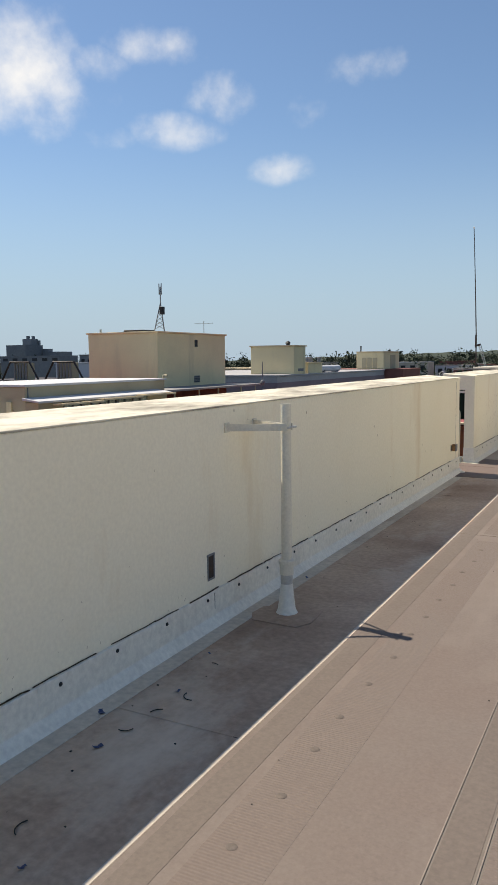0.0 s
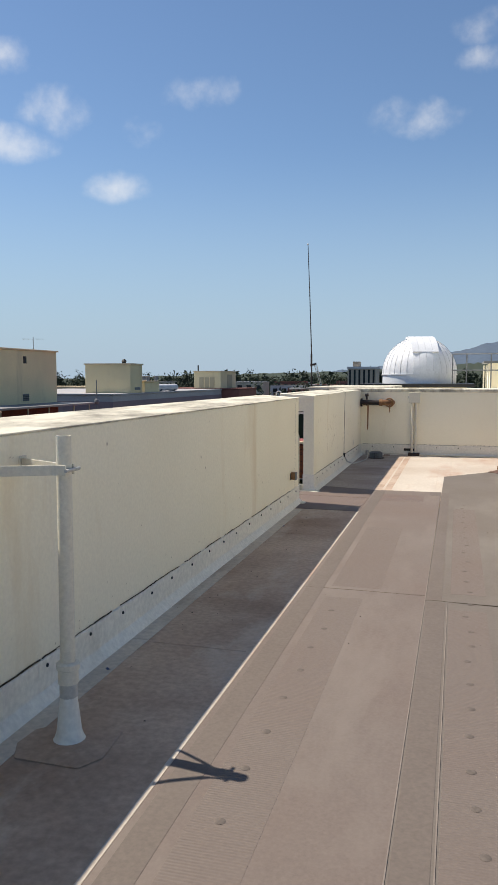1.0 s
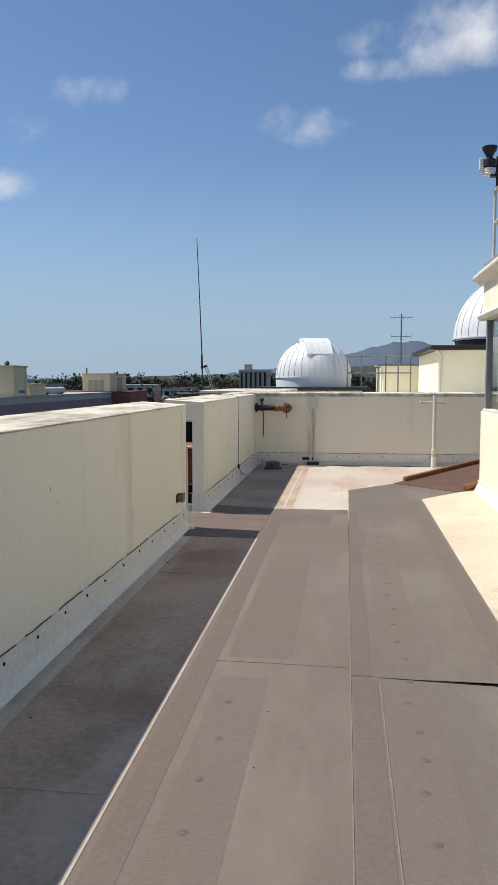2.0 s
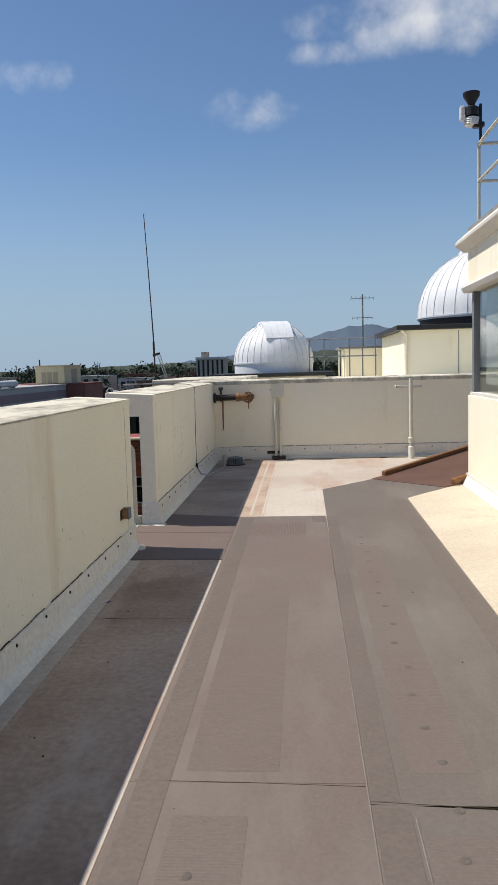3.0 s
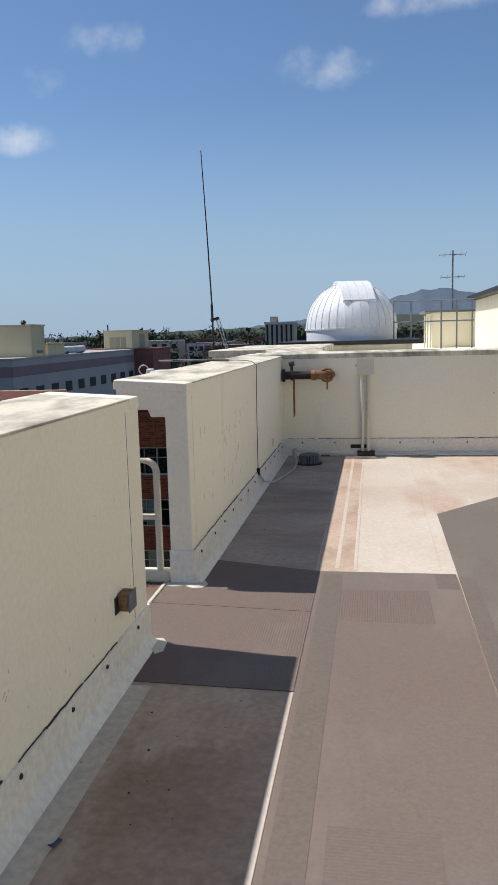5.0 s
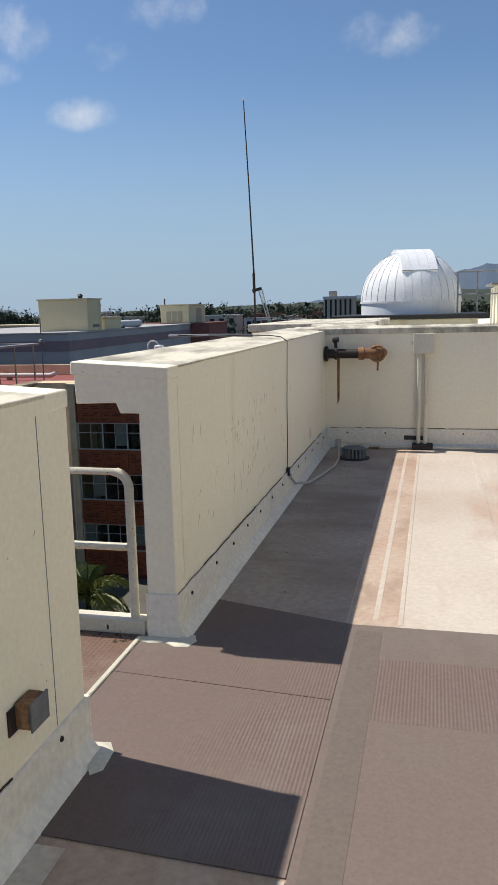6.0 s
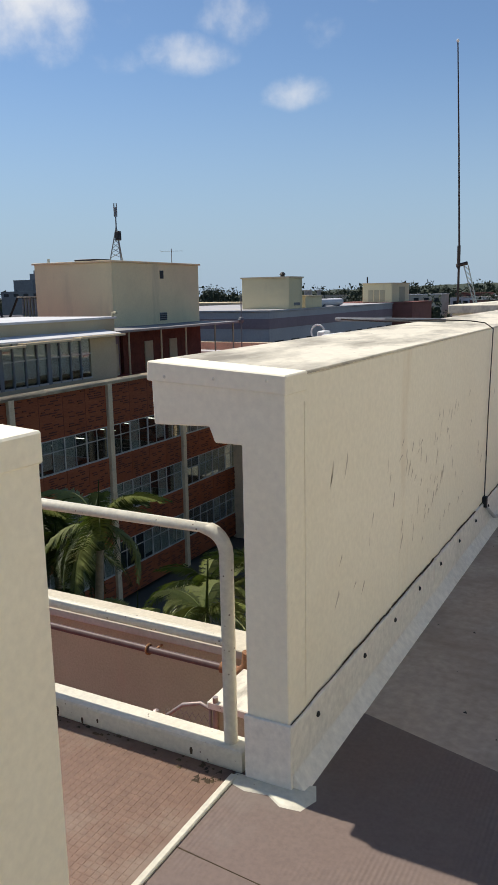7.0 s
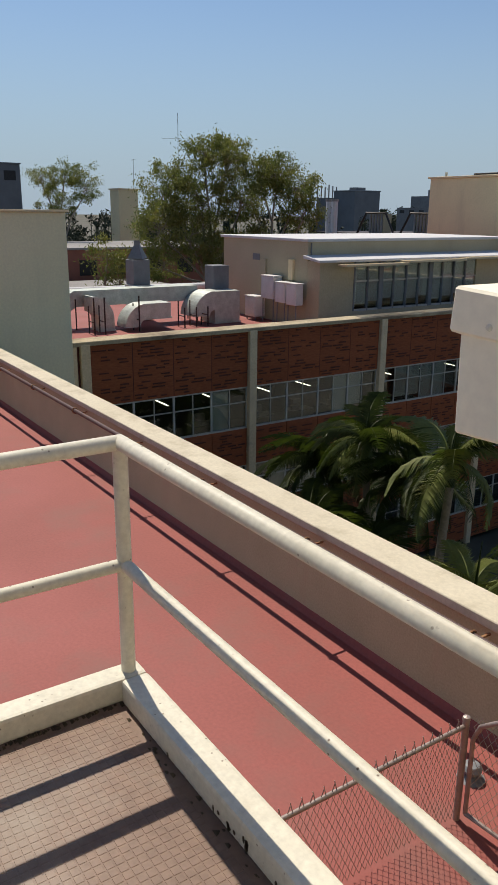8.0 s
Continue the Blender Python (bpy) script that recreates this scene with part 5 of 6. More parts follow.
part("shield", Shape().lathe((WSX - 0.06, WSY, 4.47), [(0.001, 0), (0.085, 0.0), (0.09, 0.012), (0.085, 0.024), (0.09, 0.036), (0.085, 0.048), (0.09, 0.06), (0.085, 0.072), (0.09, 0.084), (0.06, 0.1)], 18), WHITEBOX, ws, smooth=True)
part("collector", Shape().lathe((WSX - 0.06, WSY, 4.575), [(0.09, 0.0), (0.09, 0.1), (0.04, 0.13), (0.05, 0.16), (0.1, 0.24), (0.105, 0.28), (0.095, 0.28), (0.04, 0.18)], 18), BLACK, ws, smooth=True)
part("sensor_box", Shape().box(WSX - 0.2, WSY - 0.04, 4.53, WSX - 0.14, WSY + 0.04, 4.70), WHITEBOX, ws, bevel=0.01)
part("clamp", Shape().box(WSX - 0.04, WSY - 0.05, 4.44, WSX + 0.09, WSY + 0.05, 4.50), BLACK, ws, bevel=0.01)

# ---- the observatory roof beyond the end wall ----
structure("observatory_roof", Shape().box(-2.6, FARY + 0.32, 0.2, 12, 44, 1.0), STUCCO, "cream flat roof beyond the end wall", "roof", 0.01)
far_kerb = structure("wall_far_kerb", Shape().box(-4.0, 21.7, -2.0, -2.2, 26.5, 1.24), STUCCO, "cream parapet of the next roof", "parapet wall", 0.01)
part("coping", Shape().box(-4.05, 21.65, 1.24, -2.0, 26.6, 1.36), COPING, far_kerb, "pale coping", 0.01)
structure("wall_far_step", Shape().prism([(-2.25, 18.28), (-1.6, 18.28), (-2.0, 21.7), (-3.0, 21.7)], 0.9, 1.345), COPING, "pale sloping coping between two roofs", "coping", 0.01)
mast = thing("radio_mast", "tall thin dark whip mast with a strut foot", "radio mast")
part("whip", Shape().tube([(-4.23, 23.0, 1.36), (-4.235, 23.0, 2.2), (-4.29, 23.0, 3.7), (-4.355, 23.0, 5.22)], 0.02, 8, 0.009), BLACKIRON, mast, smooth=True)
part("tip", Shape().lathe((-4.355, 23.0, 5.2), [(0.001, 0), (0.022, 0.02), (0.022, 0.045), (0.001, 0.06)], 10), WHITEBOX, mast, smooth=True)
part("joint", Shape().tube([(-4.27, 23.0, 1.94), (-4.1, 23.0, 1.98)], 0.028, 8).tube([(-4.237, 23.0, 1.9), (-4.24, 23.0, 2.25)], 0.026, 8), BLACKIRON, mast)
lat = Shape()
for dx in (0, 0.07):
    lat.tube([(-4.16 + dx, 23.0, 1.95), (-3.98 + dx * 0.6, 23.0, 1.36)], 0.01, 6)
for k in range(7):
    u, w = k / 7, (k + 1) / 7
    lat.tube([(-4.16 + 0.18 * u, 23.0, 1.95 - 0.59 * u), (-4.09 + 0.15 * w, 23.0, 1.95 - 0.59 * w)], 0.006, 5)
part("strut", lat, GALV, mast, "lattice strut")


def dome(name, cx, cy, z0, r, drum, toward, label):
    """Observatory dome: drum, gored shell, standing seams and a two-part shutter."""
    t = thing(name, label, "observatory dome", "observatory domes")
    part("drum", Shape().lathe((cx, cy, z0), [(r * 0.985, 0), (r * 0.985, drum), (r * 1.01, drum), (r * 1.012, drum + 0.05), (r, drum + 0.05)], 64), DOME, t, smooth=True)
    zc = z0 + drum + 0.05
    part("shell", Shape().lathe((cx, cy, zc), [(r * math.cos(radians(a)), r * math.sin(radians(a))) for a in range(0, 90, 6)] + [(0.002, r)], 64), DOME, t, smooth=True)
    n = 34
    for k in range(n):
        a = 2 * math.pi * k / n
        pts = [(cx + (r + 0.004) * math.cos(e) * math.cos(a), cy + (r + 0.004) * math.cos(e) * math.sin(a), zc + (r + 0.004) * math.sin(e)) for e in [radians(6 * i) for i in range(14)]]
        part("seam", Shape().tube(pts, 0.0045 * r, 4), DOMESEAM, t)
    f = Vector((math.cos(toward), math.sin(toward), 0))
    s = Vector((-f.y, f.x, 0))
    half = 0.34 * r

    def band(a0, a1, lift, flat=False):
        sh = Shape()
        nu, nv = 8, 14
        v = []
        for rr in (r + lift, r - 0.02):
            for j in range(nv + 1):
                e = radians(a0 + (a1 - a0) * j / nv)
                for i in range(nu + 1):
                    w = half * (2 * i / nu - 1)
                    d = rr if flat and rr > r else math.sqrt(rr * rr - w * w)
                    v.append(Vector((cx, cy, zc)) + s * w + f * (d * math.cos(e)) + Vector((0, 0, d * math.sin(e))))
        m, faces = (nu + 1) * (nv + 1), []
        for j in range(nv):
            for i in range(nu):
                q = [j * (nu + 1) + i, j * (nu + 1) + i + 1, (j + 1) * (nu + 1) + i + 1, (j + 1) * (nu + 1) + i]
                faces += [tuple(q), tuple(m + k for k in q[::-1])]
        rim = [i for i in range(nu + 1)] + [j * (nu + 1) + nu for j in range(1, nv + 1)] + [nv * (nu + 1) + i for i in range(nu - 1, -1, -1)] + [j * (nu + 1) for j in range(nv - 1, 0, -1)]
        faces += [(rim[k], m + rim[k], m + rim[(k + 1) % len(rim)], rim[(k + 1) % len(rim)]) for k in range(len(rim))]
        return sh.add(v, faces)

    part("lower_shutter", band(3, 36, 0.012 * r), DOME, t, "white lower shutter panel", smooth=True)
    part("upper_shutter", band(34, 126, 0.012 * r, True), DOME, t, "white upper shutter panel", smooth=True)
    lip = [Vector((cx, cy, zc)) + s * w + f * (r * 1.014 * math.cos(radians(34))) + Vector((0, 0, r * 1.014 * math.sin(radians(34)))) for w in (-half, 0, half)]
    part("shutter_lip", Shape().tube(lip, 0.007 * r, 5), GREYMETAL, t)
    for w in (-0.22, 0.0, 0.22):
        for a0, a1, lift in ((4, 33, 0.014), (38, 125, 0.0)):
            pts = []
            for j in range(9):
                e = radians(a0 + (a1 - a0) * j / 8)
                d = math.sqrt((r * (1 + lift)) ** 2 - (w * r * 0.8) ** 2) if lift else r * 1.014
                pts.append(Vector((cx, cy, zc)) + s * (w * r * 0.8) + f * (d * math.cos(e)) + Vector((0, 0, d * math.sin(e))))
            part("shutter_seam", Shape().tube(pts, 0.004 * r, 4), DOMESEAM, t)
    return t


plinth = structure("dome_plinth", Shape().box(-3.2, 29.0, 1.0, 0.0, 33.0, 1.28), STUCCO, "cream plinth under the small dome", "plinth", 0.02)
part("edge", Shape().box(-3.6, 28.7, 1.28, 0.25, 33.2, 1.39), BLACK, plinth, "black roof edge", 0.01)
dome("observatory_dome", -1.68, 30.6, 1.39, 1.33, 0.3, radians(-90 + 14), "small white ribbed observatory dome with closed shutter")
house = thing("dome_house", "cream flat-roofed house under the large dome with black roof edge", "roof house")
part("body", Shape().box(2.3, 28.0, 1.0, 9, 34.3, 2.55), STUCCO, house, bevel=0.01)
part("roof_edge", Shape().prism([(2.05, 27.7), (9.2, 27.7), (9.2, 34.6), (2.05, 34.6)], 2.55, 2.69), BLACK, house, "black bitumen roof edge", 0.015)
part("downpipe", Shape().tube([(2.2, 27.8, 2.55), (2.36, 27.93, 2.42), (2.36, 27.96, 1.0)], 0.045, 10), PIPE, house, smooth=True)
part("wall_joint", Shape().box(3.88, 27.992, 1.0, 3.90, 28.0, 2.5), GREYMETAL, house)
part("ring", Shape().lathe((5.4, 31.3, 2.69), [(2.12, 0), (2.12, 0.28), (2.06, 0.3)], 48), BLACKIRON, house, "dark ring under the dome", smooth=True)
dome("observatory_dome", 5.4, 31.3, 2.98, 2.2, 0.05, radians(-90 - 2), "large white ribbed observatory dome with open-edged shutter")
shed = thing("roof_shed", "small cream plant shed with pipes on its corner", "shed")
part("body", Shape().box(0.95, 35.0, 1.0, 4.0, 38, 2.2), STUCCO, shed, bevel=0.01)
part("roof_edge", Shape().box(0.7, 34.9, 2.2, 4.1, 38.1, 2.28), GREYMETAL, shed, bevel=0.01)
for x in (0.7, 0.8, 0.9):
    part("riser", Shape().tube([(x, 34.9, 1.0), (x, 34.9, 2.1)], 0.03, 6), PIPE, shed)
fr = thing("roof_guardrail", "dark steel guardrail along the observatory roof", "railing")
for x in (-0.5, -0.04, 0.75, 1.15, 1.55):
    part("post", Shape().tube([(x, 29.0, 1.28 if x < 0.2 else 1.0), (x, 29.0, 2.4)], 0.022, 6), GREYMETAL, fr)
for z in (2.4, 1.85):
    part("rail", Shape().tube([(-0.5, 29.0, z), (1.6, 29.0, z)], 0.02, 6), GREYMETAL, fr)


def yagi(x, y, z0, z1, arms, label, facing=0.0):
    t = thing("antenna", label, "antenna", "roof antennas")
    part("mast", Shape().tube([(x, y, z0), (x, y, z1)], 0.03, 6), GREYMETAL, t)
    c, s_ = math.cos(facing), math.sin(facing)
    for z, w, n in arms:
        a = Shape().tube([(x - w * c, y - w * s_, z), (x + w * c, y + w * s_, z)], 0.013, 5)
        for k in range(n):
            u = -w + 2 * w * k / max(1, n - 1)
            h = 0.28 - 0.12 * k / n
            a.tube([(x + u * c - h * s_, y + u * s_ + h * c, z - 0.05), (x + u * c + h * s_, y + u * s_ - h * c, z + 0.06)], 0.008, 4)
        part("boom", a, GREYMETAL, t)
    return t


yagi(1.72, 36.0, 2.28, 4.35, [(4.2, 0.45, 6), (3.43, 0.4, 5)], "thin grey television antenna on the shed roof")
yagi(-38.6, 66.2, 4.22, 5.4, [(5.2, 0.9, 5)], "thin television antenna on the plant house roof", 0.4)
lattice = thing("lattice_mast", "slim lattice radio mast with dipole on the plant house", "radio mast")
MX, MY = -39.5, 60.0
for dx, dy in ((-0.55, -0.3), (0.55, -0.3), (0.0, 0.6)):
    part("leg", Shape().tube([(MX + dx, MY + dy, 4.22), (MX, MY, 6.9)], 0.045, 5), GREYMETAL, lattice)
br = Shape()
for k in range(6):
    z = 4.5 + k * 0.36
    f0, f1 = 1 - (z - 4.22) / 2.7, 1 - (z + 0.36 - 4.22) / 2.7
    br.tube([(MX - 0.55 * f0, MY - 0.3 * f0, z), (MX + 0.55 * f1, MY - 0.3 * f1, z + 0.36)], 0.025, 4).tube([(MX + 0.55 * f0, MY - 0.3 * f0, z), (MX - 0.55 * f1, MY - 0.3 * f1, z + 0.36)], 0.025, 4)
part("bracing", br, GREYMETAL, lattice)
part("pole", Shape().tube([(MX, MY, 6.5), (MX, MY, 8.3)], 0.05, 6).tube([(MX + 0.12, MY, 7.6), (MX + 0.12, MY, 8.6)], 0.045, 6).tube([(MX - 0.12, MY, 7.6), (MX - 0.12, MY, 8.6)], 0.045, 6), GREYMETAL, lattice)
part("equipment_box", Shape().box(MX + 0.05, MY - 0.3, 5.8, MX + 0.4, MY + 0.1, 6.5), BLACK, lattice, bevel=0.03)

# ---- plant on the brick building's roof ----
def condenser(x, y, z, w, d, h, label, legs=True):
    t = thing("condenser_unit", label, "air conditioner", "rooftop condensers")
    part("case", Shape().box(x, y, z, x + w, y + d, z + h), WHITEBOX, t, bevel=0.03)
    part("lid", Shape().box(x - 0.03, y - 0.03, z + h, x + w + 0.03, y + d + 0.03, z + h + 0.05), WHITEBOX, t, bevel=0.01)
    part("grille", Shape().box(x + 0.08, y - 0.02, z + 0.12, x + w - 0.08, y, z + h - 0.15), WHITEBOX, t)
    for dx in (0.08, w - 0.08):
        part("leg", Shape().tube([(x + dx, y + 0.1, BROOF), (x + dx, y + 0.1, z)], 0.03, 6), GREYMETAL, t)
    return t


condenser(-38.9, 36.0, -4.15, 1.0, 0.7, 1.1, "white condenser unit with dark top on the red roof")
condenser(-37.6, 36.2, -3.05, 1.15, 0.6, 1.2, "white wall-height condenser on a steel stand")
condenser(-36.25, 36.2, -3.15, 0.85, 0.5, 1.05, "white condenser on a steel stand by the wall")
condenser(-35.25, 36.2, -3.2, 0.85, 0.5, 1.1, "white condenser on a steel stand at the wall corner")


def duct(points, w, h, label, group="roof ducts"):
    """Rectangular sheet-metal duct along a line, on stands."""
    t = thing("roof_duct", label, "duct", group)
    s = Shape()
    rings = []
    pts = [Vector(p) for p in points]
    for i, p in enumerate(pts):
        d = (pts[min(i + 1, len(pts) - 1)] - pts[max(i - 1, 0)]).normalized()
        sd = Vector((0, 0, 1)).cross(d)
        sd = sd.normalized() if sd.length > 0.2 else Vector((0, 1, 0))
        up = d.cross(sd)
        rings.append([p + sd * w / 2 * a + up * h / 2 * b for a, b in ((-1, -1), (1, -1), (1, 1), (-1, 1))])
    v = [q for r in rings for q in r]
    f = [(i * 4 + k, i * 4 + (k + 1) % 4, i * 4 + 4 + (k + 1) % 4, i * 4 + 4 + k) for i in range(len(pts) - 1) for k in range(4)] + [(3, 2, 1, 0), tuple(len(v) - 4 + k for k in range(4))]
    part("casing", s.add(v, f), GALV, t, bevel=0.01)
    for i, p in enumerate(pts):
        if i % 2 == 0 and p.z > BROOF + 0.7:
            part("stand", Shape().tube([(p.x - w / 2, p.y, BROOF), (p.x - w / 2, p.y, p.z)], 0.035, 5).tube([(p.x + w / 2, p.y, BROOF), (p.x + w / 2, p.y, p.z)], 0.035, 5), BLACKIRON, t)
    return t


duct([(-40, 24.6, -3.6), (-40, 25.2, -3.3), (-40, 26.1, -2.8), (-40, 29.0, -2.8), (-40, 33.2, -2.8)], 1.1, 0.8, "long galvanised duct on black stands across the red roof")


def elbow(label, x0, x1, cy, cz, r_in, r_out, a0, a1, tail):
    """Quarter bend of sheet-metal duct with a straight tail."""
    t = thing("duct_elbow", label, "duct", "roof duct elbows")
    n = 10
    ring = [(cy + r_out * math.cos(radians(a0 + (a1 - a0) * i / n)), cz + r_out * math.sin(radians(a0 + (a1 - a0) * i / n))) for i in range(n + 1)]
    ring += [(cy + r_in * math.cos(radians(a1 + (a0 - a1) * i / n)), cz + r_in * math.sin(radians(a1 + (a0 - a1) * i / n))) for i in range(n + 1)]
    part("bend", Shape().prism(ring, x0, x1, "x"), GALV, t)
    part("tail", Shape().box(x0, *tail[:2], x1, *tail[2:]), GALV, t, bevel=0.01)
    part("flange", Shape().box(x0 - 0.04, min(tail[0], tail[2]) - 0.04, min(tail[1], tail[3]), x1 + 0.04, max(tail[0], tail[2]) + 0.04, min(tail[1], tail[3]) + 0.08), GALV, t)
    return t


elbow("curved galvanised duct elbow dropping to the red roof", -39.3, -38.2, 26.5, -3.75, 0.35, 1.15, 0, 90, (26.85, BROOF, 27.65, -3.75))
elbow("curved galvanised duct elbow rising to a level run", -38.6, -37.5, 29.1, -4.15, 0.35, 1.15, 90, 180, (29.1, -3.8, 30.5, -3.0))
elbow("wide galvanised duct elbow under the fan housing", -39.4, -37.9, 33.4, -3.9, 0.3, 1.3, 90, 180, (33.4, BROOF, 35.0, -2.62))
for y in (26.2, 26.75, 28.6, 31.2, 31.9, 32.6):
    t = thing("duct_stand", "thin black steel stand beside the roof ducts", "stand", "duct stands")
    part("post", Shape().tube([(-37.3, y, BROOF), (-37.3, y, -2.55 if y < 29 else -3.3)], 0.04, 5).tube([(-38.0, y, BROOF), (-38.0, y, -3.0)], 0.035, 5), BLACKIRON, t)
    part("crossbar", Shape().tube([(-37.3, y, -3.75), (-38.0, y, -3.75)], 0.03, 5), BLACKIRON, t)
for x, y, label in ((-41.5, 30.6, "dark grey square fan stack with a tapered hood"), (-39.6, 34.55, "dark grey box fan housing on the duct")):
    t = thing("fan_stack", label, "fan", "rooftop fan stacks")
    z = -3.3 if y > 32 else -3.0
    part("box", Shape().box(x - 0.5, y - 0.5, z + 0.6, x + 0.5, y + 0.5, z + 1.95), GREYMETAL, t, bevel=0.03)
    part("base", Shape().box(x - 0.55, y - 0.55, BROOF, x + 0.55, y + 0.55, z + 0.6), GALV, t, bevel=0.02)
    if y < 32:
        part("hood", Shape().lathe((x, y, z + 2.0), [(0.62, 0), (0.2, 0.7), (0.2, 0.95)], 4), GREYMETAL, t)
for y in (34.5, 37.2):
    t = thing("header_pipe", "long pale insulated pipe run across the roof", "pipe", "roof header pipes")
    part("pipe", Shape().tube([(-50 - y * 0.05, 22.5, -3.6), (-50, y + 8, -3.6)], 0.25, 10), ROOFWHITE, t, smooth=True)
    for k in range(4):
        part("saddle", Shape().box(-50.4, 25 + k * 4, BROOF, -49.6, 25.3 + k * 4, -3.8), GREYMETAL, t)
part("far_parapet", Shape().box(-58, BEND - 0.3, BROOF, BX, BEND, BTOP + 0.1), TRIM, brick_building, "cream parapet at the roof's far end", 0.02)
wp = thing("steam_pipe", "white lagged pipe with elbow on the red roof", "pipe")
part("pipe", Shape().tube([(-44, 74, -3.9), (-35.5, 74, -3.9), (-35.0, 74, -3.7)], 0.22, 10), ROOFWHITE, wp, smooth=True)
part("stand", Shape().box(-40, 73.8, BROOF, -39.6, 74.2, -4.05), GREYMETAL, wp)
pole = thing("vent_pole", "thin steel pole with round finial by the canopy", "pole")
part("shaft", Shape().tube([(-34.3, 70.4, BROOF), (-34.3, 70.4, 1.4)], 0.05, 6), GREYMETAL, pole)
part("finial", Shape().lathe((-34.3, 70.4, -1.0), [(0.001, 0), (0.2, 0.1), (0.28, 0.3), (0.2, 0.5), (0.001, 0.6)], 10), GREYMETAL, pole)


# ---- trees ----
def frond_mesh(seed, length, mat):
    r = random.Random(seed)
    s = Shape()
    pts = []
    for i in range(13):
        u = i / 12
        pts.append(Vector((length * (u - 0.12 * u * u), 0.1 * math.sin(3 * u + seed), length * (0.55 * u - 0.95 * u * u))))
    s.tube(pts, 0.035, 4, 0.008)
    for i in range(3, 60):
        u = i / 60
        k = min(11, int(u * 12))
        p = pts[k].lerp(pts[k + 1], u * 12 - k)
        l = length * 0.24 * math.sin(math.pi * (0.12 + 0.85 * u)) + 0.1
        for sd in (-1, 1):
            tip = p + Vector((l * 0.45, sd * l * 0.8, -l * r.uniform(0.25, 0.75)))
            mid = p.lerp(tip, 0.5) + Vector((0, 0, l * 0.12))
            w = Vector((0.028, 0, 0.012))
            s.add([p - w, p + w, mid + w * 0.9, mid - w * 0.9, tip], [(0, 1, 2, 3), (3, 2, 4)])
    return s.mesh("frond", mat)


fronds, sunlit_fronds = ([frond_mesh(k, l, mat) for k, l in enumerate((3.0, 2.6, 3.3))] for mat in (FROND, SUNLITFROND))


# young: how many fronds take the bright, sunlit-coloured copy
def palm(x, y, crown, seed, count, spread, label, young=0):
    r = random.Random(seed)
    t = thing("palm_tree", label, "palm tree", "courtyard palms", at=(x, y, GROUND))
    h = crown - GROUND
    bend = r.uniform(-0.6, 0.6)
    rings = [(bend * (i / 14) ** 2, 0.2 * math.sin(i / 5 + seed), h * i / 14) for i in range(15)]
    part("trunk", Shape().tube(rings, 0.2, 10, 0.13), BARK, t, smooth=True)
    part("crownshaft", Shape().tube([(rings[-1][0], rings[-1][1], h), (rings[-1][0], rings[-1][1], h + 0.9)], 0.16, 8, 0.07), FROND, t, smooth=True)
    part("spear", Shape().tube([(rings[-1][0], rings[-1][1], h + 0.8), (rings[-1][0] + 0.1, rings[-1][1], h + 2.4)], 0.06, 5, 0.01), FROND, t, "unopened spear leaf")
    for k in range(count):
        f = again("frond", (fronds, sunlit_fronds)[k * 7 % count < young][k % 3], t, (rings[-1][0], rings[-1][1], h + 0.85), 2 * math.pi * k / count + r.uniform(-0.25, 0.25))
        f.rotation_euler = (r.uniform(-0.15, 0.15), radians(r.uniform(-52, 38)), f.rotation_euler.z)
        f.scale = (spread * r.uniform(0.8, 1.1),) * 3
    return t


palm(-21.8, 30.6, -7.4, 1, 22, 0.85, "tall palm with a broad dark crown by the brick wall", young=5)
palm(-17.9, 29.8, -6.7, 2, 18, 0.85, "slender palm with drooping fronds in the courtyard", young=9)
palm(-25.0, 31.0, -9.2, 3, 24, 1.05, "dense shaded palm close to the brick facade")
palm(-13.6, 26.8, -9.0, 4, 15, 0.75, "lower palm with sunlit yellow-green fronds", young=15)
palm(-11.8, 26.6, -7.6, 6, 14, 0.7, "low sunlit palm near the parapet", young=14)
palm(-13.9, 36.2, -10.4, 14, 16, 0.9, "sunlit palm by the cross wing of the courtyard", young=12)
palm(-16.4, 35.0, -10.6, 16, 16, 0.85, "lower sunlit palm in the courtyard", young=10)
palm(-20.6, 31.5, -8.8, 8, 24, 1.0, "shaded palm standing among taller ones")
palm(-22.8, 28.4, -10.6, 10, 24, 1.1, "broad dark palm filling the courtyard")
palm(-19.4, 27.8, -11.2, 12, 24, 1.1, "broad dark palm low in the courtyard")


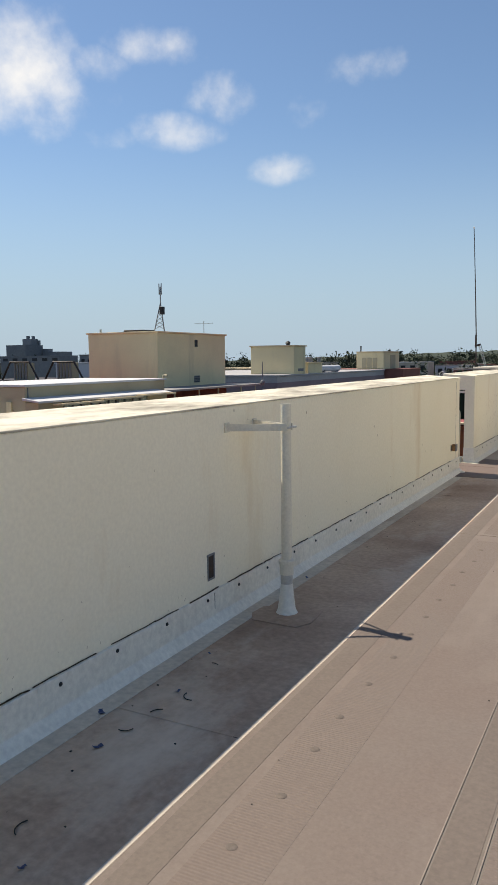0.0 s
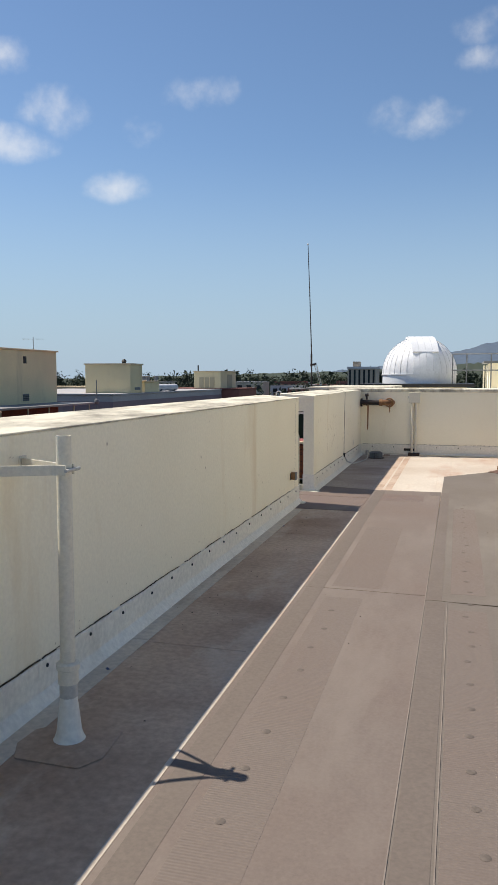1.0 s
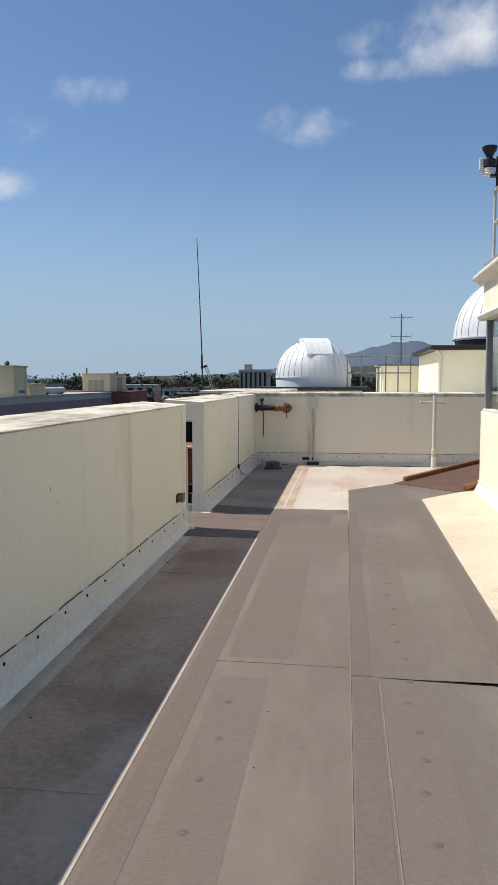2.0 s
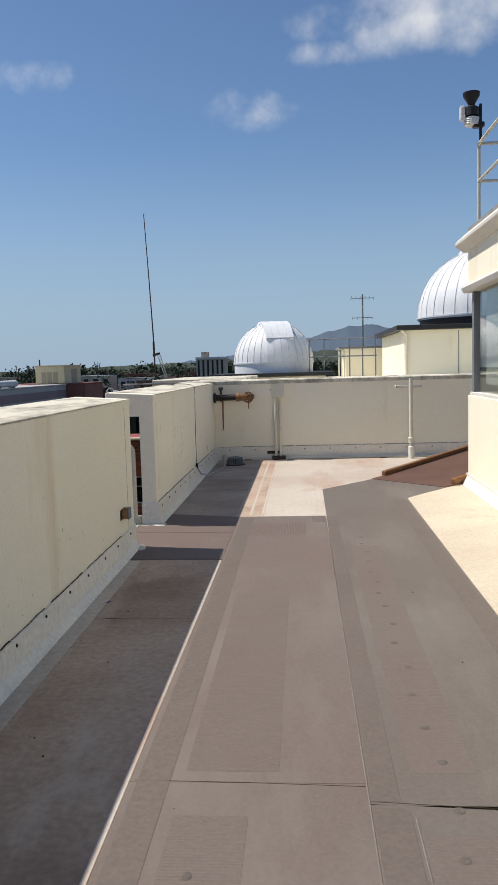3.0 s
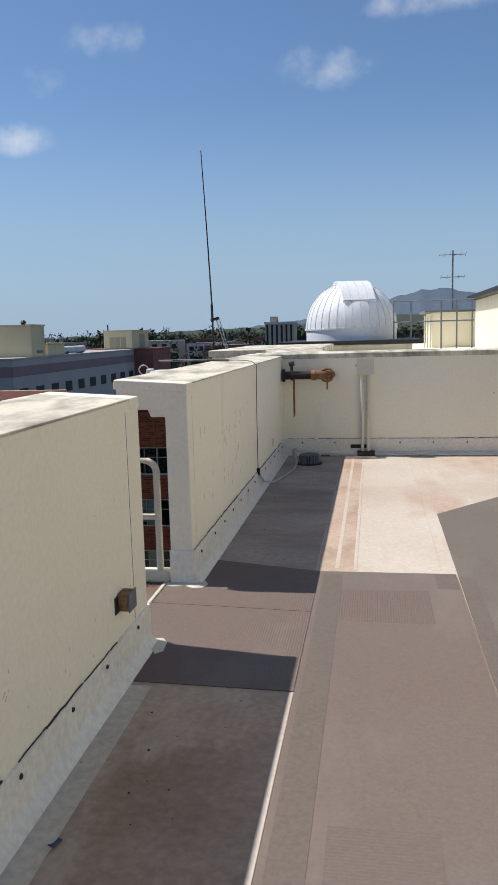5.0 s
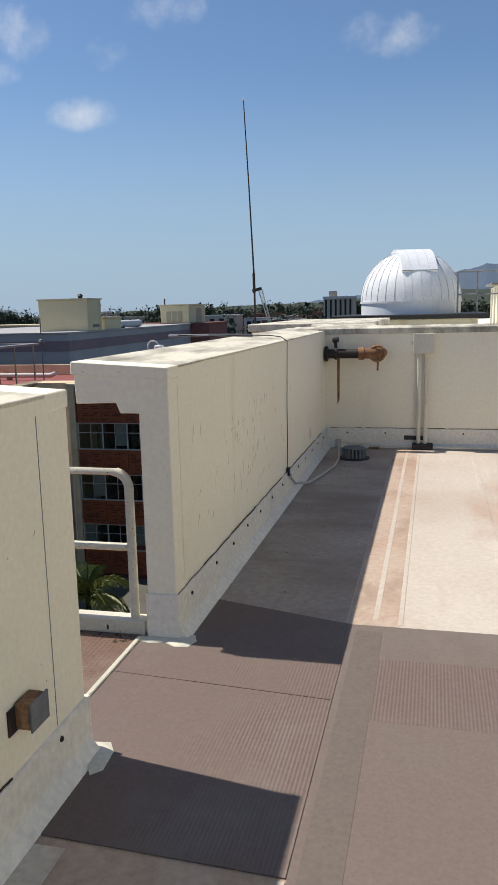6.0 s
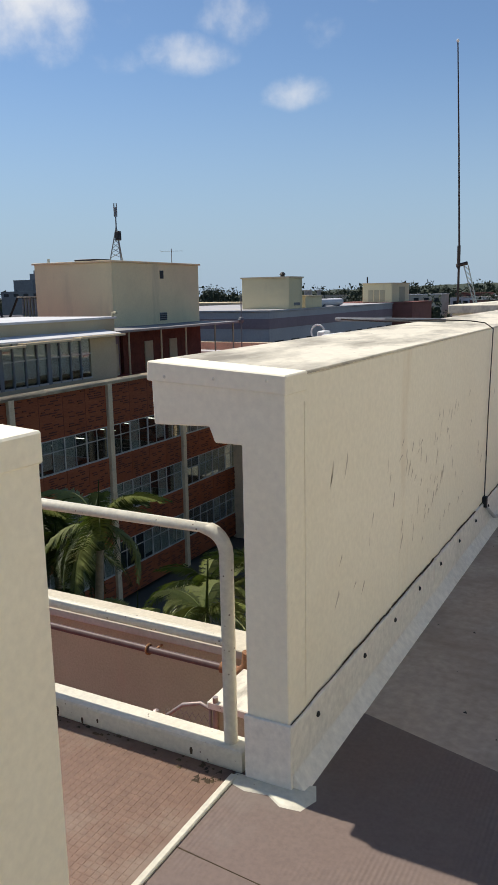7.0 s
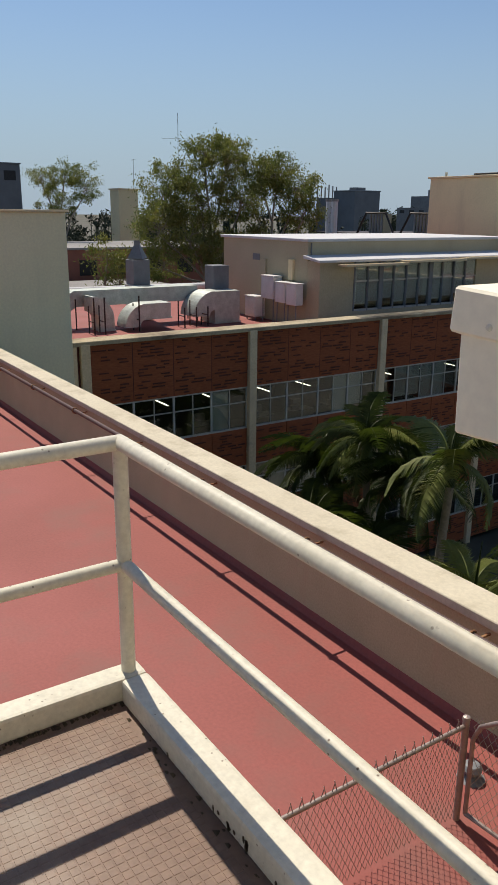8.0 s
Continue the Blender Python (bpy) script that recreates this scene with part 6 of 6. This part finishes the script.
def gum_tree(x, y, base, fork, lobes, seed, clumps, label):
    """Eucalyptus: forking pale limbs that end in hanging clumps of narrow leaves; a lobe is (dx, dy, z, radius, height)."""
    r = random.Random(seed)
    rs = np.random.RandomState(seed)
    t = thing("eucalyptus_tree", label, "tree", "eucalyptus trees", at=(x, y, base))
    wood = Shape()
    top = Vector((r.uniform(-0.4, 0.4), r.uniform(-0.4, 0.4), fork - base))
    wood.tube([(0, 0, 0), top * 0.35 + Vector((0.3, 0.2, 0)), top * 0.7 + Vector((-0.2, 0.15, 0)), top], 0.38, 8, 0.24)
    v, f = [], []
    for dx, dy, z, rad, high in lobes:
        c = Vector((dx, dy, z - base))
        mid = top.lerp(c, 0.5) + Vector((r.uniform(-0.6, 0.6), r.uniform(-0.6, 0.6), -0.6))
        foot = c - Vector((0, 0, high * 0.5))
        wood.tube([top, mid, foot, c], 0.13, 6, 0.05)
        for _ in range(int(clumps * rad * high * 1.05)):
            q = Vector((r.gauss(0, 1), r.gauss(0, 1), r.gauss(0, 1))).normalized() * r.uniform(0.3, 1.0) ** 0.5
            e = c + Vector((q.x * rad * 1.15, q.y * rad * 1.15, q.z * high * 1.15))
            wood.tube([foot.lerp(c, r.random()), foot.lerp(e, 0.6) + Vector((r.uniform(-0.3, 0.3), r.uniform(-0.3, 0.3), 0)), e], 0.028, 4, 0.01)
            k = r.randint(90, 170)
            size = r.uniform(0.45, 0.95)
            p = rs.normal(0, 0.5, (k, 3)) * np.array([size, size, size * 0.75]) + np.array(e)
            p[:, 2] -= rs.uniform(0, 0.5, k) * size
            d = rs.normal(0, 0.7, (k, 3)) + np.array([0, 0, -0.8])
            d /= np.linalg.norm(d, axis=1)[:, None]
            w = np.cross(d, rs.normal(0, 1, (k, 3)))
            w /= np.linalg.norm(w, axis=1)[:, None]
            L, W = rs.uniform(0.18, 0.34, (k, 1)), rs.uniform(0.03, 0.055, (k, 1))
            n = len(v)
            v += np.stack([p, p + d * L * 0.5 + w * W, p + d * L, p + d * L * 0.5 - w * W], 1).reshape(-1, 3).tolist()
            f += [(n + 4 * i, n + 4 * i + 1, n + 4 * i + 2, n + 4 * i + 3) for i in range(k)]
    part("trunk", wood, BARK, t, "pale forking trunk and limbs", smooth=True)
    me = bpy.data.meshes.new("crown")
    me.from_pydata(v, [], f)
    me.materials.append(LEAF)
    part("crown", me, None, t, "loose olive-green hanging leaves")
    return t


gum_tree(-60.2, 46.4, GROUND, -4.5, [(-2.6, -2.4, 3.6, 2.3, 1.9), (-1.6, 0.4, 6.4, 1.9, 1.5), (-0.6, 2.0, 5.9, 2.3, 1.7), (-0.6, -0.4, 2.6, 2.6, 2.0),
                                   (-1.2, -4.0, 0.4, 2.1, 1.9), (0.2, -2.0, -0.4, 2.3, 1.8), (1.0, 2.4, 2.4, 1.7, 1.2), (0.8, 1.2, -1.6, 2.2, 1.6), (-2.0, -3.4, -2.6, 1.6, 1.3)],
         3, 9, "large airy eucalyptus with pale limbs behind the roofs")
gum_tree(-59.4, 52.0, GROUND, -2.5, [(-2.0, 0.2, 5.0, 1.9, 1.4), (-1.2, 1.6, 5.0, 2.0, 1.6), (-0.2, 3.0, 3.6, 2.0, 1.7), (-1.2, -1.2, 3.0, 1.3, 1.2), (1.0, 3.0, 1.6, 1.7, 1.3)],
         5, 9, "eucalyptus crown open below, beside the larger tree")
gum_tree(-59.0, 50.0, GROUND, -3.5, [(0, 0, -0.4, 2.2, 0.9), (0.6, 1.6, -0.8, 1.8, 0.8)], 14, 10, "low bushy eucalyptus joining its neighbours")
gum_tree(-92.0, 45.5, GROUND, -2.0, [(-2.6, -1.6, 5.4, 2.0, 1.5), (-1.4, 0.8, 5.8, 1.7, 1.3), (0.2, 2.8, 4.6, 1.7, 2.1), (-0.6, -0.6, 2.6, 2.0, 1.3)],
         9, 6, "thin straggling eucalyptus with gaps in its crown")
gum_tree(-58.8, 36.3, GROUND, -5.0, [(0, 0, -1.6, 1.2, 1.3), (0.5, 0.8, -3.6, 1.1, 1.4)], 12, 9, "young eucalyptus between the low roofs")


# ---- other campus buildings ----
def block(name, label, x0, y0, x1, y1, z1, mat, trim=None, category="building", group="campus buildings", rows=0, cols=0, z0=GROUND, face="y", wtop=None):
    t = thing(name, label, category, group)
    part("body", Shape().box(x0, y0, z0, x1, y1, z1), mat, t, bevel=0.05)
    part("roof_edge", Shape().box(x0 - 0.15, y0 - 0.15, z1, x1 + 0.15, y1 + 0.15, z1 + 0.2), trim or TRIM, t)
    for i in range(rows):
        for j in range(cols):
            z = (wtop if wtop is not None else z1) - 1.0 - i * 3.2
            if face == "y":
                u = x0 + (x1 - x0) * (j + 0.3) / cols
                part("window", Shape().box(u, y0 - 0.04, z - 1.5, u + (x1 - x0) / cols * 0.5, y0 + 0.01, z), BLACK, t)
            else:
                u = y0 + (y1 - y0) * (j + 0.3) / cols
                part("window", Shape().box(x1 - 0.01, u, z - 1.5, x1 + 0.04, u + (y1 - y0) / cols * 0.5, z), BLACK, t)
    return t


# lilac building with mauve band and its plant houses
lil = block("lilac_building", "grey-lilac concrete building with a mauve band and square windows", -80, 101, -47, 152.5, -0.85, LILAC, LILAC, rows=1, cols=10, face="x", wtop=-3.7)
part("band", Shape().box(-80.05, 100.95, -3.1, -46.95, 152.45, -1.75), MAUVE, lil, "mauve band")
block("brick_block", "dark red brick block at the end of the lilac building", -60, 152.7, -43.2, 166, -0.75, FARBRICK, FARBRICK)
pl = block("plant_house", "cream plant house on the lilac building's roof", -54.3, 107, -46.95, 111.4, 3.55, YELLOW, TRIM, "roof house", "plant houses", z0=-0.65)
part("louvre", Shape().box(-46.96, 108.5, -0.2, -46.9, 110.5, 0.2), GREYMETAL, pl)
part("vent_cap", Shape().lathe((-48.5, 108.2, 3.75), [(0.3, 0), (0.3, 0.25), (0.45, 0.3), (0.2, 0.6), (0.001, 0.65)], 10), BLACK, pl)
block("plant_house", "low cream plant house beside the taller one", -52, 113, -47.2, 119, 0.95, YELLOW, TRIM, "roof house", "plant houses", z0=-0.65)
p3 = block("plant_house", "cream plant house with tall louvre panels", -53.1, 152.9, -47.3, 164, 2.85, YELLOW, TRIM, "roof house", "plant houses", z0=-0.55)
for k in range(3):
    part("louvre", Shape().box(-51.9 + k * 1.15, 152.83, -0.4, -50.95 + k * 1.15, 152.91, 1.7), GREYTAN, p3)
part("door", Shape().box(-47.31, 157.5, -0.5, -47.24, 161.0, 2.3), GREYTAN, p3)
part("stub", Shape().tube([(-52.4, 153.6, 3.0), (-52.4, 153.6, 4.2)], 0.15, 6), BLACK, p3)
tank = thing("roof_tank", "long white cylindrical tank lying on the roof", "tank")
part("shell", Shape().tube([(-48.2, 119.8, 0.0), (-48.0, 128.5, 0.0)], 0.55, 14), ROOFWHITE, tank, smooth=True)
for y in (121, 127):
    part("saddle", Shape().box(-48.7, y, -0.65, -47.6, y + 0.4, -0.2), GREYMETAL, tank)
for x, y in ((-50.5, 122), (-49.6, 123.5), (-52, 124)):
    t = thing("roof_stack", "grey roof exhaust stack", "stack", "roof stacks")
    part("pipe", Shape().tube([(x, y, -0.65), (x, y, 1.9)], 0.35, 8), GREYMETAL, t)
    part("rim", Shape().tube([(x, y, 1.7), (x, y, 1.95)], 0.42, 8), ROOFGREY, t)
block("long_low_building", "pale long low building behind the plant house", -95, 150, -61, 160, -0.4, FARWALL, TRIM)
block("brown_hall", "brown hall with light canopy roof among the trees", -92, 36, -76, 58, -2.2, FARBRICK, ROOFGREY, rows=1, cols=6, face="x")
block("low_grey_roofs", "low grey flat-roofed wing behind the ducts", -74, 23, -59, 46, -5.2, FARWALL, ROOFGREY, rows=1, cols=9, face="x")
block("cream_tower", "cream stucco stair tower beyond the trees", -110, 59.3, -107, 62.3, 4.4, YELLOW, TRIM)
yagi(-81.4, 55.0, -2.0, 11.8, [(9.2, 1.8, 3)], "tall television antenna on a far hall roof", 0.75)
yagi(-107.6, 62.0, 4.6, 8.6, [(8.5, 0.6, 3)], "slender aerial on the far stair tower")
block("grey_wing", "grey concrete wing beyond the adjoining block", -110, 20, -90, 42, 0.6, FARGREY, FARBRICK, rows=1, cols=7, face="x")
block("glass_tower", "blue-grey tower at the edge of the campus", -150, 42, -132, 53.5, 8.6, FARGREY, FARGREY, rows=1, cols=3, face="x")
bl = block("power_plant", "dark blue-grey plant building with slim exhaust stacks", -156, 139, -148, 147, 6.7, FARGREY, FARGREY)
part("plant_room", Shape().box(-160, 137, GROUND, -156, 143, 5.2).box(-152.5, 141, 6.9, -150, 144, 7.6), FARGREY, bl)
for k in range(6):
    part("stack", Shape().tube([(-160.5 + k * 0.72, 137.5 + k * 0.62, GROUND), (-160.5 + k * 0.72, 137.5 + k * 0.62, 8.3 - 0.25 * (k % 3))], 0.17, 8), ROOFGREY, bl)
castle = block("hall_tower", "hazy slate hall with a stepped tower on the skyline", -632, 641, -604, 669, 20.0, FARGREY, FARGREY)
part("tower", Shape().box(-619, 653, 20.0, -607, 665, 27.0).box(-616, 656, 27.0, -613.5, 659, 30.5).box(-612, 660, 27.0, -609.5, 663, 30.5).box(-606.5, 664, 20.0, -604.5, 666, 25.5), FARGREY, castle)
part("wing", Shape().box(-603, 667, GROUND, -580, 690, 12.8).box(-604, 668, GROUND, -596, 676, 16.0), FARGREY, castle)
for k, (x, y, w, z) in enumerate(((-140, 170, 9, 3.3), (-130, 174, 5, 3.9), (-122, 176, 6, 3.1))):
    block("far_block", "blue-grey block on the skyline", x, y, x + w, y + 12, z, FARGREY, FARGREY, rows=1, cols=4)
for k, (x, y, w, z) in enumerate(((-300, 300, 40, 4.5), (-245, 312, 45, 4.0))):
    block("far_block", "hazy slate building on the skyline", x, y, x + w, y + 14, z, FARGREY, FARGREY, rows=1, cols=6)
# timbered roof frames behind the low roof house
for k, x in enumerate((-74, -66.5)):
    t = thing("roof_truss", "dark steel frame over pipe bundles on a far roof", "frame", "roof frames")
    part("frame", Shape().tube([(x - 3.4, 78, -0.9), (x - 1.8, 78, 1.6), (x + 1.6, 78, 1.6), (x + 3.2, 78, -0.9)], 0.14, 5), BLACKIRON, t)
    part("pipe_bundle", Shape().box(x - 1.2, 78.2, -1.0, x + 1.1, 79.5, 1.5), GREYTAN, t)
    for j in range(5):
        part("pipe", Shape().tube([(x - 1.1 + j * 0.5, 78.1, -1), (x - 1.1 + j * 0.5, 78.1, 1.55)], 0.14, 6), ROOFGREY, t)
block("far_roof", "dull brown flat roof with pipe frames", -84, 77, -59, 92, -1.0, GREYTAN, BLACKIRON)
block("white_wing", "white low wing behind the roof frames", -82, 94, -64, 100, 1.3, ROOFWHITE, ROOFWHITE)
for x in (-69.0, -68.0):
    t = thing("exhaust_column", "pale exhaust column behind the roof house", "stack", "exhaust columns")
    part("column", Shape().tube([(x, 66.5, GROUND), (x, 66.5, 2.8)], 0.32, 8), ROOFWHITE, t)
    part("cap", Shape().tube([(x, 66.5, 2.7), (x, 66.5, 2.95)], 0.38, 8), ROOFGREY, t)

# striped tower and the town towards the hills
hotel = thing("striped_tower", "pale tower block with dark vertical window bays", "building", "campus buildings")
hx, hy = -31.8, 265.0
part("body", Shape().box(hx - 4.9, hy, GROUND, hx + 4.9, hy + 10, 5.0), FARWALL, hotel)
part("roof_box", Shape().box(hx - 3.4, hy + 2, 5.0, hx - 1.2, hy + 7, 7.2), FARWALL, hotel)
part("roof_edge", Shape().box(hx - 5.1, hy - 0.4, 4.7, hx + 5.1, hy + 10.4, 5.4), ROOFWHITE, hotel)
for k in range(6):
    part("window_bay", Shape().box(hx - 4.4 + k * 1.6, hy - 0.1, GROUND, hx - 3.75 + k * 1.6, hy, 4.4), BLACK, hotel)
rng = random.Random(23)
for k in range(64):
    a = radians(rng.choice((rng.uniform(-31, -8), rng.uniform(-18, -8), rng.uniform(-13, 3))))
    d = rng.uniform(230, 620)
    w = rng.uniform(6, 15)
    x, y = d * math.sin(a), d * math.cos(a)
    top = 1.5 - d * rng.uniform(0.004, 0.02)
    if -48 < x < -18 and d < 300:
        continue
    mat, label = rng.choice(((FARWALL, "small cream town building among trees"), (FARBRICK, "small red brick town building among trees"), (ROOFWHITE, "small white town building among trees")))
    block("town_building", label, x, y, x + w, y + 10, top, mat, rng.choice((ROOFWHITE, FARBRICK, ROOFGREY)), group="town buildings", rows=1, cols=4)


def wood(name, label, a0, a1, d0, d1, count, h0, h1, seed, mat=FARTREE):
    """Far woods: uneven clumps of leaf cards, standing in the ground."""
    r = np.random.RandomState(seed)
    v, f = [], []
    for _ in range(count):
        a, d = math.radians(r.uniform(a0, a1)), r.uniform(d0, d1)
        cx, cy = d * math.sin(a), d * math.cos(a)
        top = h0 + (h1 - h0) * r.rand() ** 1.6
        wdt = r.uniform(2.5, 6) * d / 400
        k = 90
        q = r.normal(0, 1, (k, 3))
        q /= np.linalg.norm(q, axis=1)[:, None]
        q *= r.uniform(0.3, 1.0, (k, 1)) * np.array([wdt, wdt, wdt * r.uniform(0.7, 1.5)])
        c = np.array([cx, cy, top - wdt])
        for p in q:
            s = wdt * r.uniform(0.12, 0.27)
            m = r.normal(0, 1, (3, 3)) * s * 0.7
            n = len(v)
            v += (c + p + m).tolist()
            f.append((n, n + 1, n + 2))
        n = len(v)
        v += [[cx - 0.3, cy, GROUND], [cx + 0.3, cy, GROUND], [cx + 0.2, cy, top - wdt], [cx - 0.2, cy, top - wdt]]
        f.append((n, n + 1, n + 2, n + 3))
        if wdt > 2:
            z, s = GROUND, wdt * 0.75
            n = len(v)
            v += [[cx - s, cy, z], [cx + s, cy, z], [cx + s * 0.8, cy, top - wdt * 1.1], [cx - s * 0.8, cy, top - wdt * 1.1]]
            f.append((n, n + 1, n + 2, n + 3))
    me = bpy.data.meshes.new(name)
    me.from_pydata(v, [], f)
    me.materials.append(mat)
    return tagged(new(name, me), label, "trees", kind="stuff")


wood("far_woods", "dark belt of far trees on the skyline", -50, 14, 420, 800, 900, -4, 7, 1)
wood("town_trees", "dark trees between the town buildings", -34, 6, 200, 420, 420, -7, 1.6, 2)
wood("campus_trees", "dark trees beyond the campus roofs", -80, -45, 120, 260, 300, -6, 3.0, 3)


def hills(name, label, dist, ridge, mat, seed):
    s = Shape()
    n = 220
    a0, a1 = ridge[0][0], ridge[-1][0]
    front, top, back = [], [], []
    for i in range(n + 1):
        a = a0 + (a1 - a0) * i / n
        e = float(np.interp(a, [p[0] for p in ridge], [p[1] for p in ridge]))
        e += 0.16 * noise.noise((a * 0.9, seed, 0)) + 0.07 * noise.noise((a * 3.3, seed, 4)) + 0.025 * noise.noise((a * 11, seed, 9))
        rd = radians(a)
        z = 1.5 + dist * math.tan(radians(max(e, -0.3)))
        for lst, d, zz in ((front, dist * 0.7, GROUND), (top, dist, z), (back, dist * 1.3, GROUND)):
            lst.append((d * math.sin(rd), d * math.cos(rd), zz))
    m = n + 1
    v = front + top + back
    f = [(i, i + 1, m + i + 1, m + i) for i in range(n)] + [(m + i, m + i + 1, 2 * m + i + 1, 2 * m + i) for i in range(n)]
    ob_ = new(name, s.add(v, f).mesh(name, mat, smooth=True))
    return tagged(ob_, label, "hills", kind="structure")


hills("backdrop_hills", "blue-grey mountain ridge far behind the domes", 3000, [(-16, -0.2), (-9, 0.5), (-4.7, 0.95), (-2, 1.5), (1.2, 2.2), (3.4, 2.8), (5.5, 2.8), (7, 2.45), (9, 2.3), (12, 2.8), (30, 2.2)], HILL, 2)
hills("backdrop_foothills", "dark wooded foothills below the ridge", 1500, [(-30, -0.1), (-18, 0.25), (-9, 0.45), (-3, 0.8), (2, 1.1), (8, 1.0), (30, 0.8)], FARTREE, 7)

# ---- litter and wear on the terrace ----
rng = random.Random(31)
for k, (x, y) in enumerate(((-2.04, 4.10), (-1.94, 3.61), (-2.137, 3.262), (-1.95, 3.0), (-1.68, 2.27), (-2.13, 5.7), (-2.1, 9.9))):
    t = thing("paint_flake", "curled dark blue paint flake on the gutter", "paint flake", "paint flakes")
    w = rng.uniform(0.012, 0.026)
    n = 6
    v = []
    for i in range(n + 1):
        for j in (0, 1):
            v.append((w * (i / n - 0.5) * 2, (j - 0.5) * w * rng.uniform(0.6, 1.3), 0.004 + 0.012 * abs(i / n - 0.5)))
    f = [(2 * i, 2 * i + 2, 2 * i + 3, 2 * i + 1) for i in range(n)]
    up = [(a, b, c + 0.0015) for a, b, c in v]
    m = len(v)
    f2 = [tuple(m + q for q in face[::-1]) for face in f]
    part("flake", Shape().add(v + up, f + f2), BLUESCRAP, t)
    t.location, t.rotation_euler = (x, y, 0), (0, 0, rng.uniform(0, 6))
for k, (x, y) in enumerate(((-1.88, 3.36), (-1.95, 3.2), (-1.80, 2.44), (-1.84, 3.6), (-1.95, 3.95))):
    t = thing("twig", "thin curled dark twig on the gutter", "twig", "twigs")
    r, a0 = rng.uniform(0.025, 0.06), rng.uniform(0, 360)
    part("stem", Shape().tube(arc((x, y, 0.006), r, a0, a0 + rng.uniform(50, 150), 8, "xy"), 0.0025, 5), GRIT, t)
crumbs = Shape()
for k in range(120):
    x = -2.2 + abs(rng.gauss(0, 0.32))
    y = rng.uniform(1.2, 17.6)
    if x > -1.5 or GAP0 - 0.6 < y < GAP1 + 0.4:
        continue
    s = rng.uniform(0.002, 0.008)
    z = 0.001 if y < 12.5 else 0.005
    crumbs.add([(x - s, y - s * 0.7, z), (x + s, y - s, z), (x + s * 0.4, y + s, z), (x, y, z + s * 0.7)], [(0, 1, 3), (1, 2, 3), (2, 0, 3), (0, 2, 1)])
for k in range(14):
    x, y, s = rng.uniform(-1.3, 0.4), rng.uniform(1.5, 12), rng.uniform(0.002, 0.006)
    crumbs.add([(x - s, y - s, 0.008), (x + s, y - s, 0.008), (x, y + s, 0.008), (x, y, 0.008 + s)], [(0, 1, 3), (1, 2, 3), (2, 0, 3), (0, 2, 1)])
tagged(new("grit", crumbs.mesh("grit", GRIT)), "dark grit and leaf crumbs on the roof", "grit", kind="stuff")
# chips and scratches in the stucco
chips = Shape()
for k in range(210):
    far = rng.random() < 0.45
    y = rng.choice((rng.gauss(14.1, 0.5), rng.gauss(14.1, 0.5), rng.uniform(GAP1 + 0.2, FARY - 0.3))) if far else rng.uniform(1.5, GAP0 - 0.1)
    z = rng.uniform(0.35, 1.0) if far else rng.choice((rng.uniform(0.23, 0.36), rng.uniform(0.23, 0.5), rng.uniform(0.3, 1.28)))
    h, w = (rng.uniform(0.015, 0.10), rng.uniform(0.002, 0.007)) if far else (rng.uniform(0.005, 0.022), rng.uniform(0.002, 0.006))
    lean = rng.uniform(0.0, 0.04) if far else rng.uniform(-0.012, 0.012)
    x = (W2X if far else WX) + 0.0012
    chips.add([(x, y - w, z), (x, y + w * 0.5, z + h * 0.1), (x, y + lean + w, z + h * 0.7), (x, y + lean, z + h)], [(0, 1, 2, 3)])
tagged(new("stucco_chips", chips.mesh("stucco_chips", material("chip_shadow", (0.52, 0.45, 0.34), 0.9, second=(0.68, 0.60, 0.46), scale=30, bump=0.0))), "small scratches and chips in the stucco", "chips", kind="stuff")
# thin cracks where the sheets meet
for pts in ([(-1.41, 7.63), (-1.0, 7.622), (-0.52, 7.6)], [(-0.51, 7.5), (0.0, 7.46), (0.44, 7.43)], [(-2.44, 12.16), (-2.0, 12.13), (-1.43, 12.085)], [(-2.175, 3.355), (-1.8, 3.345), (-1.448, 3.331)], [(-2.03, 9.577), (-1.75, 9.585), (-1.49, 9.59)]):
    structure("trim_joint", Shape().tube([(x, y, 0.006 if x > -1.42 or y > 11 else 0.001) for x, y in pts], 0.0016, 5), MOSS, "dark open joint between roofing sheets", "joint")
